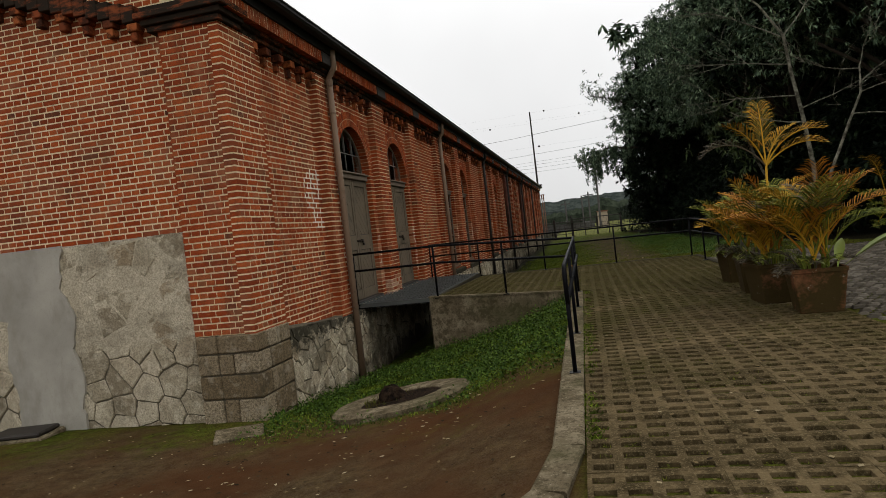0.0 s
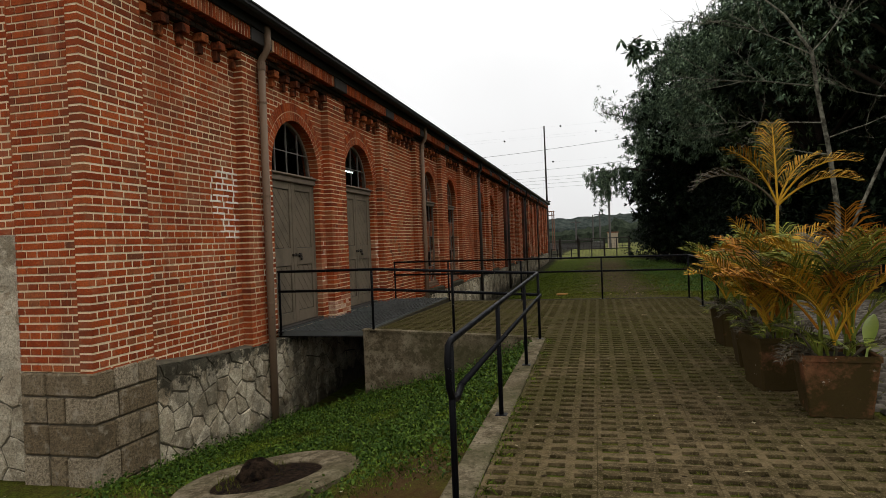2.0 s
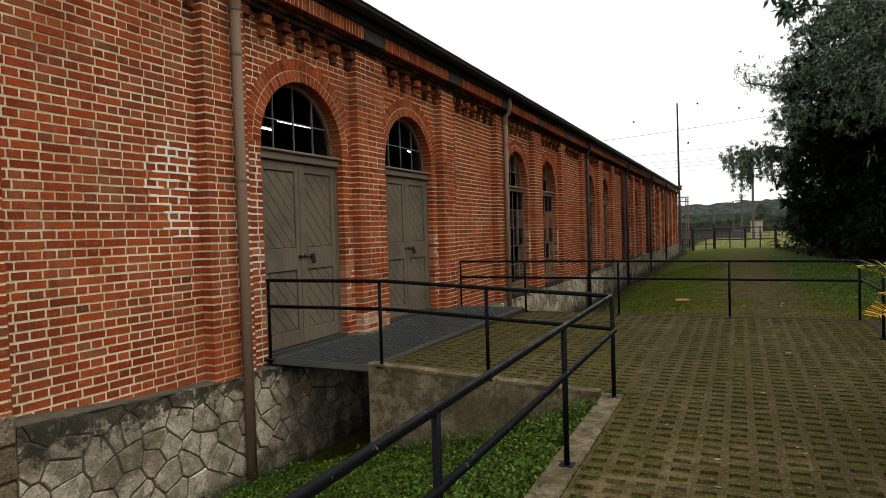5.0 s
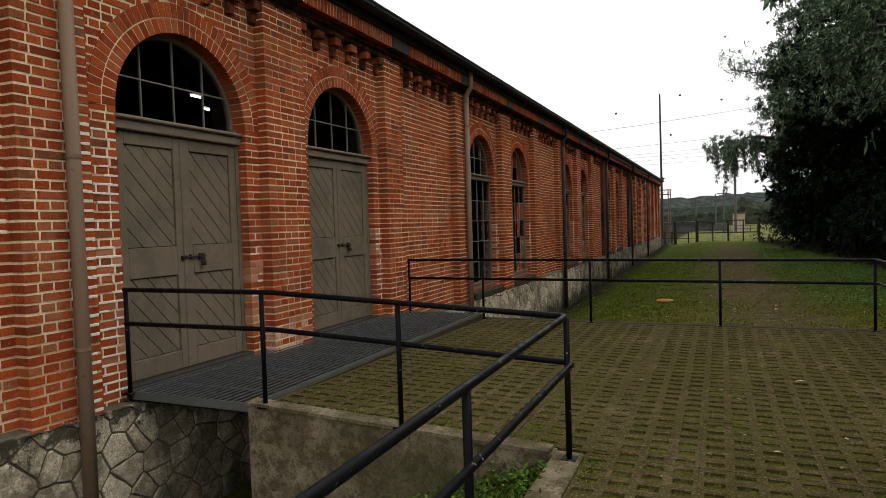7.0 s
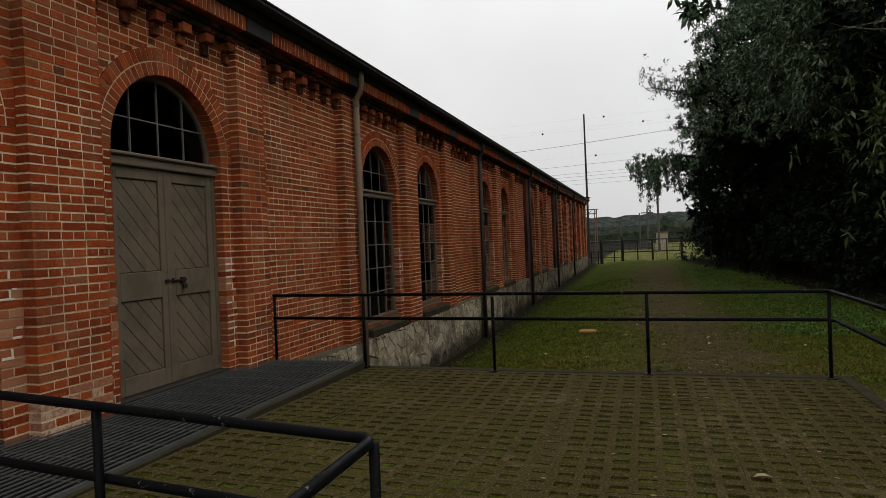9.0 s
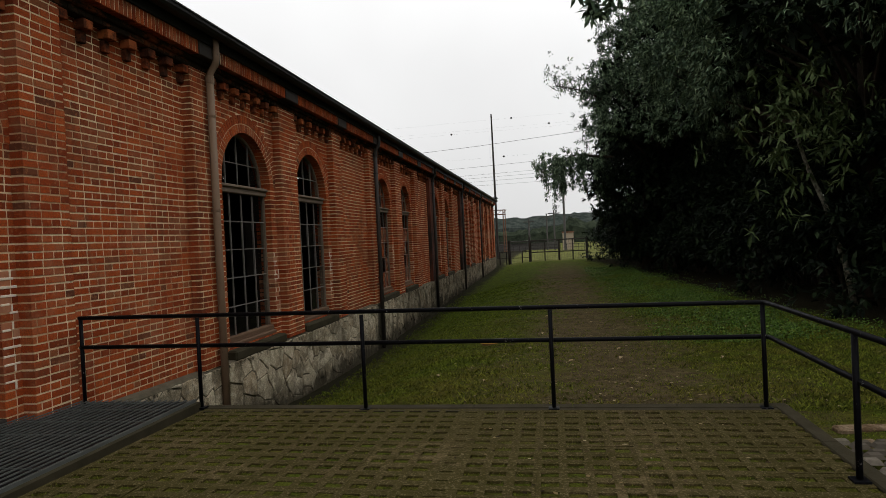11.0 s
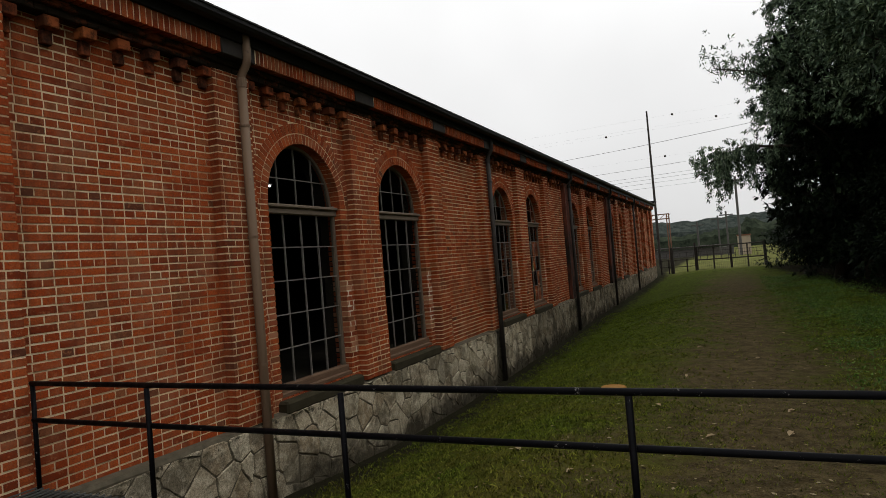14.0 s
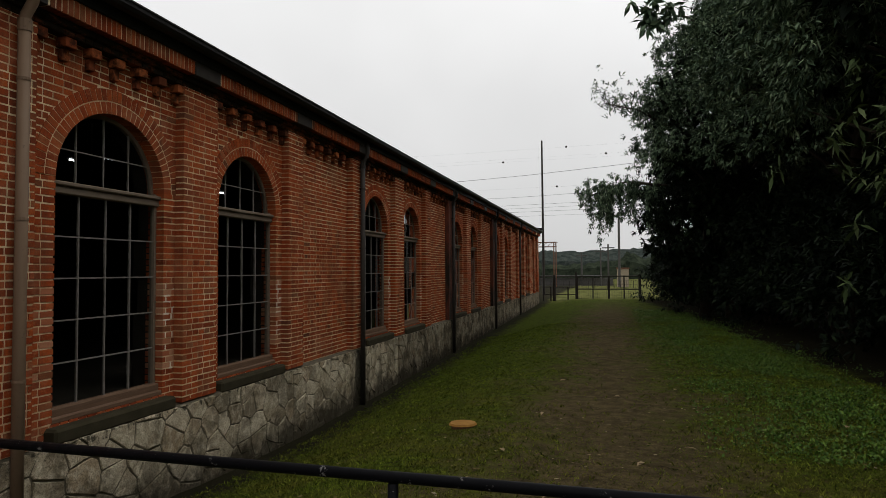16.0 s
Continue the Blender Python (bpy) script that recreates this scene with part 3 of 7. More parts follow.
ys = steps(-1500, -40, 8) + steps(-40, -4, 9) + steps(-4, 11.86, 110) + [11.86, 11.98] + steps(12.2, 17.44, 44) + [17.46, 17.56] + steps(17.7, 30, 42) + steps(30, 70, 44) + steps(70, 160, 14) + steps(160, 1500, 8) + [1500]
b = Build()
for y in ys:
    for x in xs:
        b.v.append((x, y, ground_z(x, y)))
w = len(xs)
b.f = [(j * w + i, j * w + i + 1, (j + 1) * w + i + 1, (j + 1) * w + i) for j in range(len(ys) - 1) for i in range(w - 1)]
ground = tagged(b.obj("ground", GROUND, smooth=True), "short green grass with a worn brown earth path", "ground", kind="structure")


# ---- the long brick wall ----
def opening_spans(z):
    """Where the wall is open at height z, and the half width there."""
    out = []
    for y, k in OPENINGS:
        bottom = 0.12 if k == 0 else 0.10
        if bottom < z <= SPRING:
            out.append((y, y + WIDE))
        elif SPRING < z < SPRING + RADIUS:
            h = math.sqrt(RADIUS ** 2 - (z - SPRING) ** 2)
            out.append((y + RADIUS - h, y + RADIUS + h))
    return out


def wall_core():
    """The wall's body with its arched openings cut through, from the plinth to the eaves."""
    b = Build()
    back, front = FIELD - 0.20, FIELD - 0.0045
    cuts = [Y0 + 0.03]
    for y, k in OPENINGS:
        cuts += [y - 0.012, y + WIDE + 0.012]
    cuts.append(Y1 - 0.03)
    for a, c in zip(cuts[0::2], cuts[1::2]):
        b.box((back, a, -1.6), (front, c, 4.75))
    for y, k in OPENINGS:
        a, c, r, mid = y - 0.012, y + WIDE + 0.012, RADIUS + 0.012, y + RADIUS
        b.box((back, a, -1.6), (front, c, 0.10 if k == 0 else 0.02))
        arc = [(mid + r * math.cos(t), SPRING + r * math.sin(t)) for t in [math.pi * i / 24 for i in range(25)]]
        for (u0, v0), (u1, v1) in zip(arc, arc[1:]):
            b.prism([(u1, v1), (u0, v0), (u0, 4.75), (u1, 4.75)], "x", back, front)
    return b


inner = wall_core()
inner.v = [(FIELD - 0.202 if x > FIELD - 0.1 else FIELD - 0.45, y, z) for x, y, z in inner.v]
wall_east = tagged(wall_core().obj("wall_east", MORTAR), "long red brick warehouse wall with arched openings", "wall", kind="structure")


def pilaster_list():
    out = [(Y0, 8.76, 0.27)]
    for k in range(BAYS):
        o = BAY * k
        if k:
            out.append((10.86 + o, 11.50 + o, plinth_top(11 + o)))
        else:
            out.append((10.86, 11.50, 0.0))
        out.append((13.86 + o, 14.64 + o, 0.10 if k == 0 else -0.08))
        out.append((16.84 + o, 17.42 + o, 0.0 if k == 0 else -0.1))
    out.append((64.86, 65.5, -0.12))
    out.append((67.0, Y1, -0.12))
    return out


# inner half of the wall, its shade behind the panes put into the colour
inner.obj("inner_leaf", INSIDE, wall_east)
PILASTERS = pilaster_list()
for a, c, z in PILASTERS:
    b = Build().box((FIELD - 0.02, a + 0.005, z), (FACE - 0.0045, c - 0.005, 4.28))
    b.obj("pilaster", BRICK_ALGAE if 37.5 < a < 38.2 or 46.5 < a < 47.2 else MORTAR, wall_east)

SINGLE = []          # bricks that are objects of their own


def lay(b, spans, z0, z1, i, x_face, deep, seed, edge_deep=None, pale=None):
    """One course of English bond on the east side: stretchers and headers in turn."""
    size = 0.262 if i % 2 else 0.1315
    shift = 0.0 if i % 2 else 0.066
    rnd = random.Random(seed * 977 + i)
    for a, c in spans:
        gap = 0.0106 if a < 11.6 else 0.0090
        n = math.floor((a - shift) / size)
        cuts, y = [a], shift + n * size
        while y < c:
            q = y + rnd.uniform(-0.011, 0.011)
            if a + 0.055 < q < c - 0.055:
                cuts.append(q)
            y += size
        cuts.append(c)
        for u, v in zip(cuts, cuts[1:]):
            g0 = 0.0 if u == a else gap - 0.0008
            g1 = 0.0 if v == c else gap - 0.0008
            jit = rnd.uniform(-0.0015, 0.003)
            d = edge_deep if edge_deep and (u == a or v == c) else deep
            sk = rnd.uniform(-0.002, 0.002)
            to = b
            if pale is not None and (u == a or v == c) and rnd.random() < 0.45:
                to = pale
            to.box((x_face - d, u + g0, z0 + gap + sk), (x_face + jit, v - g1, z1 - gap + sk), "x")


def cut_spans(whole, holes):
    out = []
    a, c = whole
    for h0, h1 in sorted(holes):
        if h1 <= a or h0 >= c:
            continue
        if h0 > a:
            out.append((a, h0))
        a = max(a, h1)
    if a < c:
        out.append((a, c))
    return out


ARCH_OUT = RADIUS + 0.295
field, pale_jamb = Build(), Build()
pil_spans = [(a - 0.001, c + 0.001) for a, c, z in PILASTERS]
n_courses = int((4.30 + 0.2) / COURSE)
for i in range(n_courses + 1):
    z0 = -0.20 + i * COURSE
    z1 = min(z0 + COURSE, 4.284)
    holes = list(pil_spans)
    for (y, k) in OPENINGS:
        mid = y + RADIUS
        if z1 <= SPRING + 0.02:
            if z1 > 0.1 + 0.02:
                holes.append((y, y + WIDE))
        else:
            zz = max((z0 + z1) / 2, SPRING) - SPRING
            if zz < ARCH_OUT:
                h = math.sqrt(ARCH_OUT ** 2 - zz ** 2)
                holes.append((mid - h, mid + h))
    spans = cut_spans((8.7, Y1), holes)
    spans = [(a, c) for a, c in spans if c - a > 0.03 and z1 >= plinth_top(c)]
    jamb_spans = [(a, c) for a, c in spans if any(abs(a - y - WIDE) < 0.01 or abs(c - y) < 0.01 for y, k in OPENINGS)]
    rest_spans = [q for q in spans if q not in jamb_spans]
    lay(field, rest_spans, z0, z1, i, FIELD, 0.03, 1, 0.26)
    lay(field, jamb_spans, z0, z1, i, FIELD, 0.03, 1, 0.26, pale_jamb if 0.35 < z0 < 1.45 else None)
field.obj("brick_field", BRICK, wall_east)["kind"] = "stuff"
pale_jamb.obj("jamb_brick", BRICK_PALE, wall_east)["kind"] = "stuff"

arches = Build()
for y, k in OPENINGS:
    mid = y + RADIUS
    for ring, (r0, r1) in enumerate(((RADIUS, RADIUS + 0.140), (RADIUS + 0.155, ARCH_OUT))):
        n = 36 if ring == 0 else 42
        for j in range(n):
            t0, t1 = math.pi * (j + 0.075) / n, math.pi * (j + 0.925) / n
            pts = [(mid + r * math.cos(t), SPRING + r * math.sin(t)) for r, t in ((r0, t0), (r1, t0), (r1, t1), (r0, t1))]
            out = FIELD + 0.005 + 0.003 * ring + random.uniform(-0.001, 0.002)
            arches.prism(pts, "x", FIELD - (0.26 if ring == 0 else 0.03), out)
arches.obj("arch_brick", BRICK, wall_east)["kind"] = "stuff"
backing = Build()
for y, k in OPENINGS:
    arch_in = [(y + RADIUS + (RADIUS + 0.002) * math.cos(math.pi * i / 24), SPRING + (RADIUS + 0.002) * math.sin(math.pi * i / 24)) for i in range(25)]
    arch_o = [(y + RADIUS + (ARCH_OUT - 0.004) * math.cos(math.pi * i / 24), SPRING + (ARCH_OUT - 0.004) * math.sin(math.pi * i / 24)) for i in range(25)]
    for i in range(24):
        backing.prism([arch_in[i], arch_o[i], arch_o[i + 1], arch_in[i + 1]], "x", FIELD - 0.02, FIELD + 0.0022)
backing.obj("arch_mortar", MORTAR, wall_east)

pil_bricks, stained = Build(), Build()
for (a, c, zb) in PILASTERS:
    one = a > 13.8 and a < 14.0
    for i in range(n_courses + 1):
        z0 = -0.20 + i * COURSE
        if z0 < zb - 0.075 or z0 > 4.245:
            continue
        tmp = Build()
        lay(tmp, [(a, c)], z0, min(z0 + COURSE, 4.284), i, FACE, 0.15, 7 + int(a))
        if one:
            SINGLE.append(tmp)
        else:
            (stained if 37.5 < a < 38.2 or 46.5 < a < 47.2 else pil_bricks).add(tmp.v, tmp.f)
pil_bricks.obj("pilaster_brick", BRICK, wall_east)["kind"] = "stuff"
stained.obj("stained_brick", BRICK_ALGAE, wall_east)["kind"] = "stuff"

# corbels, flat band and the upright course under the eaves
cornice = Build()
holes = [(a, c) for a, c, z in PILASTERS]
spans = cut_spans((8.76, 67.0), holes)
corb = Build()
for a, c in spans:
    n = max(2, round((c - a) / 0.40))
    for j in range(n + 1):
        y = a + 0.06 + (c - a - 0.12) * j / n
        y0, y1 = max(a, y - 0.048), min(c, y + 0.048)
        corb.soft_box((FIELD - 0.02, y0, 4.02 + random.uniform(-0.006, 0.006)), (FIELD + 0.062, y1, 4.155), 0.006)
        corb.soft_box((FIELD - 0.02, y0 - 0.028, 4.163), (FIELD + 0.135 + random.uniform(-0.006, 0.006), y1 + 0.028, 4.272), 0.006)
corb.obj("corbel_brick", BRICK_SOOT, wall_east)["kind"] = "stuff"
band = Build()
for r, (z, x) in enumerate(((4.28, FACE + 0.0), (4.352, FACE + 0.05))):
    lay(band, [(Y0, Y1)], z, z + 0.072, r, x, 0.3, 50 + r)
band.obj("band_brick", BRICK_BLACK, wall_east)["kind"] = "stuff"
b = Build().box((FIELD - 0.3, Y0 + 0.01, 4.285), (FACE - 0.008, Y1 - 0.01, 4.72))
b.box((FIELD - 0.3, Y0 + 0.01, 4.356), (FACE + 0.038, Y1 - 0.01, 4.436))
b.obj("cornice_body", BRICK_BLACK, wall_east)
Build().box((FIELD - 0.3, Y0 + 0.01, 4.444), (FACE + 0.155, Y1 - 0.01, 4.618)).obj("cornice_core", MORTAR, wall_east)
soldier = Build()
y = Y0
i = 0
while y < Y1 - 0.05:
    if (y - 10.86) % 3.0 > 0.62 or y < 10.5:
        soldier.box((FACE - 0.1, y + 0.010, 4.432), (FACE + 0.162 + random.uniform(-0.002, 0.003), y + 0.067, 4.622))
    y += 0.077
soldier.obj("soldier_brick", BRICK, wall_east)["kind"] = "stuff"
blocks = Build()
for k in range(BAYS * 3):
    a = 10.86 + 3.0 * k
    if a + 0.6 < Y1:
        blocks.soft_box((FACE - 0.1, a + 0.01, 4.425), (FACE + 0.175, a + 0.60, 4.622), 0.01)
blocks.obj("stone_block", PIPE_DARK, wall_east)["kind"] = "stuff"

# ---- south end wall ----
b = Build()
b.box((-20, Y0 + 0.1445, -1.6), (FIELD - 0.40, Y0 + 0.6, 4.9))
b.prism([(-20, 4.9), (FIELD - 0.40, 4.9), (-12, 7.4)], "y", Y0 + 0.1445, Y0 + 0.6)
wall_south = tagged(b.obj("wall_south", MORTAR), "red brick gable wall above a rough granite plinth", "wall", kind="structure")
Build().box((FIELD - 0.723, Y0 + 0.010, 0.27), (FACE - 0.06, Y0 + 0.3, 4.28)).obj("pilaster", MORTAR, wall_south)


def lay_south(b, x0, x1, z0, z1, i, y_face, seed):
    size = 0.262 if i % 2 else 0.1315
    shift = 0.03 if i % 2 else 0.096
    rnd = random.Random(seed * 977 + i)
    n = math.floor((x0 - shift) / size)
    x = shift + n * size
    while x < x1:
        u, v = max(x, x0), min(x + size, x1)
        if v - u > 0.035:
            jit = rnd.uniform(-0.003, 0.003)
            b.box((u + (0.009 if u > x0 else 0), y_face + jit, z0 + 0.0105), (v - (0.009 if v < x1 else 0), y_face + 0.12, z1 - 0.0105), "Y")
        x += size


south, south_pil = Build(), Build()
for i in range(62):
    z0 = 0.27 + i * COURSE
    if z0 > 1.66:
        lay_south(south, -9.5, FIELD - 0.73, z0, z0 + COURSE, i, Y0 + 0.14, 3)
    if z0 < 4.25:
        lay_south(south_pil, FIELD - 0.73, FACE - 0.152, z0, z0 + COURSE, i, Y0, 4)
south.obj("brick_field", BRICK, wall_south)["kind"] = "stuff"
south_pil.obj("pilaster_brick", BRICK, wall_south)["kind"] = "stuff"
b = Build()
for r, (z, o) in enumerate(((4.28, 0.05), (4.36, 0.10), (4.44, 0.16), (4.52, 0.10))):
    b.soft_box((FIELD - 0.80 - o, Y0 - o, z), (FACE + o + 0.004 * r, Y0 + 0.5, z + 0.076), 0.008)
b.obj("cap_moulding", BRICK_BLACK, wall_south)
rake, lumps = Build(), Build()
for k in range(44):
    x = FIELD - 1.05 - k * 0.18
    if x < -12:
        break
    z = 4.40 + 0.305 * (FIELD - 0.80 - x)
    rake.soft_box((x - 0.178, Y0 - 0.02, z), (x, Y0 + 0.3, z + 0.22), 0.01)
    if k % 2 == 0:
        lumps.soft_box((x - 0.10, Y0 + 0.02, z - 0.24), (x, Y0 + 0.2, z - 0.12), 0.01)
        lumps.soft_box((x - 0.13, Y0 - 0.0, z - 0.115), (x + 0.03, Y0 + 0.2, z - 0.01), 0.01)
rake.obj("raking_band", BRICK_BLACK, wall_south)["kind"] = "stuff"
lumps.obj("corbel_brick", BRICK_SOOT, wall_south)["kind"] = "stuff"

# ---- roof ----
roof = thing("roof", (-12, 36, 6), "dark sheet roof with a black gutter along the eaves", "roof", kind="structure")
b = Build().prism([(-3.60, 4.80), (-3.60, 4.84), (-12, 7.40), (-20.5, 4.84), (-20.5, 4.80), (-12, 7.36)], "y", Y0 - 0.12, Y1 + 0.12)
part("roof_sheet", b, ROOF, roof)
b = Build().box((-3.95, Y0 - 0.1, 4.626), (-3.70, Y1 + 0.1, 4.80))
part("fascia", b, GUTTER, roof)
gut = [(-3.68, 4.85), (-3.68, 4.76), (-3.66, 4.735), (-3.61, 4.722), (-3.54, 4.735), (-3.51, 4.77), (-3.505, 4.82), (-3.492, 4.82), (-3.492, 4.84), (-3.52, 4.84)]
b = Build().prism(gut, "y", Y0 - 0.15, Y1 + 0.15)
part("gutter", b, GUTTER, roof)
b = Build().soft_box((-4.6, Y1 - 0.55, 4.71), (FACE + 0.32, Y1 + 0.30, 5.02), 0.02).soft_box((-4.7, Y1 - 0.65, 5.02), (FACE + 0.42, Y1 + 0.40, 5.10), 0.02)
part("end_cap", b, GUTTER, roof)
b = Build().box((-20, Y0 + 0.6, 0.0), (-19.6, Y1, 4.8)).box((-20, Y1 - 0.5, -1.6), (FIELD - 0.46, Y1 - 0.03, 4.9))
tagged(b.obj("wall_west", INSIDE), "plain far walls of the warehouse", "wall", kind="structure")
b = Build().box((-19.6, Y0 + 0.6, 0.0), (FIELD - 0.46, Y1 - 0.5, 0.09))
tagged(b.obj("floor", INSIDE), "warehouse floor, coloured as in an unlit room", "floor", kind="structure")
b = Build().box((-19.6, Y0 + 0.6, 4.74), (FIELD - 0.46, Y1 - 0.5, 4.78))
tagged(b.obj("ceiling", INSIDE), "boarded warehouse ceiling, coloured as in an unlit room", "ceiling", kind="structure")


# ---- doors ----
def arch_points(mid, r, n=20, z=SPRING):
    return [(mid + r * math.cos(math.pi * i / n), z + r * math.sin(math.pi * i / n)) for i in range(n + 1)]


def arch_bar(b, mid, r0, r1, xa, xb, n=20):
    outer, inner = arch_points(mid, r1, n), arch_points(mid, r0, n)
    for i in range(n):
        b.prism([inner[i], outer[i], outer[i + 1], inner[i + 1]], "x", xa, xb)


def fanlight(owner, y, rows=1):
    """The glazed half round: an arched frame, bars and panes."""
    mid = y + RADIUS
    b = Build()
    arch_bar(b, mid, RADIUS - 0.045, RADIUS + 0.005, DEEP - 0.10, DEEP - 0.05)
    part("arch_frame", b, FRAME, owner)
    r = RADIUS - 0.04
    z_base = 2.70
    ups = [mid - 0.42, mid, mid + 0.42]
    for u in ups:
        top = SPRING + math.sqrt(r * r - (u - mid) ** 2)
        part("glazing_bar", Build().box((DEEP - 0.085, u - 0.0065, z_base), (DEEP - 0.06, u + 0.0065, top)), MUNTIN, owner)
    h = SPRING + 0.36
    half = math.sqrt(r * r - 0.36 ** 2)
    part("glazing_bar", Build().box((DEEP - 0.082, mid - half, h - 0.007), (DEEP - 0.058, mid + half, h + 0.007)), MUNTIN, owner)
    edges = [mid - r] + ups + [mid + r]
    for a, c in zip(edges, edges[1:]):
        for lo in (True, False):
            pts = []
            for s in range(7):
                u = a + (c - a) * s / 6
                t = SPRING + math.sqrt(max(0, r * r - (u - mid) ** 2))
                pts.append((u, min(t, h) if lo else t))
            base = z_base if lo else h
            pts = [(u, v) for u, v in pts if v > base + 0.004]
            if len(pts) < 2:
                continue
            poly = [(pts[0][0], base)] + pts + [(pts[-1][0], base)]
            g = Build()
            g.add([(DEEP - 0.07, u, v) for u, v in poly], [tuple(range(len(poly)))])
            part("pane", g, GLASS, owner).visible_shadow = False


def door(y, name):
    at = (DEEP, y + RADIUS, 0.12)
    d = thing(name, at, "closed grey-brown boarded double door under an arched fanlight", "door", kind="structure")
    mid, z0, z1 = y + RADIUS, 0.13, 2.55
    b = Build().box((DEEP - 0.08, y - 0.01, z0), (DEEP + 0.005, y + 0.055, SPRING)).box((DEEP - 0.08, y + WIDE - 0.055, z0), (DEEP + 0.005, y + WIDE + 0.01, SPRING))
    part("door_frame", b, DOOR, d)
    b = Build().soft_box((DEEP - 0.08, y - 0.01, 2.56), (DEEP + 0.05, y + WIDE + 0.01, 2.66), 0.012).soft_box((DEEP - 0.08, y - 0.01, 2.66), (DEEP + 0.085, y + WIDE + 0.01, 2.70), 0.012)
    part("transom", b, FRAME, d, "weathered grey wooden transom")
    part("threshold", Build().soft_box((DEEP - 0.15, y - 0.01, 0.06), (FIELD + 0.006, y + WIDE + 0.01, 0.125), 0.01), PIPE_DARK, d)
    for s in (-1, 1):
        a, c = (y + 0.06, mid - 0.005) if s < 0 else (mid + 0.005, y + WIDE - 0.06)
        # dark backing: the shade between the boards is put into its colour
        leaf = part("door_leaf", Build().box((DEEP - 0.06, a, z0), (DEEP - 0.034, c, z1)), PIPE_DARK, d)
        st = 0.105
        for u0, u1, v0, v1 in ((a, a + st, z0, z1), (c - st, c, z0, z1), (a + st, c - st, z0, z0 + 0.19), (a + st, c - st, z1 - 0.12, z1), (a + st, c - st, 1.12, 1.42)):
            part("rail_board", Build().soft_box((DEEP - 0.036, u0, v0), (DEEP + 0.004, u1, v1), 0.006), DOOR, leaf)
        for v0, v1 in ((z0 + 0.19, 1.12), (1.42, z1 - 0.12)):
            for k in range(9):
                ya, yb = a + st + 0.009, c - st - 0.009
                off = v0 - 0.62 + k * 0.205
                # slanted boards clipped to the panel
                lo_l, lo_r = (off, off + 0.62) if s > 0 else (off + 0.62, off)
                if s > 0:
                    lo_l, lo_r = off + 0.62, off
                poly = [(ya, lo_l), (yb, lo_r), (yb, lo_r + 0.191), (ya, lo_l + 0.191)]
                poly = clip_box(poly, ya, yb, v0 + 0.009, v1 - 0.009)
                if len(poly) > 2:
                    part("diagonal_board", Build().prism(poly, "x", DEEP - 0.036, DEEP - 0.014), DOOR, leaf)
        hz = 1.30
        if s > 0:
            b = Build().tube([(DEEP + 0.02, mid - 0.02, hz), (DEEP + 0.02, mid + 0.27, hz)], 0.011)
            b.box((DEEP, mid + 0.04, hz - 0.025), (DEEP + 0.03, mid + 0.06, hz + 0.025)).box((DEEP, mid + 0.18, hz - 0.04), (DEEP + 0.03, mid + 0.25, hz + 0.03))
            part("bolt", b, IRON, leaf, "black iron sliding bolt")
            b = Build().tube([(DEEP + 0.03, mid + 0.20, hz - 0.01), (DEEP + 0.045, mid + 0.20, hz - 0.04), (DEEP + 0.045, mid + 0.235, hz - 0.04), (DEEP + 0.03, mid + 0.235, hz - 0.01)], 0.005, 6)
            b.soft_box((DEEP + 0.025, mid + 0.19, hz - 0.10), (DEEP + 0.055, mid + 0.25, hz - 0.045), 0.008)
            part("padlock", b, IRON, leaf)
        else:
            part("bolt_keeper", Build().box((DEEP, mid - 0.07, hz - 0.018), (DEEP + 0.03, mid - 0.012, hz + 0.018)), IRON, leaf)
    part("cover_strip", Build().soft_box((DEEP - 0.02, mid - 0.03, z0), (DEEP + 0.015, mid + 0.03, z1), 0.006), DOOR, d)
    fanlight(d, y)
    return d


def clip_box(poly, u0, u1, v0, v1):
    """A polygon cut to a rectangle."""
    for k, lim, keep in ((0, u0, 1), (0, u1, -1), (1, v0, 1), (1, v1, -1)):
        out = []
        for i, p in enumerate(poly):
            q = poly[(i + 1) % len(poly)]
            dp, dq = keep * (p[k] - lim), keep * (q[k] - lim)
            if dp >= 0:
                out.append(p)
            if dp * dq < 0:
                t = dp / (dp - dq)
                out.append((p[0] + t * (q[0] - p[0]), p[1] + t * (q[1] - p[1])))
        poly = out
        if len(poly) < 3:
            return []
    return poly


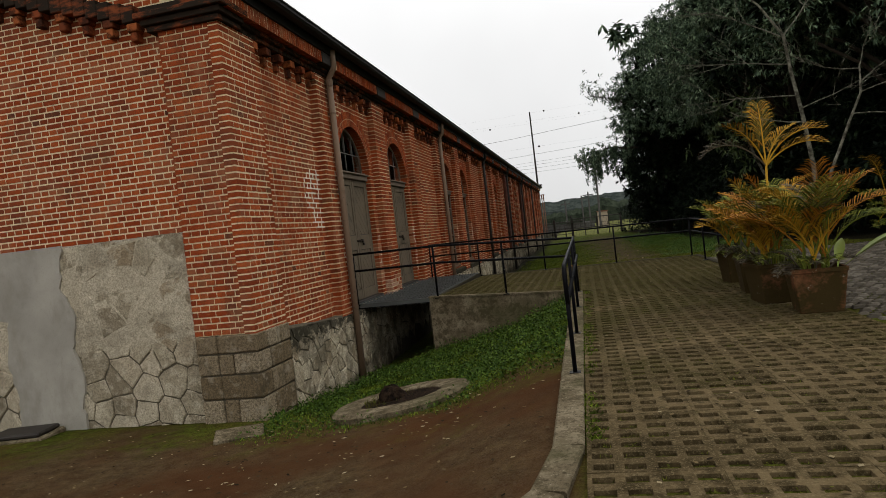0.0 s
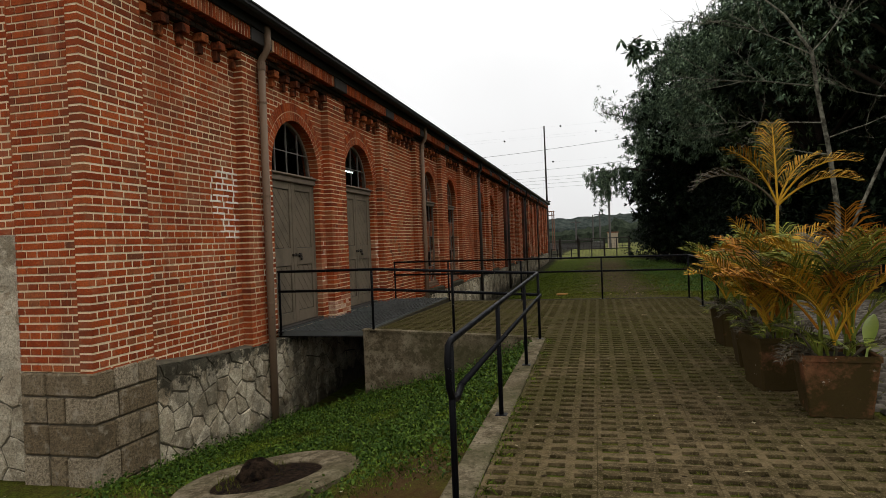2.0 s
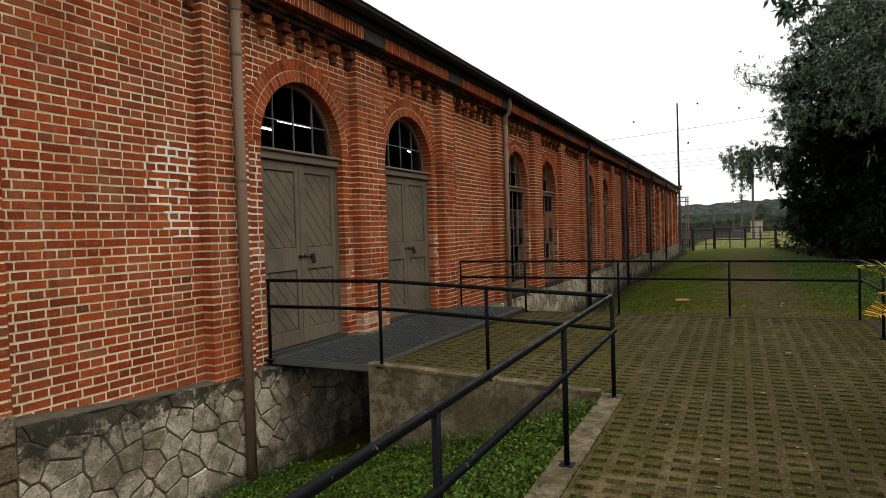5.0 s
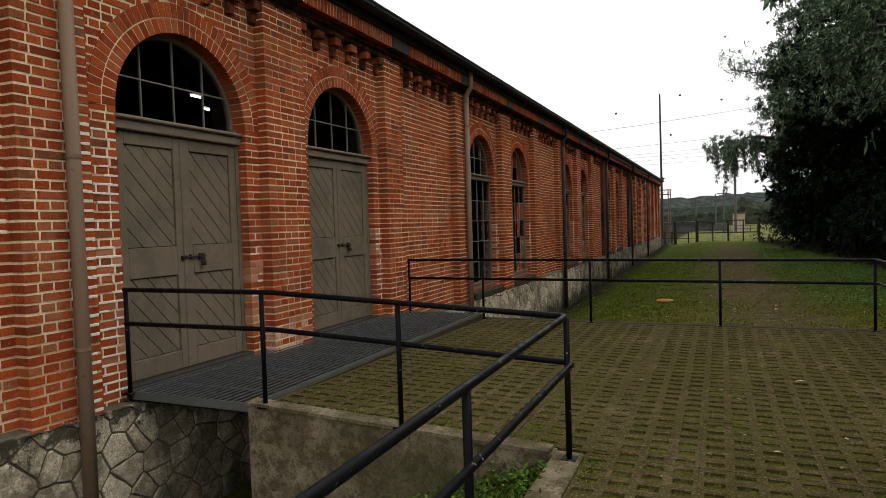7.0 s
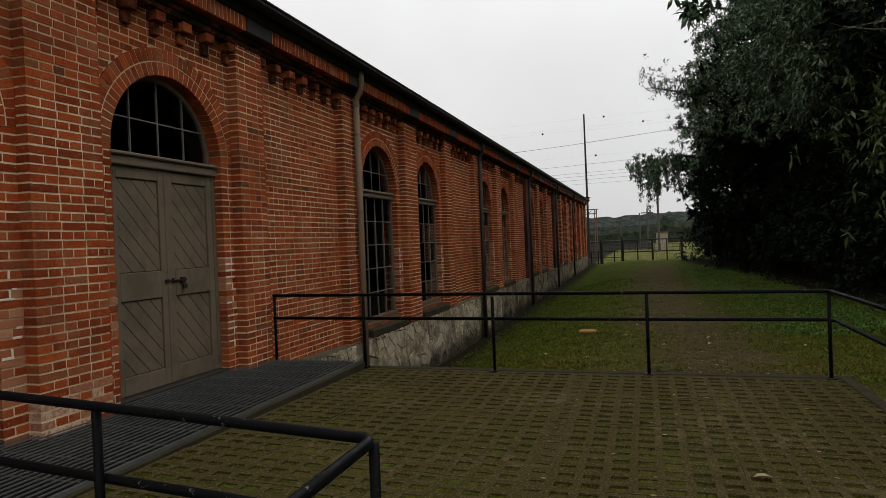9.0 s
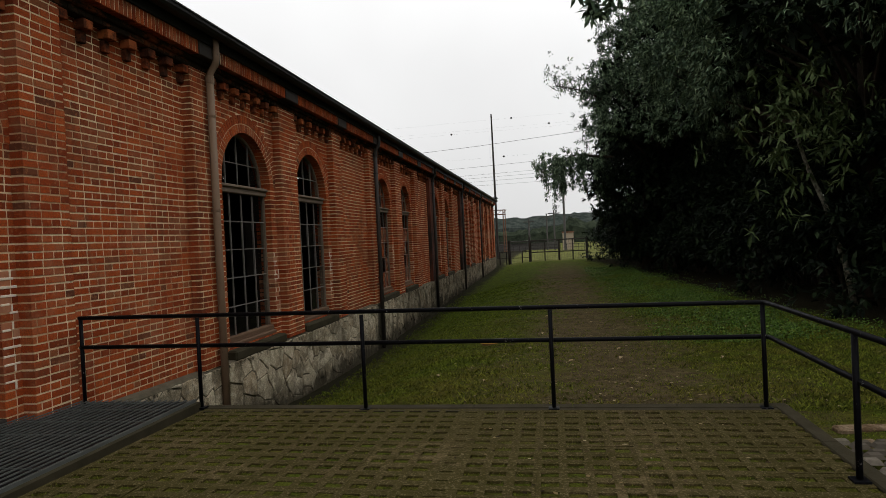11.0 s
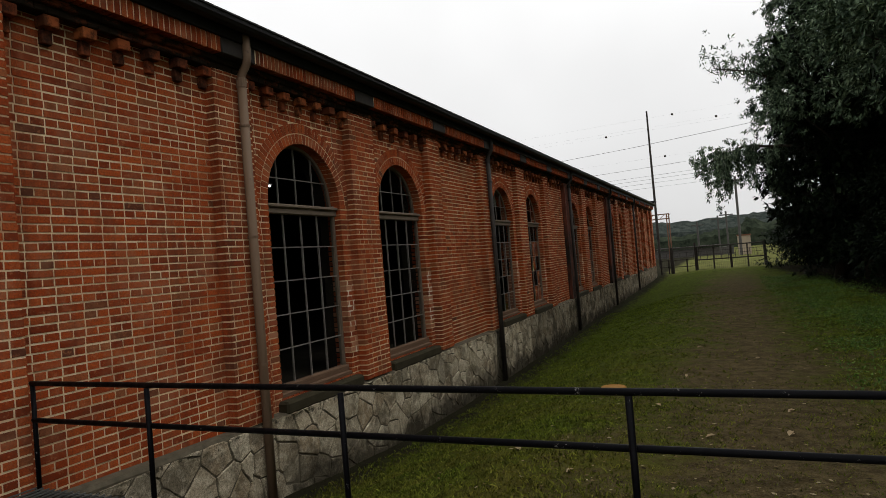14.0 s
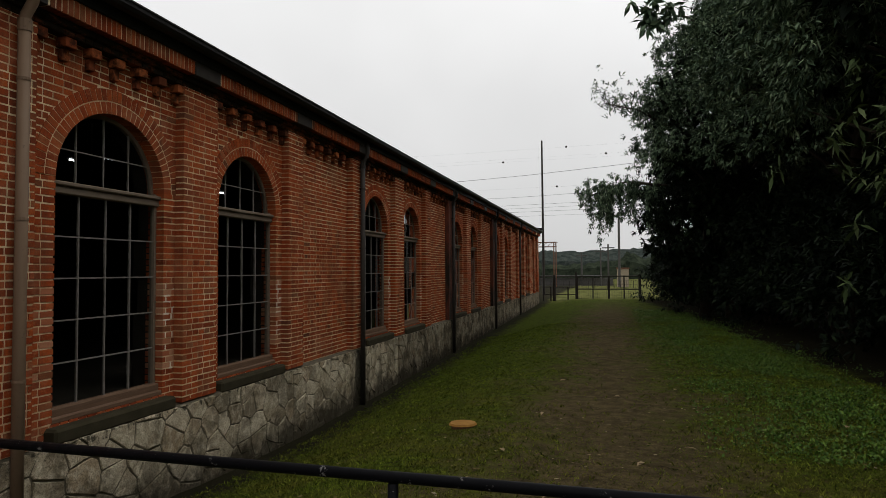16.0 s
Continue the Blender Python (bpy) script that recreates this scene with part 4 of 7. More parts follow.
def window(y, name):
    at = (DEEP, y + RADIUS, 0.1)
    d = thing(name, at, "tall arched window with grey glazing bars and dark panes", "window", kind="structure")
    mid = y + RADIUS
    b = Build().box((DEEP - 0.07, y - 0.01, 0.16), (DEEP + 0.0, y + 0.04, SPRING)).box((DEEP - 0.07, y + WIDE - 0.04, 0.16), (DEEP + 0.0, y + WIDE + 0.01, SPRING))
    part("window_frame", b, FRAME, d)
    b = Build().soft_box((DEEP - 0.08, y - 0.01, 2.57), (DEEP + 0.04, y + WIDE + 0.01, 2.66), 0.012).soft_box((DEEP - 0.08, y - 0.01, 2.66), (DEEP + 0.075, y + WIDE + 0.01, 2.71), 0.012)
    part("transom", b, FRAME, d, "weathered wooden transom")
    b = Build().soft_box((DEEP - 0.08, y - 0.01, 0.09), (DEEP + 0.06, y + WIDE + 0.01, 0.19), 0.012).soft_box((DEEP - 0.08, y - 0.01, 0.03), (FIELD - 0.005, y + WIDE + 0.01, 0.10), 0.015)
    part("window_sill", b, SILL, d, "weathered brown wooden sill")
    part("stone_ledge", Build().soft_box((FIELD - 0.25, y - 0.10, -0.16), (FACE + 0.02, y + WIDE + 0.10, 0.012), 0.03), CONCRETE_MOSSY, d)
    us = [y + 0.05 + (WIDE - 0.1) * k / 4 for k in range(5)]
    vs = [0.19 + (2.57 - 0.19) * k / 5 for k in range(6)]
    for u in us[1:4]:
        part("glazing_bar", Build().box((DEEP - 0.045, u - 0.008, 0.19), (DEEP - 0.015, u + 0.008, 2.57)), MUNTIN, d)
    for v in vs[1:5]:
        part("glazing_bar", Build().box((DEEP - 0.042, y + 0.04, v - 0.008), (DEEP - 0.018, y + WIDE - 0.04, v + 0.008)), MUNTIN, d)
    for u0, u1 in zip(us, us[1:]):
        for v0, v1 in zip(vs, vs[1:]):
            e = random.uniform(-0.002, 0.002)
            g = Build().add([(DEEP - 0.03, u0, v0), (DEEP - 0.03 + e, u1, v0), (DEEP - 0.03 + e, u1, v1), (DEEP - 0.03, u0, v1)], [(0, 1, 2, 3)])
            part("pane", g, GLASS, d).visible_shadow = False
    fanlight(d, y)
    return d


door_1 = door(OPENINGS[0][0], "door_1")
door_2 = copy_thing(door_1, pose(DEEP, OPENINGS[1][0] + RADIUS, 0.12))
door_2.name = "door_2"
window_1 = window(OPENINGS[2][0], "window_1")
for n, (y, k) in enumerate(OPENINGS[3:]):
    w1 = copy_thing(window_1, pose(DEEP, y + RADIUS, 0.1))
    w1.name = "window_%d" % (n + 2)


# ---- rainwater pipes ----
def downpipe(y, bottom, material, label):
    d = thing("downpipe", (-3.78, y, bottom), label, "drainpipe", "pipes down the wall")
    x = FACE + 0.085
    part("pipe", Build().tube([(x, y, bottom), (x, y, 1.3), (x, y, 4.16)], 0.058, 12), material, d, smooth=True)
    part("collar", Build().tube([(x, y, 4.10), (x, y, 4.22)], 0.066, 12), material, d)
    part("swan_neck", Build().tube([(x, y, 4.16), (x + 0.01, y, 4.26), (x + 0.10, y, 4.38), (x + 0.12, y, 4.46), (x + 0.12, y, 4.75)], 0.052, 12), material, d, smooth=True)
    for z in (0.6, 2.2, 3.6):
        part("bracket", Build().tube([(x, y, z), (x, y, z + 0.03)], 0.064, 12).box((FACE - 0.02, y - 0.012, z), (x, y + 0.012, z + 0.03)), material, d)


for k in range(BAYS):
    y = 11.27 + BAY * k
    bottom = -1.35 if k == 0 else far_ground(-3.8, y) - 0.03
    downpipe(y, bottom, PIPE if k < 2 else (PIPE_DARK if k > 1 else PIPE), "brown painted round downpipe on the brick wall" if k < 2 else "dark stained round downpipe on the brick wall")


# ---- railings ----
R = 0.021


def railing(name, path, posts, label, ends=(), h=0.93, mid=0.62):
    """A two-bar pipe railing: corner points with ground heights, and where its posts stand."""
    d = thing(name, (path[0][0], path[0][1], path[0][2]), label, "railing", "black railings")
    for hh, nm in ((h, "top_rail"), (mid, "lower_rail")):
        pts = []
        n = len(path)
        for i, (x, y, z) in enumerate(path):
            p = Vector((x, y, z + hh))
            if 0 < i < n - 1:
                before, after = Vector(path[i - 1][:2]).to_3d(), Vector(path[i + 1][:2]).to_3d()
                flat = Vector((x, y, 0))
                da, db = (before - flat).normalized(), (after - flat).normalized()
                out = Vector()
                if nm == "lower_rail":
                    out = -(da + db).normalized() * 0.045
                for s in range(6):
                    t = s / 5
                    q = p + da * 0.10 * (1 - t) ** 2 + db * 0.10 * t ** 2 + out
                    pts.append(tuple(q))
            else:
                pts.append(tuple(p))
        if "first" in ends and nm == "top_rail":
            x, y, z = path[0]
            dirn = (Vector(path[1][:2]) - Vector(path[0][:2])).normalized().to_3d()
            base = Vector((x, y, z))
            drop = [base + dirn * 0.30 + Vector((0, 0, mid)), base + dirn * 0.16 + Vector((0, 0, mid - 0.05)), base + dirn * 0.04 + Vector((0, 0, mid - 0.03)), base - dirn * 0.03 + Vector((0, 0, mid + 0.06)), base - dirn * 0.045 + Vector((0, 0, h - 0.12)), base - dirn * 0.02 + Vector((0, 0, h - 0.02))]
            pts = [tuple(q) for q in drop] + [tuple(base + dirn * 0.06 + Vector((0, 0, h)))] + pts[1:]
        if "first" in ends and nm == "lower_rail":
            x, y, z = path[0]
            dirn = (Vector(path[1][:2]) - Vector(path[0][:2])).normalized().to_3d()
            pts[0] = tuple(Vector((x, y, z + hh)) + dirn * 0.28)
        part(nm, Build().tube(pts, R, 10), RAIL, d, smooth=True)
    for x, y, z in posts:
        part("post", Build().tube([(x, y, z - 0.05), (x, y, z + h - 0.01)], R * 0.95, 10), RAIL, d, smooth=True)
        part("base_plate", Build().soft_box((x - 0.05, y - 0.05, z - 0.012), (x + 0.05, y + 0.05, z + 0.006), 0.003), RAIL, d)
    return d


kz = lambda y: pave(0.2, y) + 0.01
railing("railing", [(0.14, 6.13, kz(6.13)), (0.14, 11.80, kz(11.8)), (-2.40, 11.83, 0.10), (-3.98, 11.83, 0.10)],
        [(0.14, 6.16, kz(6.16)), (0.14, 7.97, kz(7.97)), (0.14, 9.98, kz(9.98)), (0.14, 11.78, kz(11.8)), (-1.13, 11.82, 0.06), (-2.40, 11.83, 0.10), (-3.96, 11.83, 0.09)],
        "black painted two-bar pipe railing on the concrete kerb", ("first",), 0.95, 0.635)
railing("railing", [(-3.86, 17.42, 0.04), (2.93, 17.46, 0.0), (2.93, 12.6, -0.02)],
        [(-3.84, 17.42, 0.04), (-2.50, 17.42, 0.02), (-0.76, 17.43, 0.0), (1.06, 17.44, 0.0), (2.91, 17.44, 0.0), (2.93, 15.75, 0.0), (2.93, 14.1, -0.01), (2.93, 12.65, -0.02)],
        "black painted two-bar pipe railing round the paved platform")


# ---- kerbs, retaining wall and deck ----
def kerb(pts, width, top, deep, name, label, mat=CONCRETE):
    b = Build()
    d = thing(name, (pts[0][0], pts[0][1], 0), label, "kerb", kind="structure")
    for (x0, y0), (x1, y1) in zip(pts, pts[1:]):
        n = max(1, round(math.hypot(x1 - x0, y1 - y0) / 1.0))
        for i in range(n):
            a = Vector((x0 + (x1 - x0) * i / n, y0 + (y1 - y0) * i / n, 0))
            c = Vector((x0 + (x1 - x0) * (i + 1) / n, y0 + (y1 - y0) * (i + 1) / n, 0))
            along = (c - a).normalized()
            side = Vector((-along.y, along.x, 0)) * width / 2
            a, c = a + along * 0.003, c - along * 0.003
            za, zc = top(a.x, a.y), top(c.x, c.y)
            vs = []
            for p, z in ((a, za), (c, zc)):
                for s, zz in ((-1, z - deep), (-1, z - 0.012), (-0.88, z), (0.88, z), (1, z - 0.012), (1, z - deep)):
                    q = p + side * s
                    vs.append((q.x, q.y, zz))
            fs = [(i, i + 1, i + 7, i + 6) for i in range(5)] + [(5, 0, 6, 11), tuple(range(5, -1, -1)), tuple(range(6, 12))]
            part("kerb_stone", Build().add(vs, fs), mat, d)
    return d


kerb([(-0.35, 3.0), (0.02, 3.75), (0.115, 4.4), (0.115, 11.9)], 0.2, lambda x, y: pave(0.2, y) + 0.012, 0.35, "kerb_1", "worn concrete kerb beside the paving")
kerb([(3.05, 12.4), (3.05, 17.5)], 0.12, lambda x, y: 0.006, 0.3, "kerb_2", "mossy concrete edging of the platform", CONCRETE_MOSSY)
kerb([(-2.5, 17.5), (3.1, 17.5)], 0.13, lambda x, y: pave(x, y) + 0.004, 0.4, "kerb_3", "dark mossy concrete edging of the platform", CONCRETE_MOSSY)

b = Build()
b.prism([(0.02, -0.6), (0.02, kz(11.8)), (-2.56, 0.10), (-2.56, -1.3)], "y", 11.80, 11.95)
retaining = tagged(b.obj("retaining_wall", CONCRETE), "rough concrete retaining wall under the railing", "wall", kind="structure")
b = Build().prism([(0.0, kz(11.8) + 0.003), (0.0, kz(11.8) + 0.03), (-2.57, 0.135), (-2.57, 0.105)], "y", 11.78, 11.93)
b.obj("coping", CONCRETE, retaining)
b = Build().box((-2.62, 11.96, -1.3), (-2.50, 17.43, 0.075))
b.obj("inner_wall", CONCRETE_MOSSY, retaining)

deck = thing("steel_deck", (-3.25, 14.6, 0.1), "dark galvanised steel grating deck in front of the doors", "deck")
part("edge_angle", Build().box((-4.02, 11.84, 0.03), (-2.56, 11.85, 0.105)), GRATE, deck)
part("edge_angle", Build().box((-2.565, 11.84, 0.03), (-2.557, 17.42, 0.105)), GRATE, deck)
part("edge_angle", Build().box((-4.02, 17.41, 0.0), (-2.56, 17.42, 0.08)), GRATE, deck)
n = 0
for i in range(20):
    x = -4.005 + i * 0.0745
    part("bearing_bar", Build().box((x, 11.85, 0.091), (x + 0.010, 17.41, 0.102)), GRATE, deck)
b = Build()
for i in range(14):
    b.box((-4.02, 11.88 + i * 0.4, 0.080), (-2.565, 11.886 + i * 0.4, 0.090))
part("cross_bar_grid", b, GRATE, deck)["kind"] = "stuff"
# black sheet added under the bars for the shade in the gaps
part("pan", Build().box((-4.02, 11.86, 0.010), (-2.57, 17.40, 0.060)), RAIL, deck)


# ---- forest ----
def leaf_cloud(centres, outs, per, length, width, droop, seed):
    """Leaves as folded kites: clusters that radiate from twig ends."""
    rng = np.random.default_rng(seed)
    c = np.repeat(centres, per, axis=0)
    o = np.repeat(outs, per, axis=0)
    n = len(c)
    d = o * 0.55 + rng.normal(0, 0.75, (n, 3)) + np.array([0, 0, -droop])
    d /= np.linalg.norm(d, axis=1)[:, None]
    side = np.cross(d, rng.normal(0, 1, (n, 3)) * 0.4 + np.array([0, 0, 1.0]))
    side /= np.linalg.norm(side, axis=1)[:, None] + 1e-9
    k = rng.uniform(0.65, 1.25, (n, 1)) * length
    base = c + rng.normal(0, 0.05, (n, 3))
    mid = base + d * k * 0.5
    w = side * k * width / length * 0.5
    tip = base + d * k + np.array([0, 0, -0.12]) * k
    v = np.stack([base, mid + w, tip, mid - w], 1).reshape(-1, 3)
    f = np.arange(4 * n).reshape(-1, 4)
    return v, f


def cloud_mesh(name, v, f, material):
    me = bpy.data.meshes.new(name)
    me.vertices.add(len(v))
    me.vertices.foreach_set("co", np.asarray(v, np.float32).ravel())
    me.loops.add(len(f) * 4)
    me.loops.foreach_set("vertex_index", np.asarray(f, np.int32).ravel())
    me.polygons.add(len(f))
    me.polygons.foreach_set("loop_start", np.arange(0, 4 * len(f), 4, dtype=np.int32))
    me.update(calc_edges=True)
    me.materials.append(material)
    return me


def crown_points(rx, ry, rz, blobs, clusters, seed, low=-0.75):
    """Twig ends on lumps spread over an uneven ellipsoid, thick on top of each lump and thin below it."""
    rng = np.random.default_rng(seed)
    pts, outs, mids = [], [], []
    for i in range(blobs):
        while True:
            d = rng.normal(0, 1, 3)
            d /= np.linalg.norm(d)
            if d[2] > low:
                break
        q = d * np.array([rx, ry, rz]) * rng.uniform(0.66, 1.0)
        mids.append(q)
        r = rng.uniform(0.45, 1.2) * 0.19 * (rx + ry) / 2 + 0.25
        u = rng.normal(0, 1, (clusters, 3)) + d * 0.5 + np.array([0, 0, 0.45])
        u /= np.linalg.norm(u, axis=1)[:, None]
        rad = r * rng.uniform(0.7, 1.1, (clusters, 1)) * np.where(rng.random((clusters, 1)) < 0.06, 1.5, 1.0)
        pts.append(q + u * rad * np.array([1.2, 1.2, 0.75]))
        outs.append(u * 0.8 + d * 0.4)
    return np.concatenate(pts), np.concatenate(outs), mids


def tree(x, y, size, height, seed, label, leaf=LEAF, blobs=70, clusters=34, per=16, length=0.23, width=0.075, bark=BARK, low=-0.75, droop=0.35):
    rx, ry, rz = size
    z = ground_z(x, y) - 0.1
    t = thing("tree", (x, y, z), label, "tree", "trees at the edge of the wood")
    pts, outs, mids = crown_points(rx, ry, rz, blobs, clusters, seed, low)
    up = np.array([0, 0, height - z])
    v, f = leaf_cloud(pts + up, outs, per, length, width, droop, seed)
    crown = new("crown", cloud_mesh("crown", v, f, leaf))
    crown.parent = t
    # inner leaves of the crown, shade put into their colour
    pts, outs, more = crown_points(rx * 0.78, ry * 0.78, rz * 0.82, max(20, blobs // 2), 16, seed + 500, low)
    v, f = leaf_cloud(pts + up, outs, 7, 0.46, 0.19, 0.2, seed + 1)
    new("inner_crown", cloud_mesh("inner_crown", v, f, LEAF_SHADED)).parent = t
    rnd = random.Random(seed)
    b = Build()
    lean = (rnd.uniform(-0.4, 0.4), rnd.uniform(-0.4, 0.4))
    top = height - z + rz * 0.5
    r0 = 0.05 * rx + 0.06
    line = [Vector((lean[0] * s * s + 0.15 * math.sin(3 * s + seed), lean[1] * s * s, top * s)) for s in (0, 0.1, 0.25, 0.45, 0.7, 1)]
    b.tube(line, [r0 * q for q in (1.5, 1.05, 0.95, 0.8, 0.5, 0.15)], 9)
    trunk = b.obj("trunk", bark, t, smooth=True)
    b = Build()
    for i, q in enumerate(mids[:: max(1, len(mids) // 26)]):
        q = Vector(q + up)
        s = min(0.92, max(0.2, (q.z - 0.25 * (height - z)) / top * 0.8))
        start = line[0].lerp(line[-1], s)
        start.x, start.y = lean[0] * s * s + 0.15 * math.sin(3 * s + seed), lean[1] * s * s
        mid = start.lerp(q, 0.5) + Vector((0, 0, 0.35))
        b.tube([start, mid, q], [r0 * 0.34, r0 * 0.2, 0.012], 6)
    b.obj("limbs", bark, t, smooth=True).name = "limb"
    return t


tree(7.3, 46.5, (3.8, 5.0, 6.2), 8.0, 11, "tall dark green broadleaf tree with dense drooping foliage", LEAF, 120, 46, 16, 0.17, 0.06, low=-0.4)
tree(9.3, 38.0, (4.2, 4.8, 6.4), 7.6, 12, "dense dark green broadleaf tree at the wood's edge", LEAF, 115, 44, 16, 0.18, 0.06, low=-0.4)
tree(9.4, 30.0, (4.1, 4.5, 6.0), 7.2, 13, "dense dark green broadleaf tree with long narrow leaves", LEAF, 110, 42, 15, 0.20, 0.05, low=-0.35, droop=0.5)
tree(10.6, 22.5, (4.3, 4.2, 6.2), 7.6, 14, "dense dark green broadleaf tree behind the cobbled yard", LEAF, 105, 40, 14, 0.20, 0.055, low=-0.35)
# low tree: its shade is put into the leaf colour
tree(6.2, 47.6, (2.8, 3.0, 4.2), 3.6, 18, "low tree with hanging foliage beside the track, its leaves coloured as in shade", LEAF_SHADED, 60, 34, 14, 0.20, 0.07, low=-0.95, droop=0.8)
tree(8.4, 56.5, (3.8, 5.0, 5.0), 6.2, 15, "dark green tree by the far gate", LEAF, 70, 34, 12, 0.22, 0.08, low=-0.95)
tree(14.0, 16.5, (4.6, 4.4, 6.5), 8.0, 16, "tall dark green tree behind the yard", LEAF, 80, 30, 12, 0.22, 0.07, low=-0.55)
far_tree = tree(15.5, 27.0, (5.0, 5.2, 7.0), 8.6, 17, "tall dark tree deeper in the wood", LEAF, 70, 30, 9, 0.38, 0.15, low=-0.95)
for i, (x, y, turn) in enumerate(((15.0, 37.5, 70), (14.0, 47.0, 150), (13.0, 57.5, 220), (20.0, 20.0, 20), (22.0, 32.0, 100), (21.0, 43.0, 200), (20.0, 10.0, 300), (20.0, 54.0, 30), (16.0, 66.0, 130))):
    copy_thing(far_tree, pose(x, y, ground_z(x, y) - 0.1, 0, 0, turn))

# undergrowth that closes the wood below the crowns, shade put into its leaf colour
shrub_label = "leafy undergrowth shrub below the trees, its leaves coloured as in shade"


def shrub(x, y, size, seed, label, leaf=LEAF_SHADED, blobs=26, clusters=26, per=6, length=0.27, width=0.09):
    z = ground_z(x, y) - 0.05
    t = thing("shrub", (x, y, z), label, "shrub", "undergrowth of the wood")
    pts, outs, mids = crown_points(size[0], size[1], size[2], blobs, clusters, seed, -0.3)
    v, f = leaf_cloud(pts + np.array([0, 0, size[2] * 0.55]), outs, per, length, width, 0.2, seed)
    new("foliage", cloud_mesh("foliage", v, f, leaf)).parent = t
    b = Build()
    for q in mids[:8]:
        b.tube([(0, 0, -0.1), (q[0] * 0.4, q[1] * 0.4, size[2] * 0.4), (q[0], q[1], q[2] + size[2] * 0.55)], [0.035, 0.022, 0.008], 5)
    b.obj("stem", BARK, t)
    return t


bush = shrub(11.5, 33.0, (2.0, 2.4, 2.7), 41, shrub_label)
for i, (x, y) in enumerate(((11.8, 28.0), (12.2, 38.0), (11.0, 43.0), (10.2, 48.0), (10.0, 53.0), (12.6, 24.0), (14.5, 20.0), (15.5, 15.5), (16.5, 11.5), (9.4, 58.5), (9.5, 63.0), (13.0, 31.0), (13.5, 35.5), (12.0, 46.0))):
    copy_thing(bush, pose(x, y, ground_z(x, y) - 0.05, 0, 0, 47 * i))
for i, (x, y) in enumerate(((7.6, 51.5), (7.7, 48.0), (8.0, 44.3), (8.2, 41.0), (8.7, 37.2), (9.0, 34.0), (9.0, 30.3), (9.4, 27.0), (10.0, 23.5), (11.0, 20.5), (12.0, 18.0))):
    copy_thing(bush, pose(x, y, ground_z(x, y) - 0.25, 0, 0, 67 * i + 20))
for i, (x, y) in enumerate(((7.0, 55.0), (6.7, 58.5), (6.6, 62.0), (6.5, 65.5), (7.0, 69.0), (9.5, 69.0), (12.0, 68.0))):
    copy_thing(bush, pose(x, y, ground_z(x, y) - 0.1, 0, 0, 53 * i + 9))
tall = shrub(8.0, 43.0, (2.2, 2.6, 3.4), 44, "tall shrub below the trees, its leaves coloured as in shade", LEAF_SHADED, 40, 30, 8, 0.24, 0.09)
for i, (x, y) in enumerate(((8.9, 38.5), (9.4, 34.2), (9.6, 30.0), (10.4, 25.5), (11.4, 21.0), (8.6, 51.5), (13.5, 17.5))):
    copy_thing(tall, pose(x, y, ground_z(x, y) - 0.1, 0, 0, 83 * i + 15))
small = shrub(7.6, 59.5, (1.0, 1.4, 1.3), 43, "low shrub beside the grass track, its leaves coloured as in shade", LEAF_SHADED, 14, 22)
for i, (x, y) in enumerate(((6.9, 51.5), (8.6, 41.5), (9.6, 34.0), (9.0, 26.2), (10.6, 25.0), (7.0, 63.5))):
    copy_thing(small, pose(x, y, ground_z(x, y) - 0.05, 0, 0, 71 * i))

# the hanging bough that reaches out over the track
bough = thing("hanging_bough", (6.0, 47.0, 4.5), "drooping leafy bough hanging over the grass track", "branch")
rng = np.random.default_rng(5)
b = Build()
b.tube([(7.0, 46.6, 4.4), (4.6, 46.9, 5.6), (2.6, 47.0, 5.9), (1.0, 47.0, 5.3), (0.35, 47.0, 4.6)], [0.12, 0.09, 0.06, 0.035, 0.012], 7)
part("branch", b, BARK, bough)
pts = []
for i in range(70):
    s = rng.uniform(0, 1) ** 0.8
    top = np.array([0.15 + 4.2 * s, 47 + rng.normal(0, 0.7), 5.35 + 0.5 * math.sin(3 * s) + rng.normal(0, 0.25)])
    drop = rng.uniform(0.2, 1.0) * (0.7 + 2.0 * math.sin(min(1, s * 2.2) * 2.2))
    for k in range(int(4 + drop * 8)):
        pts.append(top - np.array([rng.normal(0, 0.05), rng.normal(0, 0.05), drop * rng.uniform(0, 1)]))
pts = np.array(pts)
v, f = leaf_cloud(pts, np.tile(np.array([[-0.3, -0.2, -0.4]]), (len(pts), 1)), 15, 0.15, 0.045, 0.8, 6)
new("foliage", cloud_mesh("foliage", v - np.array([6.0, 47.0, 4.5]), f, LEAF)).parent = bough
side_bough = thing("side_bough", (3.6, 45.5, 9.2), "thin bough with open leafy twigs against the sky", "branch")
b = Build().tube([(4.6, 46, 8.2), (3.2, 45.7, 9.0), (1.6, 45.5, 9.4)], [0.07, 0.045, 0.012], 6)
for i in range(14):
    s = rng.uniform(0.2, 1)
    p = Vector((4.6 - 3.0 * s, 46 - 0.5 * s, 8.2 + 1.2 * s))
    b.tube([p, p + Vector((rng.uniform(-0.7, 0.2), rng.uniform(-0.5, 0.5), rng.uniform(-0.2, 1.0)))], [0.02, 0.006], 5)
part("branch", b, BARK, side_bough)
pts = np.array([[4.3 - 2.9 * s + rng.normal(0, 0.3), 45.8 + rng.normal(0, 0.5), 8.6 + 1.3 * s + rng.normal(0, 0.4)] for s in rng.uniform(0.1, 1, 150)])
v, f = leaf_cloud(pts, np.tile(np.array([[-0.2, -0.2, 0.3]]), (len(pts), 1)), 7, 0.22, 0.07, 0.1, 8)
new("foliage", cloud_mesh("foliage", v - np.array([3.6, 45.5, 9.2]), f, LEAF)).parent = side_bough
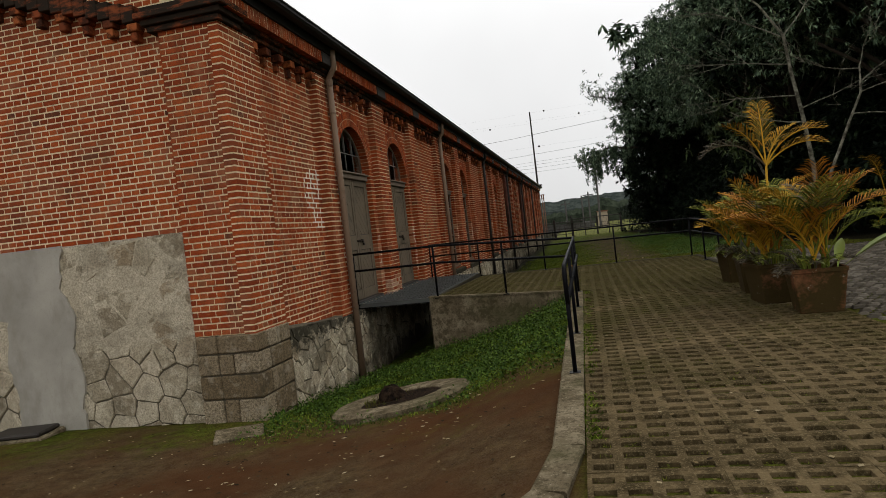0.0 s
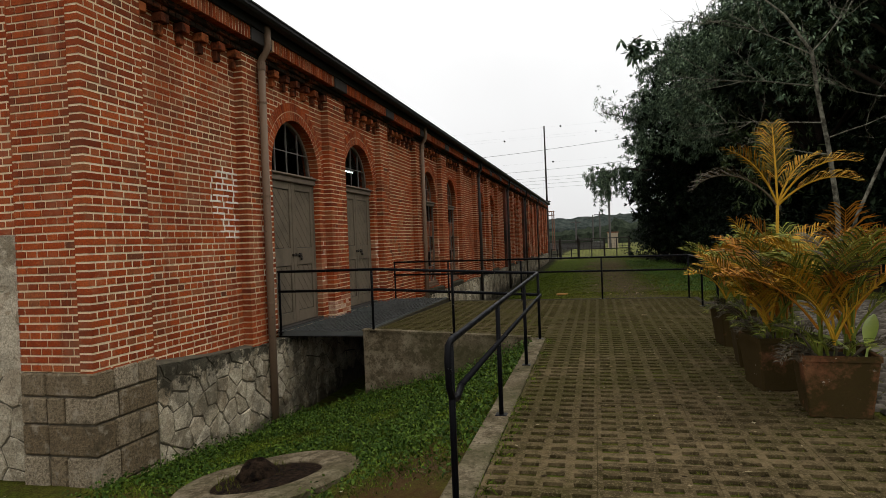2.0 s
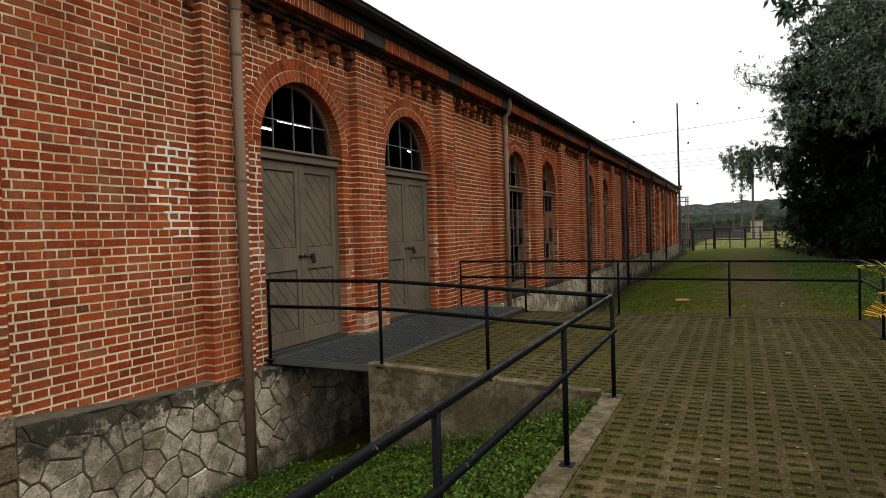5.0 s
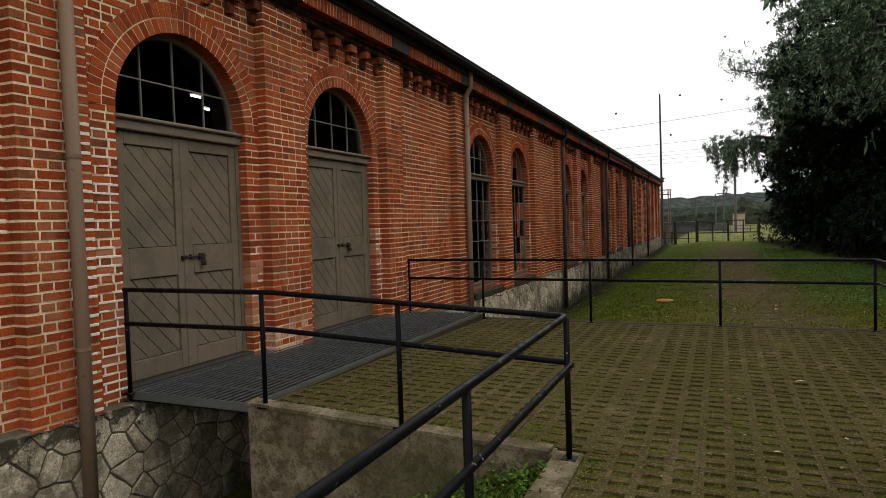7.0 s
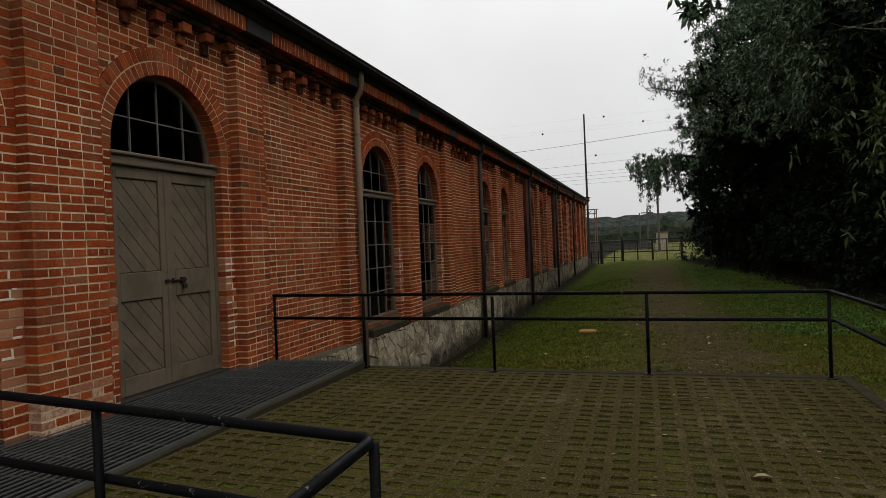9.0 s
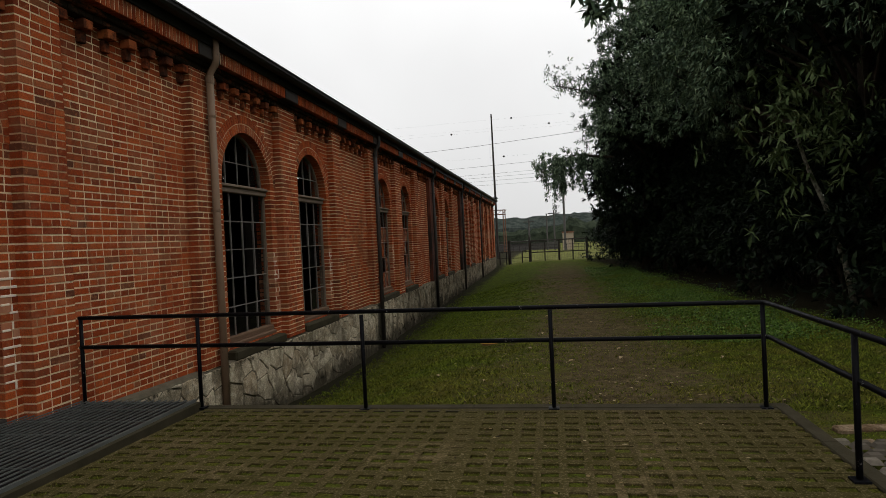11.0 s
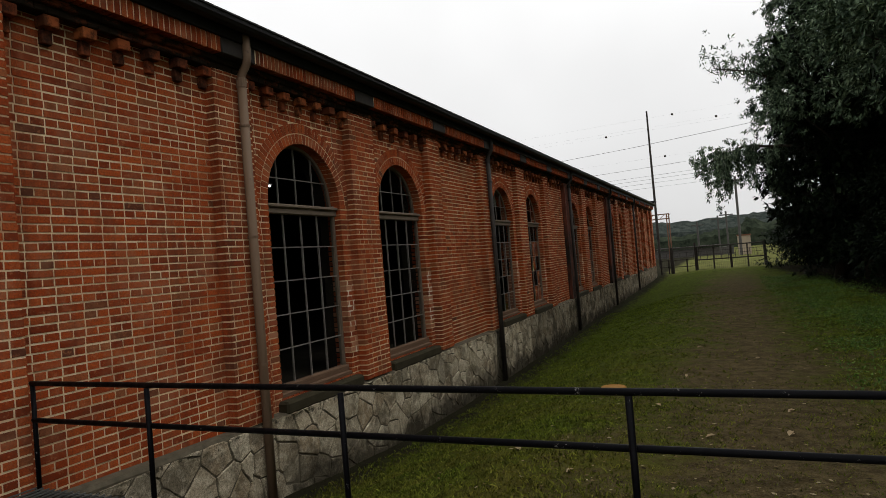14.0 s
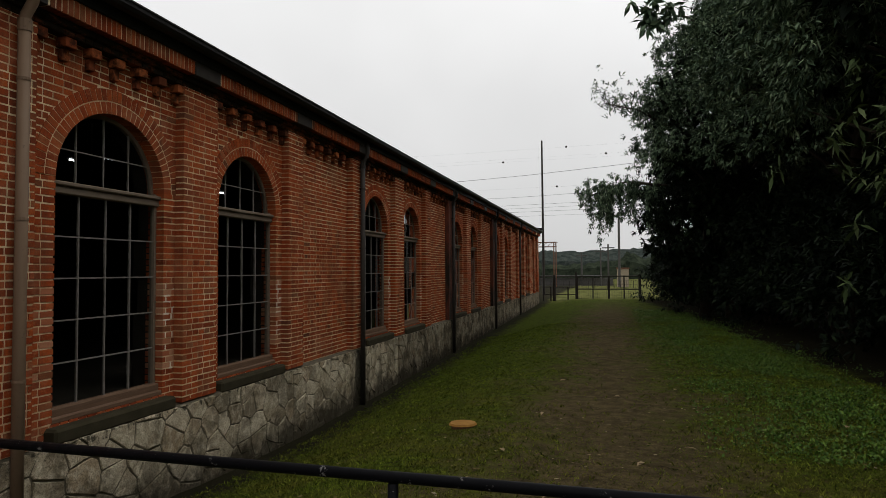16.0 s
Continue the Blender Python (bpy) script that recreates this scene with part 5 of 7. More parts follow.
big_leaf = thing("umbrella_leaf_branch", (5.5, 45.0, 13.2), "branch with large umbrella-like leaf clusters against the sky", "branch")
b = Build().tube([(7.0, 46, 11.5), (5.4, 45.2, 12.9), (3.0, 45, 13.4)], [0.08, 0.05, 0.02], 6)
part("branch", b, BARK, big_leaf)
pts = np.array([[3.0 + 2.2 * s + rng.normal(0, 0.25), 45 + rng.normal(0, 0.3), 13.3 - 0.25 * s + rng.normal(0, 0.35)] for s in rng.uniform(0, 1, 26)])
v, f = leaf_cloud(pts, np.tile(np.array([[0, 0, -0.1]]), (len(pts), 1)), 9, 0.55, 0.20, 0.7, 9)
new("foliage", cloud_mesh("foliage", v - np.array([5.5, 45.0, 13.2]), f, LEAF)).parent = big_leaf

# pale slender trunk leaning in front of the dark wood
pale = thing("leaning_trunk", (8.05, 28.0, -0.5), "pale slender leaning trunk before the dark wood", "tree")
part("trunk", Build().tube([(8.15, 28.0, -0.55), (7.95, 28.0, 0.6), (7.6, 28.0, 1.9), (7.2, 28.0, 2.95), (6.9, 28.1, 4.2)], [0.08, 0.07, 0.06, 0.05, 0.03], 8), BARK_PALE, pale, smooth=True)
pts = np.array([[7.0 + rng.normal(0, 0.7), 27.6 + rng.normal(0, 0.6), 4.0 + rng.normal(0, 0.8)] for i in range(120)])
v, f = leaf_cloud(pts, np.tile(np.array([[-0.3, -0.4, 0]]), (len(pts), 1)), 10, 0.30, 0.07, 0.3, 10)
new("foliage", cloud_mesh("foliage", v - np.array([8.05, 28.0, -0.5]), f, LEAF_PALE)).parent = pale

# bare, lichened tree by the yard
bare = thing("bare_tree", (5.42, 16.0, -0.2), "nearly leafless tree with pale lichened branches", "tree")
b = Build().tube([(5.45, 16.0, -0.3), (5.42, 16, 0.6), (5.40, 16, 1.8), (5.28, 16, 2.95), (5.12, 16, 4.0), (5.05, 16, 4.75), (4.6, 16, 5.5), (4.2, 16, 5.9)], [0.062, 0.055, 0.05, 0.043, 0.038, 0.032, 0.024, 0.010], 8)
part("trunk", b, BARK_PALE, bare, smooth=True)
b = Build().tube([(5.44, 16.0, 0.5), (5.75, 16.1, 1.6), (6.25, 16.1, 2.75), (6.5, 16.1, 3.3), (6.52, 16.1, 3.85)], [0.038, 0.034, 0.03, 0.026, 0.018], 8)
part("side_stem", b, BARK_PALE, bare, smooth=True)
rnd = random.Random(4)


def twig(b, p, d, length, r, depth):
    pts, q = [p], p
    for k in range(4):
        d = (d + Vector((rnd.uniform(-0.25, 0.25), rnd.uniform(-0.25, 0.25), rnd.uniform(-0.12, 0.2)))).normalized()
        q = q + d * length / 4
        pts.append(q)
        if depth and k > 0:
            for s in range(2 if depth > 1 else 1):
                dd = (d + Vector((rnd.uniform(-0.9, 0.9), rnd.uniform(-0.9, 0.9), rnd.uniform(-0.5, 0.6)))).normalized()
                twig(b, q, dd, length * 0.55, r * 0.55, depth - 1)
    b.tube(pts, [r, r * 0.85, r * 0.7, r * 0.5, r * 0.2], 5)


for p, d, n in (((5.1, 16, 4.1), (-1, 0, 0.15), 1.9), ((5.2, 16, 3.4), (-1, 0.2, -0.05), 1.7), ((5.25, 16, 3.1), (1, 0, 0.35), 1.6), ((5.05, 16, 4.75), (0.7, 0.2, 1), 1.4), ((5.05, 16, 4.7), (-1, 0, 0.5), 1.7),
                ((6.5, 16.1, 3.3), (1, 0, 0.25), 1.8), ((6.3, 16.1, 2.85), (1, 0, -0.1), 1.6), ((6.52, 16.1, 3.8), (-1, 0, 0.2), 1.5), ((6.5, 16.1, 3.5), (1, 0, 0.6), 1.7), ((6.52, 16.1, 3.85), (0.2, 0, 1), 0.8), ((5.3, 16, 2.8), (-0.9, 0.2, 0.1), 1.3)):
    b = Build()
    twig(b, Vector(p), Vector(d).normalized(), n, 0.015, 2)
    part("bough", b, BARK_PALE, bare)


# ---- palms in planters ----
def frond(b, base, azim, length, rise, bend, leaflets=20, leaf=0.26, wide=0.024, rnd=random):
    """One feather leaf: an arching rib with narrow leaflets on both sides."""
    out = Vector((math.cos(azim), math.sin(azim), 0))
    pts = []
    p, ang = Vector(base), rise
    n = 10
    for k in range(n + 1):
        pts.append(p.copy())
        p = p + (out * math.cos(ang) + Vector((0, 0, math.sin(ang)))) * length / n
        ang -= bend / n * (0.5 + k / n)
    b.tube(pts, [0.011 * (1 - 0.85 * k / n) + 0.0015 for k in range(n + 1)], 5)
    cross = Vector((-out.y, out.x, 0))
    for k in range(leaflets):
        s = 0.28 + 0.72 * k / (leaflets - 1)
        i = min(n - 1, int(s * n))
        q = pts[i].lerp(pts[i + 1], s * n - i)
        fwd = (pts[i + 1] - pts[i]).normalized()
        l = leaf * (0.45 + 0.9 * math.sin(math.pi * (0.15 + 0.8 * (s - 0.28) / 0.72))) * rnd.uniform(0.85, 1.1)
        for sgn in (-1, 1):
            up = fwd.cross(cross * sgn).normalized() * sgn
            d = (cross * sgn * 0.80 + fwd * 0.66 + Vector((rnd.uniform(-0.1, 0.1), rnd.uniform(-0.1, 0.1), 0.40 + rnd.uniform(-0.15, 0.1)))).normalized()
            m1 = q + d * l * 0.55
            tip = q + d * l * 0.95 + Vector((0, 0, -0.22 * l))
            w = fwd * wide * 0.5
            b.add([tuple(q - w * 0.6), tuple(q + w * 0.6), tuple(m1 + w), tuple(tip), tuple(m1 - w)], [(0, 1, 2, 4), (4, 2, 3)])


def palm(x, y, z, seed, height, gold, label, fronds=15):
    """A clump of upright stems with arching fronds, dry ones hanging over the pot."""
    rnd = random.Random(seed)
    t = thing("palm", (x, y, z), label, "palm", "palms in the planters")
    stems = [(x + rnd.uniform(-0.15, 0.15), y + rnd.uniform(-0.15, 0.15), rnd.uniform(0.10, 0.42) * height) for k in range(7)]
    for sx, sy, sh in stems:
        part("stem", Build().tube([(sx, sy, z - 0.03), (sx + 0.01, sy, z + sh * 0.6), (sx, sy + 0.01, z + sh + 0.06)], [0.014, 0.012, 0.008], 6), PALM_GREEN, t)
    for k in range(fronds):
        azim = 2.4 * k + rnd.uniform(-0.4, 0.4)
        sx, sy, sh = stems[k % 7]
        length = height * rnd.uniform(0.55, 1.0)
        b = Build()
        frond(b, (sx, sy, z + sh * rnd.uniform(0.5, 1.0)), azim, length, radians(rnd.uniform(56, 90)), radians(rnd.uniform(30, 95)), 22, 0.27 * height, 0.017, rnd)
        q = rnd.random()
        mat = PALM_GOLD if q < gold * 0.55 else (PALM_ORANGE if q < gold else (PALM_GREEN if rnd.random() < 0.85 else PALM_DRY))
        part("frond", b, mat, t)
    for k in range(16):
        azim = rnd.uniform(0, 6.28)
        b = Build()
        frond(b, (x + 0.14 * math.cos(azim), y + 0.14 * math.sin(azim), z), azim, height * rnd.uniform(0.25, 0.45), radians(rnd.uniform(35, 75)), radians(rnd.uniform(80, 140)), 18, 0.12, 0.010, rnd)
        part("frond", b, PALM_GREEN if k % 2 else PALM_DRY, t)
    return t


def planter(x, y, turn, top, seed, label):
    z = pave(x, y) - 0.01
    d = thing("planter", (x, y, z), label, "planter", "planters in a row")
    h, bot = 0.50, top * 0.76
    b = Build()
    loops = [(bot / 2, 0), (bot / 2 + 0.006, 0.012), (top / 2 - 0.012, h - 0.05), (top / 2, h - 0.045), (top / 2, h), (top / 2 - 0.03, h), (top / 2 - 0.035, h - 0.06)]
    rings = []
    for r, zz in loops:
        k = len(b.v)
        c = 0.015
        b.v += [(-r + c, -r, zz), (r - c, -r, zz), (r, -r + c, zz), (r, r - c, zz), (r - c, r, zz), (-r + c, r, zz), (-r, r - c, zz), (-r, -r + c, zz)]
        rings.append(k)
    for a, c in zip(rings, rings[1:]):
        b.f += [(a + i, a + (i + 1) % 8, c + (i + 1) % 8, c + i) for i in range(8)]
    b.f.append(tuple(range(7, -1, -1)))
    b.obj("pot", PLANTER, d)
    r = top / 2 - 0.03
    b = Build().add([(-r, -r, h - 0.05), (r, -r, h - 0.05), (r, r, h - 0.05), (-r, r, h - 0.05)], [(0, 1, 2, 3)])
    b.obj("potting_soil", INSIDE, d)
    d.rotation_euler = (0, 0, radians(turn))
    return z + h - 0.05


spots = [(2.83, 8.38, -6, 0.56, 1.0, 0.62), (2.62, 9.22, 8, 0.56, 1.0, 0.72), (2.68, 10.22, -4, 0.56, 1.0, 0.8), (2.70, 11.45, 6, 0.54, 0.85, 0.55)]
for i, (x, y, turn, top, hgt, gold) in enumerate(spots):
    z = planter(x, y, turn, top, i, "square terracotta-coloured concrete planter with mossy flaking sides")
    palm(x, y, z, 20 + i, hgt, gold, "clump of yellowing feathery areca palm in a planter", 34)
# the tall frond tuft above the clump
x, y, z = 2.72, 9.45, 0.36
t = thing("tall_palm", (x, y, z), "slender palm with a tuft of golden fronds above the clump", "palm", "palms in the planters")
part("stem", Build().tube([(x, y, z), (x - 0.02, y, z + 0.7), (x, y, z + 1.35)], [0.022, 0.018, 0.014], 7), PALM_GOLD, t, smooth=True)
rnd = random.Random(9)
for az, ln, rise, bend, mat in ((80, 0.95, 78, 35, PALM_GOLD), (-10, 0.85, 62, 95, PALM_GOLD), (-25, 0.75, 45, 85, PALM_GOLD), (185, 0.95, 55, 120, PALM_DRY), (200, 0.75, 70, 60, PALM_GOLD), (20, 0.6, 70, 50, PALM_GOLD)):
    b = Build()
    frond(b, (x, y, z + 1.3), radians(az), ln, radians(rise), radians(bend), 30, 0.24, 0.010, rnd)
    part("frond", b, mat, t)
# broad lance leaf plant at the near pot
t = thing("lance_leaf_plant", (3.02, 8.25, 0.36), "plant with one broad pale green lance-shaped leaf", "plant")
for az, ln, rise in ((-8, 0.85, 38), (60, 0.5, 50), (150, 0.45, 35)):
    out = Vector((math.cos(radians(az)), math.sin(radians(az)), 0))
    cross = Vector((-out.y, out.x, 0))
    b = Build()
    rows = []
    p, ang = Vector((3.02, 8.25, 0.36)), radians(rise)
    for k in range(11):
        s = k / 10
        w = 0.085 * ln / 0.85 * math.sin(math.pi * min(1, max(0.02, (s - 0.2) / 0.8))) + 0.006
        rows.append((p - cross * w + Vector((0, 0, w * 0.5)), p.copy(), p + cross * w + Vector((0, 0, w * 0.5))))
        p = p + (out * math.cos(ang) + Vector((0, 0, math.sin(ang)))) * ln / 10
        ang -= 0.03
    for r in rows:
        b.v += [tuple(q) for q in r]
    for k in range(10):
        b.f += [(3 * k, 3 * k + 1, 3 * k + 4, 3 * k + 3), (3 * k + 1, 3 * k + 2, 3 * k + 5, 3 * k + 4)]
    part("leaf", b, BROAD, t, smooth=True)
# feathery shrub at the yard's edge
t = thing("fern_shrub", (7.8, 17.4, 0.0), "feathery green and rust shrub at the yard's edge", "shrub")
rnd = random.Random(31)
for k in range(40):
    b = Build()
    frond(b, (7.8 + rnd.uniform(-0.8, 0.9), 17.4 + rnd.uniform(-0.4, 0.4), rnd.uniform(-0.1, 1.2)), rnd.uniform(0, 6.28), rnd.uniform(0.9, 1.5), radians(rnd.uniform(40, 80)), radians(rnd.uniform(70, 130)), 26, 0.24, 0.020, rnd)
    part("frond", b, PALM_GREEN if rnd.random() < 0.75 else PALM_GOLD, t)


# ---- things on the low ground ----
def ring_stone(x, y):
    z = low_front(x, y) - 0.02
    d = thing("planting_ring", (x, y, z), "round worn concrete ring set in the grass around an old stump", "tree ring")
    n = 40
    b = Build()
    prof = [(0.50, -0.2), (0.50, 0.065), (0.53, 0.085), (0.82, 0.085), (0.86, 0.055), (0.86, -0.2)]
    tiltx = (low_front(x + 0.8, y) - low_front(x - 0.8, y)) / 1.6
    tilty = (low_front(x, y + 0.8) - low_front(x, y - 0.8)) / 1.6
    for i in range(n):
        a = 2 * math.pi * i / n
        wob = 1 + 0.012 * math.sin(5 * a)
        for r, zz in prof:
            b.v.append((x + r * wob * math.cos(a), y + r * wob * math.sin(a), z + zz + tiltx * r * math.cos(a) + tilty * r * math.sin(a)))
    m6 = len(prof)
    for i in range(n):
        j = (i + 1) % n
        b.f += [(i * m6 + k, j * m6 + k, j * m6 + k + 1, i * m6 + k + 1) for k in range(m6 - 1)]
    part("rim", b, CONCRETE, d, smooth=False)
    # flat disc; the shade of a sunken hollow is put into its colour
    b = Build()
    b.v.append((x, y, z + 0.075))
    for i in range(n):
        a = 2 * math.pi * i / n
        b.v.append((x + 0.52 * math.cos(a), y + 0.52 * math.sin(a), z + 0.052 + 0.52 * (tiltx * math.cos(a) + tilty * math.sin(a))))
    b.f = [(0, 1 + i, 1 + (i + 1) % n) for i in range(n)]
    part("dark_earth", b, SHADED_EARTH, d)
    b = Build()
    prof2 = [(0.20, -0.08), (0.17, 0.03), (0.13, 0.09), (0.07, 0.14), (0.0, 0.15)]
    for i in range(14):
        a = 2 * math.pi * i / 14
        for r, zz in prof2:
            q = r * (1 + 0.55 * noise.noise((3 * math.cos(a), 3 * math.sin(a), zz * 8)))
            b.v.append((x - 0.12 + q * math.cos(a), y + 0.05 + q * math.sin(a), z + 0.06 + zz + 0.03 * noise.noise((a, zz * 9, 1))))
    for i in range(14):
        j = (i + 1) % 14
        b.f += [(i * 5 + k, j * 5 + k, j * 5 + k + 1, i * 5 + k + 1) for k in range(4)]
    part("stump", b, SHADED_EARTH, d, "dark rotten stump", smooth=True)
    tuft = Build()
    rr = random.Random(2)
    for i in range(260):
        a, r = rr.uniform(0, 6.28), 0.47 * math.sqrt(rr.random())
        px, py = x + r * math.cos(a), y + r * math.sin(a)
        if rr.random() < 0.5 and px > x:
            continue
        h = rr.uniform(0.03, 0.09)
        tuft.add([(px, py, z + 0.02), (px + 0.006, py + 0.004, z + 0.02), (px + rr.uniform(-0.04, 0.04), py + rr.uniform(-0.04, 0.04), z + 0.03 + h)], [(0, 1, 2)])
    part("weeds", tuft, MOSS, d)["kind"] = "stuff"


ring_stone(-2.05, 7.87)
z = low_front(-3.85, 7.1)
d = thing("stone_slab", (-3.85, 7.15, z), "flat concrete slab lying in the grass by the corner", "slab")
b = Build().soft_box((-0.28, -0.20, -0.04), (0.28, 0.20, 0.06), 0.015)
b.obj("slab", CONCRETE, d)
d.rotation_euler = (0.05, 0.03, radians(28))
z = low_front(-7.4, 7.5)
d = thing("inspection_cover", (-7.35, 7.55, z), "dark raised inspection cover by the gable wall", "cover")
Build().soft_box((-0.42, -0.28, -0.05), (0.42, 0.28, 0.05), 0.02).obj("frame", CONCRETE, d)
Build().soft_box((-0.37, -0.24, 0.05), (0.37, 0.24, 0.11), 0.02).obj("lid", PIPE_DARK, d)
d.rotation_euler = (0, 0, radians(12))
z = far_ground(-0.2, 24.0)
d = thing("cover_plate", (-0.2, 24.0, z), "yellow-topped rusty cover lying in the grass", "plate")
for nm, r0, r1, za, zb, mt in (("base", 0.155, 0.16, -0.03, 0.05, FARRUST), ("plate", 0.19, 0.17, 0.05, 0.075, PLATE)):
    ring = [(1.08 * math.cos(0.45 * i), 0.8 * math.sin(0.45 * i), 1 + 0.12 * noise.noise((i * 0.8, 2, 1))) for i in range(14)]
    b = Build().add([(r0 * q * u, r0 * q * w, za) for u, w, q in ring] + [(r1 * q * u, r1 * q * w, zb) for u, w, q in ring], [tuple(range(13, -1, -1)), tuple(range(14, 28))] + [(i, (i + 1) % 14, 14 + (i + 1) % 14, 14 + i) for i in range(14)])
    b.obj(nm, mt, d)
d.rotation_euler = (0.04, 0, 0.3)
for x, y, l, w, t2 in ((3.42, 15.75, 0.20, 0.13, 0.4), (3.30, 15.1, 0.16, 0.11, 1.0), (3.75, 15.3, 0.24, 0.14, 0.1), (3.62, 14.6, 0.2, 0.16, 0.7)):
    d = thing("broken_slab", (x, y, ground_z(x, y)), "broken reddish slab half sunk beside the platform", "slab", "broken slabs")
    Build().soft_box((-l, -w, -0.04), (l, w, 0.035), 0.012).obj("slab", SILL if l < 0.21 else CONCRETE, d)
    d.rotation_euler = (0.03, -0.04, t2)
for x, y, l, w, t2 in ((3.17, 16.85, 0.32, 0.07, 1.55), (3.16, 16.1, 0.38, 0.075, 1.58), (3.15, 15.3, 0.36, 0.07, 1.56), (3.62, 17.12, 0.30, 0.06, 0.16), (4.2, 17.2, 0.26, 0.06, 0.1), (3.42, 16.75, 0.09, 0.06, 0.5)):
    d = thing("broken_slab", (x, y, ground_z(x, y)), "broken pale concrete edging beside the platform", "slab", "broken slabs")
    b = Build().soft_box((-l, -w, -0.05), (l, w, 0.028), 0.014)
    b.v = [(p[0] + 0.02 * noise.noise((p[0] * 9 + x, p[1] * 9 + y, 1)), p[1] + 0.02 * noise.noise((p[0] * 9 + x, p[1] * 9 + y, 5)), p[2]) for p in b.v]
    b.obj("slab", EDGING, d)
    d.rotation_euler = (0.04, 0.02, t2)
rnd = random.Random(77)
for x, y in ((0.83, 24.7), (2.68, 23.0), (2.1, 22.07), (2.53, 29.9), (4.7, 24.4), (0.65, 22.2), (1.3, 20.6), (2.0, 20.8), (3.4, 20.9), (0.2, 19.4), (1.9, 26.4), (-0.6, 20.4), (2.9, 27.3), (0.9, 27.9), (1.75, 14.3)):
    zz = ground_z(x, y) + (0.035 if y < 17.4 else 0.012)
    d = thing("fallen_leaf", (x, y, zz), "pale dry fallen leaf on the ground", "leaf", "fallen leaves")
    l, w = rnd.uniform(0.045, 0.085), rnd.uniform(0.018, 0.035)
    b = Build().add([(-l, 0, 0), (-l * 0.3, -w, 0.018), (l * 0.5, -w * 0.8, 0.02), (l, 0, 0.008), (l * 0.5, w * 0.8, 0.024), (-l * 0.3, w, 0.02), (0, 0, 0.004)], [(0, 1, 6), (1, 2, 6), (2, 3, 6), (3, 4, 6), (4, 5, 6), (5, 0, 6)])
    b.obj("blade", DEAD, d)
    d.rotation_euler = (0, 0, rnd.uniform(0, 6.28))


# ---- far end: gate, railway posts, hills ----
gz = -0.85
gate = thing("field_gate", (1.6, 68.6, gz), "dark metal double gate with wire infill at the track's end", "gate")
for x, h, r in ((-2.7, 2.1, 0.15), (-0.92, 2.35, 0.09), (4.1, 2.2, 0.08)):
    part("gate_post", Build().tube([(x, 68.6, gz - 0.2), (x, 68.6, gz + h)], [r, r * 0.9], 8), PIPE_DARK, gate)
for x0, x1 in ((-0.8, 1.62), (1.7, 4.0)):
    for z in (0.12, 0.95, 2.0):
        part("gate_rail", Build().tube([(x0, 68.6, gz + z), (x1, 68.6, gz + z)], 0.05, 6), PIPE_DARK, gate)
    for k in range(3):
        x = x0 + (x1 - x0) * k / 2
        part("gate_upright", Build().tube([(x, 68.6, gz + 0.1), (x, 68.6, gz + 2.02)], 0.05, 6), PIPE_DARK, gate)
    b = Build()
    for k in range(18):
        x = x0 + (x1 - x0) * k / 17
        b.tube([(x, 68.6, gz + 0.1), (x, 68.6, gz + 2.0)], 0.006, 3)
    part("wire_infill", b, PIPE_DARK, gate)["kind"] = "stuff"
fence = thing("wire_fence", (-3.0, 68.8, gz), "low dark post and rail fence beside the gate", "fence")
for x in (-3.6, -3.0, -2.7, -1.6):
    part("fence_post", Build().tube([(x, 68.8, gz - 0.3), (x, 68.8, gz + 1.1)], 0.06, 6), PIPE_DARK, fence)
for z in (0.5, 1.05):
    part("fence_rail", Build().tube([(-3.7, 68.8, gz + z), (-0.9, 68.8, gz + z)], 0.03, 5), PIPE_DARK, fence)
pole = thing("mast", (-4.5, 79, -0.9), "tall thin dark mast behind the warehouse", "mast")
part("shaft", Build().tube([(-4.60, 79, -1.2), (-4.67, 79, 14.6)], [0.14, 0.08], 8), PIPE_DARK, pole)
gantry = thing("railway_gantry", (-7, 108, -1), "rusty lattice railway gantry", "gantry")
for x in (-6.05, -5.75):
    part("leg", Build().box((x - 0.07, 107.9, -1.2), (x + 0.07, 108.1, 5.7)), FARRUST, gantry)
for z in (5.0, 5.65):
    part("chord", Build().box((-16, 107.95, z - 0.07), (-5.65, 108.05, z + 0.07)), FARRUST, gantry)
for k in range(14):
    x = -16 + k * 0.75
    part("lattice", Build().tube([(x, 108, 5.0), (x + 0.75, 108, 5.65)], 0.04, 4), FARRUST, gantry)
for x, y, h, r in ((1.5, 112, 5.4, 0.12), (0.35, 116, 5.0, 0.11), (3.0, 108, 9.8, 0.15), (-2.6, 118, 4.4, 0.13)):
    d = thing("utility_pole", (x, y, -1), "grey utility pole beside the railway", "pole", "poles along the railway")
    part("pole", Build().tube([(x, y, -1.3), (x, y, h)], [r * 1.2, r], 7), POLE, d)
    part("crossarm", Build().box((x - 0.9, y - 0.05, h - 0.6), (x + 0.9, y + 0.05, h - 0.45)), POLE, d)
hut = thing("trackside_hut", (3.5, 111, -1), "small pale trackside hut", "hut")
part("wall", Build().box((2.7, 110, -1.2), (4.3, 112.5, 1.75)), FARWHITE, hut)
part("roof", Build().box((2.6, 109.9, 1.75), (4.4, 112.6, 1.95)), FARRUST, hut)
wagon = thing("platform_edge", (-4, 118, -1), "long dark platform edge beyond the field", "platform")
part("slab", Build().box((-30, 118, -1.2), (2.2, 121, 0.35)), POLE, wagon)
part("canopy", Build().box((-30, 117.5, 0.55), (0.5, 121, 0.75)), PIPE_DARK, wagon)
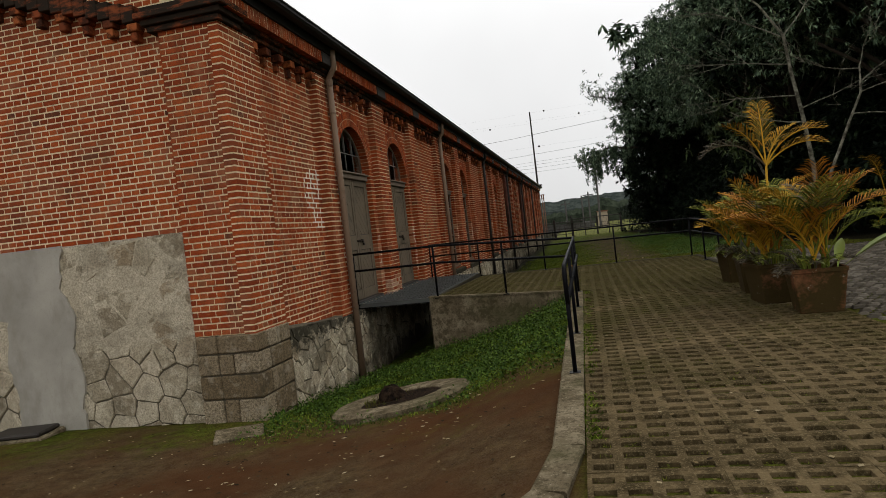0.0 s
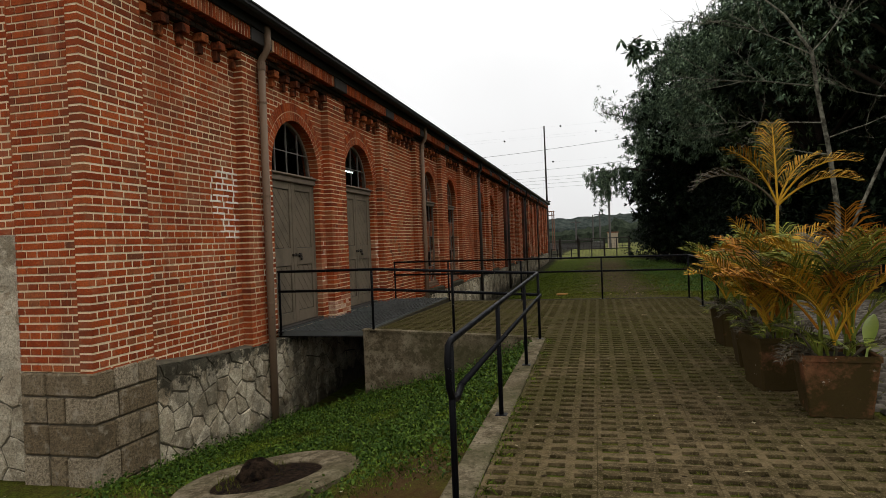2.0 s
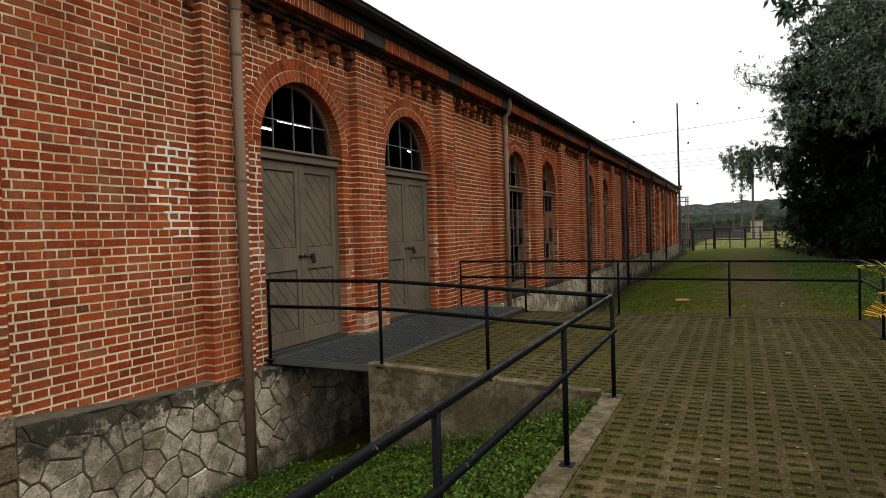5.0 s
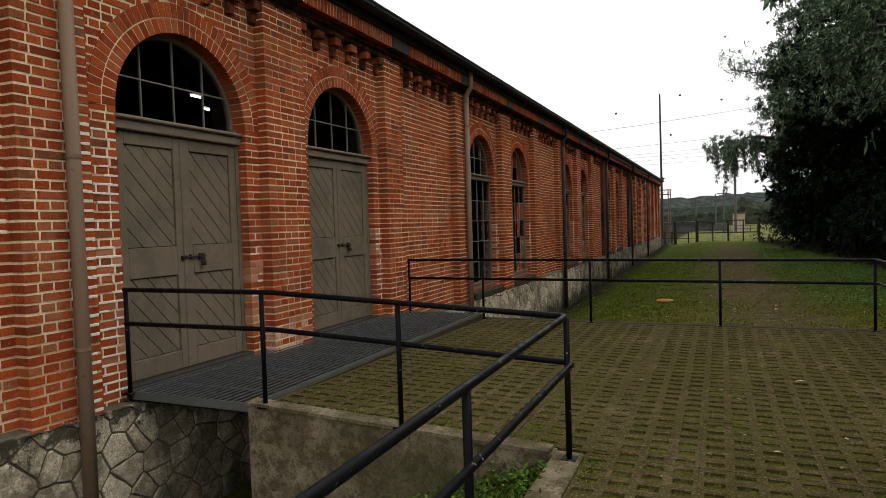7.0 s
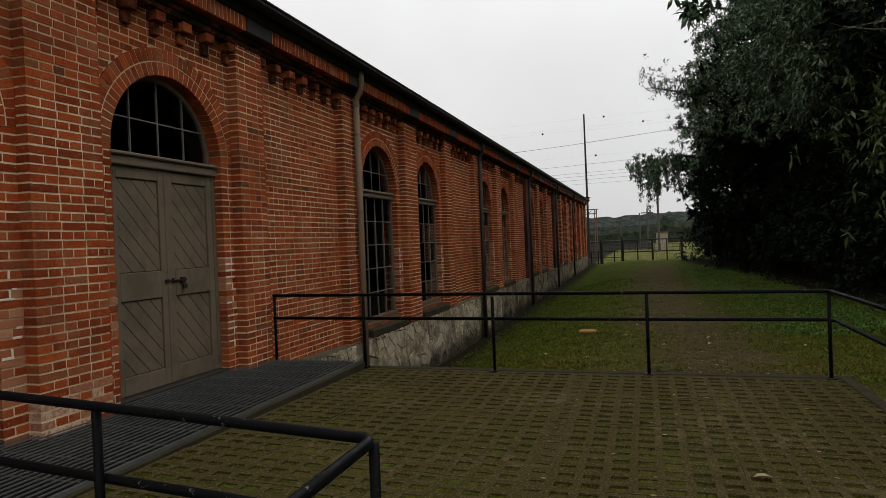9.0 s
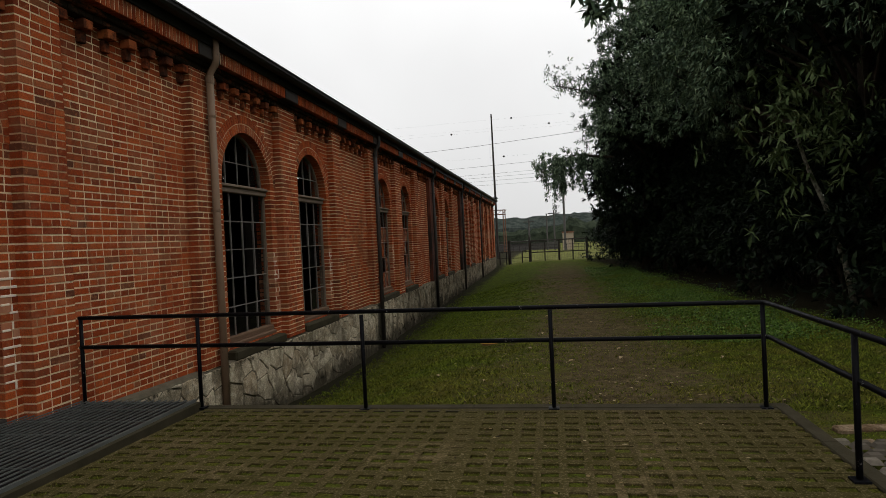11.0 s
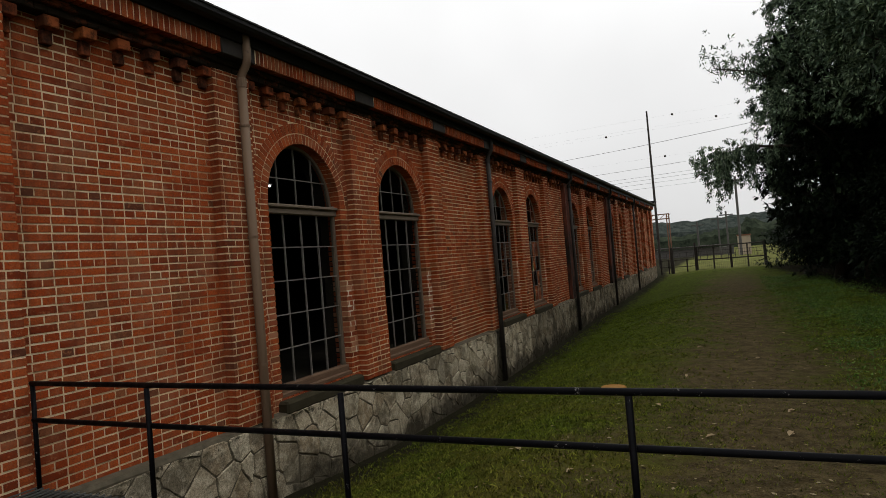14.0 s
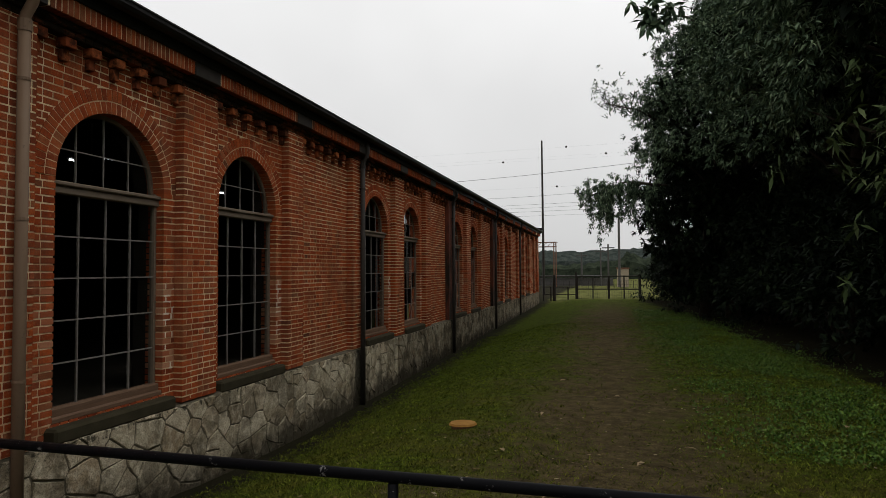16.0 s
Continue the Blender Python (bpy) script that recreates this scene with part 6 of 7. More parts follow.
for k in range(10):
    x = -20 + k * 2.2
    part("canopy_post", Build().tube([(x, 118.5, 0.3), (x, 118.5, 0.6)], 0.06, 5), PIPE_DARK, wagon)
railfence = thing("railway_fence", (0, 100, -1), "thin dark railway fence across the field", "fence")
for k in range(26):
    x = -9 + k * 0.8
    part("fence_post", Build().tube([(x, 100, -1.1), (x, 100, 0.25)], 0.04, 4), PIPE_DARK, railfence)
for z in (-0.2, 0.22):
    part("fence_rail", Build().tube([(-9.2, 100, z), (11.2, 100, z)], 0.03, 4), PIPE_DARK, railfence)
wires = ((15.2, 16.6, 0.030), (12.3, 13.0, 0.022), (11.2, 11.6, 0.018), (10.7, 11.1, 0.018), (10.2, 10.5, 0.018), (9.6, 9.8, 0.015))
line = thing("overhead_line", (-40, 110, -1), "thin dark overhead wires with small marker balls on tall poles", "power line")
for x in (-40, 26):
    part("line_pole", Build().tube([(x, 110, -1.4), (x, 110, 22.5)], [0.2, 0.12], 7), POLE, line)
    part("crossarm", Build().box((x - 0.1, 109, 13.0), (x + 0.1, 111, 13.2)), POLE, line)
for z0, z1, r in wires:
    part("cable", Build().tube([(-40, 110, z0 - 1.0), (-21.5, 110, z0), (-10, 110, z0 + (z1 - z0) * 0.42), (1.2, 110, z1), (26, 110, z1 + 1.9)], r, 4), PIPE_DARK, line)
for x, z in ((-4.27, 19.75), (-13.64, 17.9), (-5.67, 13.96), (1.4, 18.5)):
    part("thin_cable", Build().tube([(-40, 110, z - 0.5), (x, 110, z), (26, 110, z + 0.4)], 0.004, 3), POLE, line)
    b = Build()
    for i in range(1, 6):
        for j in range(8):
            a, e = math.pi * j / 4, math.pi * i / 6
            b.v.append((x + 0.16 * math.sin(e) * math.cos(a), 110 + 0.16 * math.sin(e) * math.sin(a), z + 0.16 * math.cos(e)))
    b.f = [(i * 8 + j, i * 8 + (j + 1) % 8, (i + 1) * 8 + (j + 1) % 8, (i + 1) * 8 + j) for i in range(4) for j in range(8)] + [tuple(range(8)), tuple(range(39, 31, -1))]
    part("marker_ball", b, PIPE_DARK, line)

b = Build()
n = 420
for i in range(n):
    x = -520 + 1040 * i / (n - 1)
    h = 14.5 + 5.5 * noise.noise((x * 0.012, 3, 0)) + 2.2 * noise.noise((x * 0.09, 7, 0)) + 1.3 * noise.noise((x * 0.35, 9, 0))
    b.v += [(x, 420, -6), (x, 424, h * 0.5), (x, 440, h), (x, 520, h * 0.9)]
for i in range(n - 1):
    b.f += [(4 * i + k, 4 * i + 4 + k, 4 * i + 5 + k, 4 * i + 1 + k) for k in range(3)]
tagged(b.obj("backdrop", HILL), "hazy wooded hills beyond the railway", "hills", kind="structure")
b = Build()
for i in range(300):
    x = -140 + 280 * i / 299
    h = 4.0 + 2.5 * noise.noise((x * 0.05, 13, 0)) + 1.6 * noise.noise((x * 0.22, 17, 0)) + 1.1 * noise.noise((x * 0.9, 19, 0))
    b.v += [(x, 190, -3), (x, 191, h * 0.6), (x, 194, h)]
for i in range(299):
    b.f += [(3 * i + k, 3 * i + 3 + k, 3 * i + 4 + k, 3 * i + 1 + k) for k in range(2)]
m = Mat("scrub_far", 0.95, spec=0.0)
SCRUB = m.done(m.mix(m.span(m.noise(0.5, 6, 0.75), 0.38, 0.62), (0.014, 0.019, 0.013), (0.045, 0.055, 0.036)))
tagged(b.obj("backdrop_2", SCRUB), "grey-green scrub beyond the railway", "hills", kind="structure")

# ---- strip lights inside ----
for x, y in ((-7.5, 13.4), (-7.5, 16.6), (-8.0, 22.5), (-8.0, 26.0), (-8.0, 31.0), (-8.0, 37.0)):
    d = thing("strip_light", (x, y, 3.9), "lit white fluorescent strip light", "lamp", "strip lights in the warehouse")
    part("housing", Build().box((x - 0.06, y - 0.6, 3.93), (x + 0.06, y + 0.6, 3.99)), MUNTIN, d)
    part("tube", Build().tube([(x, y - 0.58, 3.90), (x, y + 0.58, 3.90)], 0.02, 8), TUBE, d)
    part("hanger", Build().box((x - 0.01, y - 0.01, 3.99), (x + 0.01, y + 0.01, 4.74)), MUNTIN, d)


# ---- stones of the plinth ----
def clip_half(poly, p, n):
    """A polygon cut by a line through p; the side against n stays."""
    out = []
    for i, a in enumerate(poly):
        c = poly[(i + 1) % len(poly)]
        da = (a[0] - p[0]) * n[0] + (a[1] - p[1]) * n[1]
        dc = (c[0] - p[0]) * n[0] + (c[1] - p[1]) * n[1]
        if da <= 0:
            out.append(a)
        if da * dc < 0:
            t = da / (da - dc)
            out.append((a[0] + t * (c[0] - a[0]), a[1] + t * (c[1] - a[1])))
    return out


def cells(u0, u1, v0, v1, du, dv, seed, joint=0.011):
    """Irregular stones that fill a rectangle."""
    rnd = random.Random(seed)
    nu, nv = max(1, round((u1 - u0) / du)), max(1, round((v1 - v0) / dv))
    pts = {}
    for i in range(-1, nu + 1):
        for j in range(-1, nv + 1):
            pts[i, j] = (u0 + (i + 0.5 + 0.45 * (j % 2) + rnd.uniform(-0.48, 0.48)) * (u1 - u0) / nu, v0 + (j + 0.5 + rnd.uniform(-0.46, 0.46)) * (v1 - v0) / nv)
    out = []
    for (i, j), p in pts.items():
        poly = [(u0, v0), (u1, v0), (u1, v1), (u0, v1)]
        for di in range(-2, 3):
            for dj in range(-2, 3):
                q = pts.get((i + di, j + dj))
                if q is None or (di == 0 and dj == 0) or not poly:
                    continue
                d = (q[0] - p[0], q[1] - p[1])
                l = math.hypot(*d)
                n = (d[0] / l, d[1] / l)
                mid = ((p[0] + q[0]) / 2 - n[0] * joint, (p[1] + q[1]) / 2 - n[1] * joint)
                poly = clip_half(poly, mid, n)
        if len(poly) > 2:
            area = abs(sum(a[0] * c[1] - c[0] * a[1] for a, c in zip(poly, poly[1:] + poly[:1]))) / 2
            if area > 0.004:
                out.append(poly)
    return out


def stone(poly, put, rnd, proud=0.016):
    """One rough stone: a cushion with a worn edge."""
    rough = []
    for i, a in enumerate(poly):
        c = poly[(i + 1) % len(poly)]
        rough.append(a)
        l = math.hypot(c[0] - a[0], c[1] - a[1])
        if l > 0.09:
            for t in ((0.5,) if l < 0.2 else (0.33, 0.67)):
                j = min(0.009, l * 0.05)
                rough.append((a[0] + (c[0] - a[0]) * t + rnd.uniform(-j, j), a[1] + (c[1] - a[1]) * t + rnd.uniform(-j, j)))
    poly = rough
    n = len(poly)
    cu, cv = sum(p[0] for p in poly) / n, sum(p[1] for p in poly) / n
    h = proud * rnd.uniform(0.5, 1.4)
    tu, tv = rnd.uniform(-0.03, 0.03), rnd.uniform(-0.03, 0.03)
    b = Build()
    for s, w, tilt in ((1.0, -0.03, 0), (0.985, h * 0.3, 0.7), (0.93, h, 1)):
        for u, v in poly:
            b.v.append(put(cu + (u - cu) * s, cv + (v - cv) * s, max(-0.03, w + tilt * (tu * (u - cu) + tv * (v - cv)) + rnd.uniform(-0.006, 0.006))))
    b.v.append(put(cu, cv, h * rnd.uniform(1.0, 1.25)))
    for k in range(2):
        b.f += [(k * n + i, k * n + (i + 1) % n, (k + 1) * n + (i + 1) % n, (k + 1) * n + i) for i in range(n)]
    b.f += [(2 * n + i, 2 * n + (i + 1) % n, 3 * n) for i in range(n)]
    return b


PX = FACE + 0.012
plinth = thing("plinth", (PX, 8.8, -1.5), "rough grey granite rubble plinth under the brick wall", "plinth", kind="structure")
b = Build()
segs = [8.76] + [10.0 + 1.5 * k for k in range(39)] + [Y1]
for a, c in zip(segs, segs[1:]):
    za, zc = plinth_top(a), plinth_top(c)
    vs = []
    for y, z in ((a, za), (c, zc)):
        vs += [(FIELD - 0.05, y, -1.7), (PX, y, -1.7), (PX, y, z - 0.05), (PX - 0.03, y, z - 0.012), (FIELD - 0.05, y, z + 0.004)]
    b.add(vs, [(i, (i + 1) % 5, 5 + (i + 1) % 5, 5 + i) for i in range(5)] + [(4, 3, 2, 1, 0), (5, 6, 7, 8, 9)])
part("core", b, STONE_MORTAR, plinth)
rest = Build()
for k, (a, c) in enumerate(((8.77, 14.0), (14.0, 20.0), (20.0, 26.0), (26.0, 32.0), (32.0, 44.0), (44.0, 56.0), (56.0, 67.9))):
    top = min(plinth_top(a), plinth_top(c)) - 0.03
    if k == 0:
        top = 0.165
    rnd = random.Random(300 + k)
    for poly in cells(a, c, -1.5, top, 0.31 if k == 0 else 0.42, 0.22 if k == 0 else 0.30, 200 + k, 0.008):
        if k == 0:
            poly = [(u, min(v, plinth_top(u) - 0.008)) for u, v in poly]
        cv = max(v for u, v in poly)
        cu = sum(u for u, v in poly) / len(poly)
        low = low_front(-3.85, cu) if cu < 11.8 else (-1.3 if cu < 17.4 else far_ground(-3.85, cu))
        if cv < low - 0.05 or (k > 0 and cu < 17.2 and cv < -0.75):
            continue
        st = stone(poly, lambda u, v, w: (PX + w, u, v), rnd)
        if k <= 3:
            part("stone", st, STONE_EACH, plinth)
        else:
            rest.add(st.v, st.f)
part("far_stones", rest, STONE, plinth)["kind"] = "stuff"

corner = thing("corner_base", (FACE, Y0, -1.2), "brown weathered ashlar blocks under the corner pilaster", "plinth", kind="structure")
part("core", Build().box((FIELD - 0.72, Y0 + 0.01, -1.4), (FACE - 0.005, 8.755, 0.262)), STONE_MORTAR, corner)
rows = [(-1.30, -0.93), (-0.92, -0.58), (-0.57, -0.26), (-0.25, 0.02), (0.03, 0.268)]
rnd = random.Random(8)
for r, (z0, z1) in enumerate(rows):
    o = 0.022 if r < 4 else 0.03
    ycuts = [Y0 - o, Y0 + (0.32 if r % 2 else 0.52), 8.77] if r % 2 else [Y0 - o, Y0 + 0.26, Y0 + 0.62, 8.77]
    for k, (a, c) in enumerate(zip(ycuts, ycuts[1:])):
        first = k == 0
        back = FACE - (0.34 if r % 2 else 0.55) if first else FACE - 0.2
        part("block", Build().soft_box((back, a + (0 if first else 0.008), z0 + 0.006), (FACE + o + rnd.uniform(-0.005, 0.006), c - 0.006, z1 - 0.004), 0.016), ASHLAR, corner)
    xa = FACE - (0.34 if r % 2 else 0.55)
    cuts = [xa, xa - 0.22, FIELD - 0.735] if r % 2 else [xa, FIELD - 0.735]
    for a, c in zip(cuts, cuts[1:]):
        part("block", Build().soft_box((c + 0.008, Y0 - o + rnd.uniform(-0.008, 0.007), z0 + 0.006), (a - 0.008, Y0 + 0.2, z1 - 0.004), 0.016), ASHLAR, corner)

south_plinth = thing("plinth_south", (-7, Y0 + 0.1, -1.2), "pale rough granite rubble plinth with a patch of grey cement", "plinth", kind="structure")
part("core", Build().box((-20, Y0 + 0.10, -1.4), (FIELD - 0.725, Y0 + 0.3, 1.665)), STONE_MORTAR, south_plinth)
rnd = random.Random(61)
for poly in cells(-9.6, FIELD - 0.73, -1.1, 1.68, 0.40, 0.30, 62, 0.006):
    part("stone", stone(poly, lambda u, v, w: (u, Y0 + 0.10 - w, v), rnd, 0.018), STONE_PALE, south_plinth)
# rough render smeared over the upper stones
b = Build()
nu, nv = 60, 30
for i in range(nu + 1):
    for j in range(nv + 1):
        u = -9.5 + (9.5 + FIELD - 0.735) * i / nu
        low = 0.12 + 0.55 * noise.noise((u * 1.7, 4, 0)) + 0.12 * noise.noise((u * 6, 9, 0))
        v = low + (1.672 - low) * j / nv
        w = 0.026 * min(1, j / 3) + 0.014 * noise.noise((u * 5, v * 5, 2)) + 0.008 * noise.noise((u * 17, v * 17, 5)) - 0.006
        b.v.append((u, Y0 + 0.10 - w, v))
b.f = [(i * (nv + 1) + j, (i + 1) * (nv + 1) + j, (i + 1) * (nv + 1) + j + 1, i * (nv + 1) + j + 1) for i in range(nu) for j in range(nv)]
part("rough_coat", b, STONE_PALE, south_plinth, "rough grey render over the upper stones", smooth=True)
edge = [(-6.62, -1.1), (-6.68, -0.6), (-6.60, -0.2), (-6.72, 0.25), (-6.62, 0.7), (-6.82, 1.1), (-6.72, 1.69), (-8.9, 1.69), (-8.7, 0.9), (-7.75, 0.7), (-7.85, 0.1), (-7.72, -0.4), (-7.80, -1.1)]
rough = []
for (u0, v0), (u1, v1) in zip(edge, edge[1:] + edge[:1]):
    n = max(1, int(math.hypot(u1 - u0, v1 - v0) / 0.07))
    rough += [(u0 + (u1 - u0) * k / n + 0.05 * noise.noise((v0 * 3 + k * 0.6, u0, 1)), v0 + (v1 - v0) * k / n) for k in range(n)]
part("cement_patch", Build().prism(rough, "y", Y0 + 0.052, Y0 + 0.098), CEMENT, south_plinth, "smooth grey cement patch")

# pier bricks one by one
for tmp in SINGLE:
    for k in range(0, len(tmp.v), 8):
        vs = tmp.v[k:k + 8]
        q = Build().add(vs, [(0, 3, 2, 1), (4, 5, 6, 7), (0, 1, 5, 4), (1, 2, 6, 5), (2, 3, 7, 6)])
        salty = vs[0][2] < 0.42 and random.random() < 0.6
        q.obj("brick", BRICK_SALT if salty else BRICK_EACH, wall_east)

# freshly pointed joints: white mortar smeared a little over the bricks' edges
rnd = random.Random(12)


def pointing(b, x_face, span, i_from, i_to, chance, wide=1.0):
    for i in range(i_from, i_to):
        z0 = -0.20 + i * COURSE
        a, c = span(i)
        size, shift = (0.262, 0.0) if i % 2 else (0.1315, 0.066)
        y = a
        while y < c - 0.02:
            q = min(c, y + rnd.uniform(0.09, 0.26))
            if rnd.random() < chance:
                b.soft_box((x_face - 0.012, y, z0 - wide * rnd.uniform(0.008, 0.0135)), (x_face + 0.0055, q, z0 + wide * rnd.uniform(0.008, 0.0135)), 0.003)
            y = q
        n = math.ceil((a - shift) / size)
        while shift + n * size < c:
            y = shift + n * size
            if rnd.random() < chance:
                b.soft_box((x_face - 0.012, y - wide * rnd.uniform(0.008, 0.0125), z0 + 0.004), (x_face + 0.0050, y + wide * rnd.uniform(0.008, 0.0125), z0 + COURSE - 0.004), 0.003)
            n += 1


b = Build()
pointing(b, FIELD, lambda i: (10.06 + abs(i - 29) * 0.05 + rnd.uniform(0, 0.2), 10.84 - (0.14 if rnd.random() < 0.3 else 0)), 22, 34, 0.85, 1.2)
b.obj("fresh_pointing", MORTAR_WHITE, wall_east)
b = Build()
pointing(b, FACE, lambda i: (11.24 + rnd.uniform(0, 0.1), 11.492), 2, 34, 0.8, 1.3)
pointing(b, FIELD, lambda i: (11.505, 11.868), 4, 34, 0.6)
for y, k in OPENINGS:
    pointing(b, FIELD, lambda i: (y + WIDE + 0.013, y + WIDE + rnd.uniform(0.14, 0.24)), 7, 21, 0.45)
b.obj("fresh_pointing", MORTAR_CREAM, wall_east)

# ---- grass ----
def blades(name, spots, material, label, hmin, hmax, seed, clump=3, fat=1.0):
    rng = np.random.default_rng(seed)
    p = np.repeat(np.array(spots), clump, axis=0)
    n = len(p)
    p = p + np.c_[rng.normal(0, 0.018, (n, 2)), np.zeros(n)]
    a = rng.uniform(0, 2 * np.pi, n)
    w = rng.uniform(0.003, 0.007, n) * fat
    h = rng.uniform(hmin, hmax, n)
    lean = rng.normal(0, 0.6, (n, 2)) * h[:, None]
    v = np.stack([p + np.c_[np.cos(a) * w, np.sin(a) * w, np.zeros(n)], p - np.c_[np.cos(a) * w, np.sin(a) * w, np.zeros(n)],
                  p + np.c_[lean * 0.45 - np.c_[np.cos(a) * w, np.sin(a) * w] * 0.5, h * 0.7], p + np.c_[lean, h]], 1).reshape(-1, 3)
    f = np.arange(4 * n).reshape(-1, 4)
    return tagged(new(name, cloud_mesh(name, v, f, material)), label, "grass", kind="stuff")


rng = np.random.default_rng(3)
spots = []
while len(spots) < 26000:
    x, y = rng.uniform(-3.8, 0.02), rng.uniform(5.2, 11.8)
    if math.hypot(x + 2.05, y - 7.87) < 0.84 or (y < 8.2 and rng.random() < (8.2 - y) / 1.7 + 0.1):
        continue
    spots.append((x, y, low_front(x, y)))
blades("grass", spots, GRASS, "short green grass on the low bank", 0.008, 0.03, 1, 3)
pts = np.array([q for q in spots[:9000] if noise.noise((q[0] * 1.5, q[1] * 1.5, 3)) > -0.25])
v, f = leaf_cloud(pts + np.array([0, 0, 0.012]), np.tile(np.array([[0, 0, 0.5]]), (len(pts), 1)), 5, 0.042, 0.024, 0.0, 25)
tagged(new("herbs", cloud_mesh("herbs", v, f, BANK)), "low dark green clover-like weeds on the bank", "herbs", kind="stuff")
spots = []
while len(spots) < 38000:
    y = 17.7 + 26 * rng.random() ** 1.7
    x = rng.uniform(-3.6, 7.5)
    worn = math.exp(-((x - 1.9) / 1.5) ** 2) * 0.95
    if x + 0.075 * (y - 28) > 6.6:
        continue
    if rng.random() < worn + 0.35 * (noise.noise((x * 0.9, y * 0.9, 5)) > 0.15):
        continue
    spots.append((x, y, far_ground(x, y)))
blades("grass", spots, GRASS, "short green grass beside the worn track", 0.014, 0.045, 2, 3, 1.3)
spots = []
while len(spots) < 26000:
    x, y = rng.uniform(-3.0, 5.8), 17.7 + 6.5 * rng.random() ** 1.3
    if rng.random() > 0.75 * math.exp(-((x - 1.9) / 1.3) ** 2) and noise.noise((x * 1.3, y * 1.3, 9)) > -0.3:
        spots.append((x, y, far_ground(x, y)))
while len(spots) < 32000:
    x, y = rng.uniform(3.12, 6.0), rng.uniform(13.6, 17.7)
    spots.append((x, y, ground_z(x, y)))
blades("turf", spots, GRASS, "thin brownish mossy turf around the worn track", 0.006, 0.020, 7, 3, 0.9)
# low broad-leaved herbs on the verge below the wood
pts = []
while len(pts) < 5200:
    y = 22.5 + 30 * rng.random() ** 1.4
    x = 5.2 - 0.045 * (y - 20) + rng.normal(0, 1.0)
    if noise.noise((x * 0.7, y * 0.5, 11)) + rng.normal(0, 0.25) > -0.05 and 2.9 < x < 7.2:
        pts.append((x, y, far_ground(x, y) + 0.005 + 0.10 * max(0, noise.noise((x * 0.9, y * 0.9, 6)))))
pts = np.array(pts)
v, f = leaf_cloud(pts, np.tile(np.array([[0, 0, 0.55]]), (len(pts), 1)), 9, 0.052, 0.026, 0.0, 21)
tagged(new("herbs", cloud_mesh("herbs", v, f, HERB)), "low bright green herbs on the verge below the wood", "herbs", kind="stuff")
# crumbs of bark, dry leaf and grit on the worn track and the turf
pts = []
while len(pts) < 5200:
    y = 17.8 + 24 * rng.random() ** 1.6
    x = rng.normal(1.9, 1.9)
    if -3.0 < x < 6.8:
        pts.append((x, y, far_ground(x, y) + 0.012))
for i in range(1500):
    x, y = rng.uniform(-6.0, 0.0), rng.uniform(2.0, 7.4)
    pts.append((x, y, low_front(x, y) + 0.008))
for i in range(900):
    x, y = rng.uniform(0.25, 2.9), rng.uniform(1.0, 17.2)
    pts.append((x, y, pave(x, y) + 0.006))
pts = np.array(pts)
v, f = leaf_cloud(pts, np.tile(np.array([[0, 0, 0.0]]), (len(pts), 1)) , 1, 0.050, 0.028, 0.0, 22)
c0 = np.repeat(pts, 4, axis=0)
v[:, 2] = c0[:, 2] + np.clip((v[:, 2] - c0[:, 2]) * 0.12, -0.004, 0.01)
tagged(new("litter", cloud_mesh("litter", v, f, LITTER)), "small crumbs of dry leaf and bark on the ground", "litter", kind="stuff")
spots = []
for i in range(2600):
    y, x = 4.0 + 7.9 * rng.random(), rng.normal(0.25, 0.035)
    if noise.noise((0, y * 1.3, 4)) < -0.05:
        continue
    spots.append((x, y, pave(x, y) - 0.03))
for i in range(600):
    x, y = rng.uniform(-2.4, 0.1), rng.normal(12.02, 0.05)
    spots.append((x, y, pave(x, y) - 0.03))
blades("grass", spots, GRASS, "weeds along the kerb and paving edge", 0.012, 0.05, 4, 2)

# ---- cobbles of the yard ----
b = Build()
rnd = random.Random(91)
y = 2.0
row = 0
while y < 16.6:
    x = 3.12 + (0.07 if row % 2 else 0)
    while x < 10.5:
        if rnd.random() < 0.96:
            w, d, z = 0.125 * rnd.uniform(0.85, 1.0), 0.095 * rnd.uniform(0.85, 1.0), pave(3, y) - 0.012 + rnd.uniform(-0.012, 0.012)
            b.v += [(x, y, z - 0.03), (x + w, y, z - 0.03), (x + w, y + d, z - 0.03), (x, y + d, z - 0.03), (x + 0.018, y + 0.016, z), (x + w - 0.018, y + 0.016, z), (x + w - 0.018, y + d - 0.016, z), (x + 0.018, y + d - 0.016, z)]
            k = len(b.v) - 8
            b.f += [(k + 4, k + 5, k + 6, k + 7), (k, k + 1, k + 5, k + 4), (k + 1, k + 2, k + 6, k + 5), (k + 2, k + 3, k + 7, k + 6), (k + 3, k, k + 4, k + 7)]
        x += 0.145
    y += 0.112
    row += 1
me = bpy.data.meshes.new("cobble_yard")
me.from_pydata(b.v, [], b.f)
me.materials.append(COBBLE)
tagged(new("cobble_yard", me), "worn grey cobbled yard", "cobbles", kind="stuff")

# ---- grass pavers ----
pavement = thing("pavement", (1.6, 8, 0), "perforated concrete grass pavers with dark earth in the holes", "pavement", kind="structure")


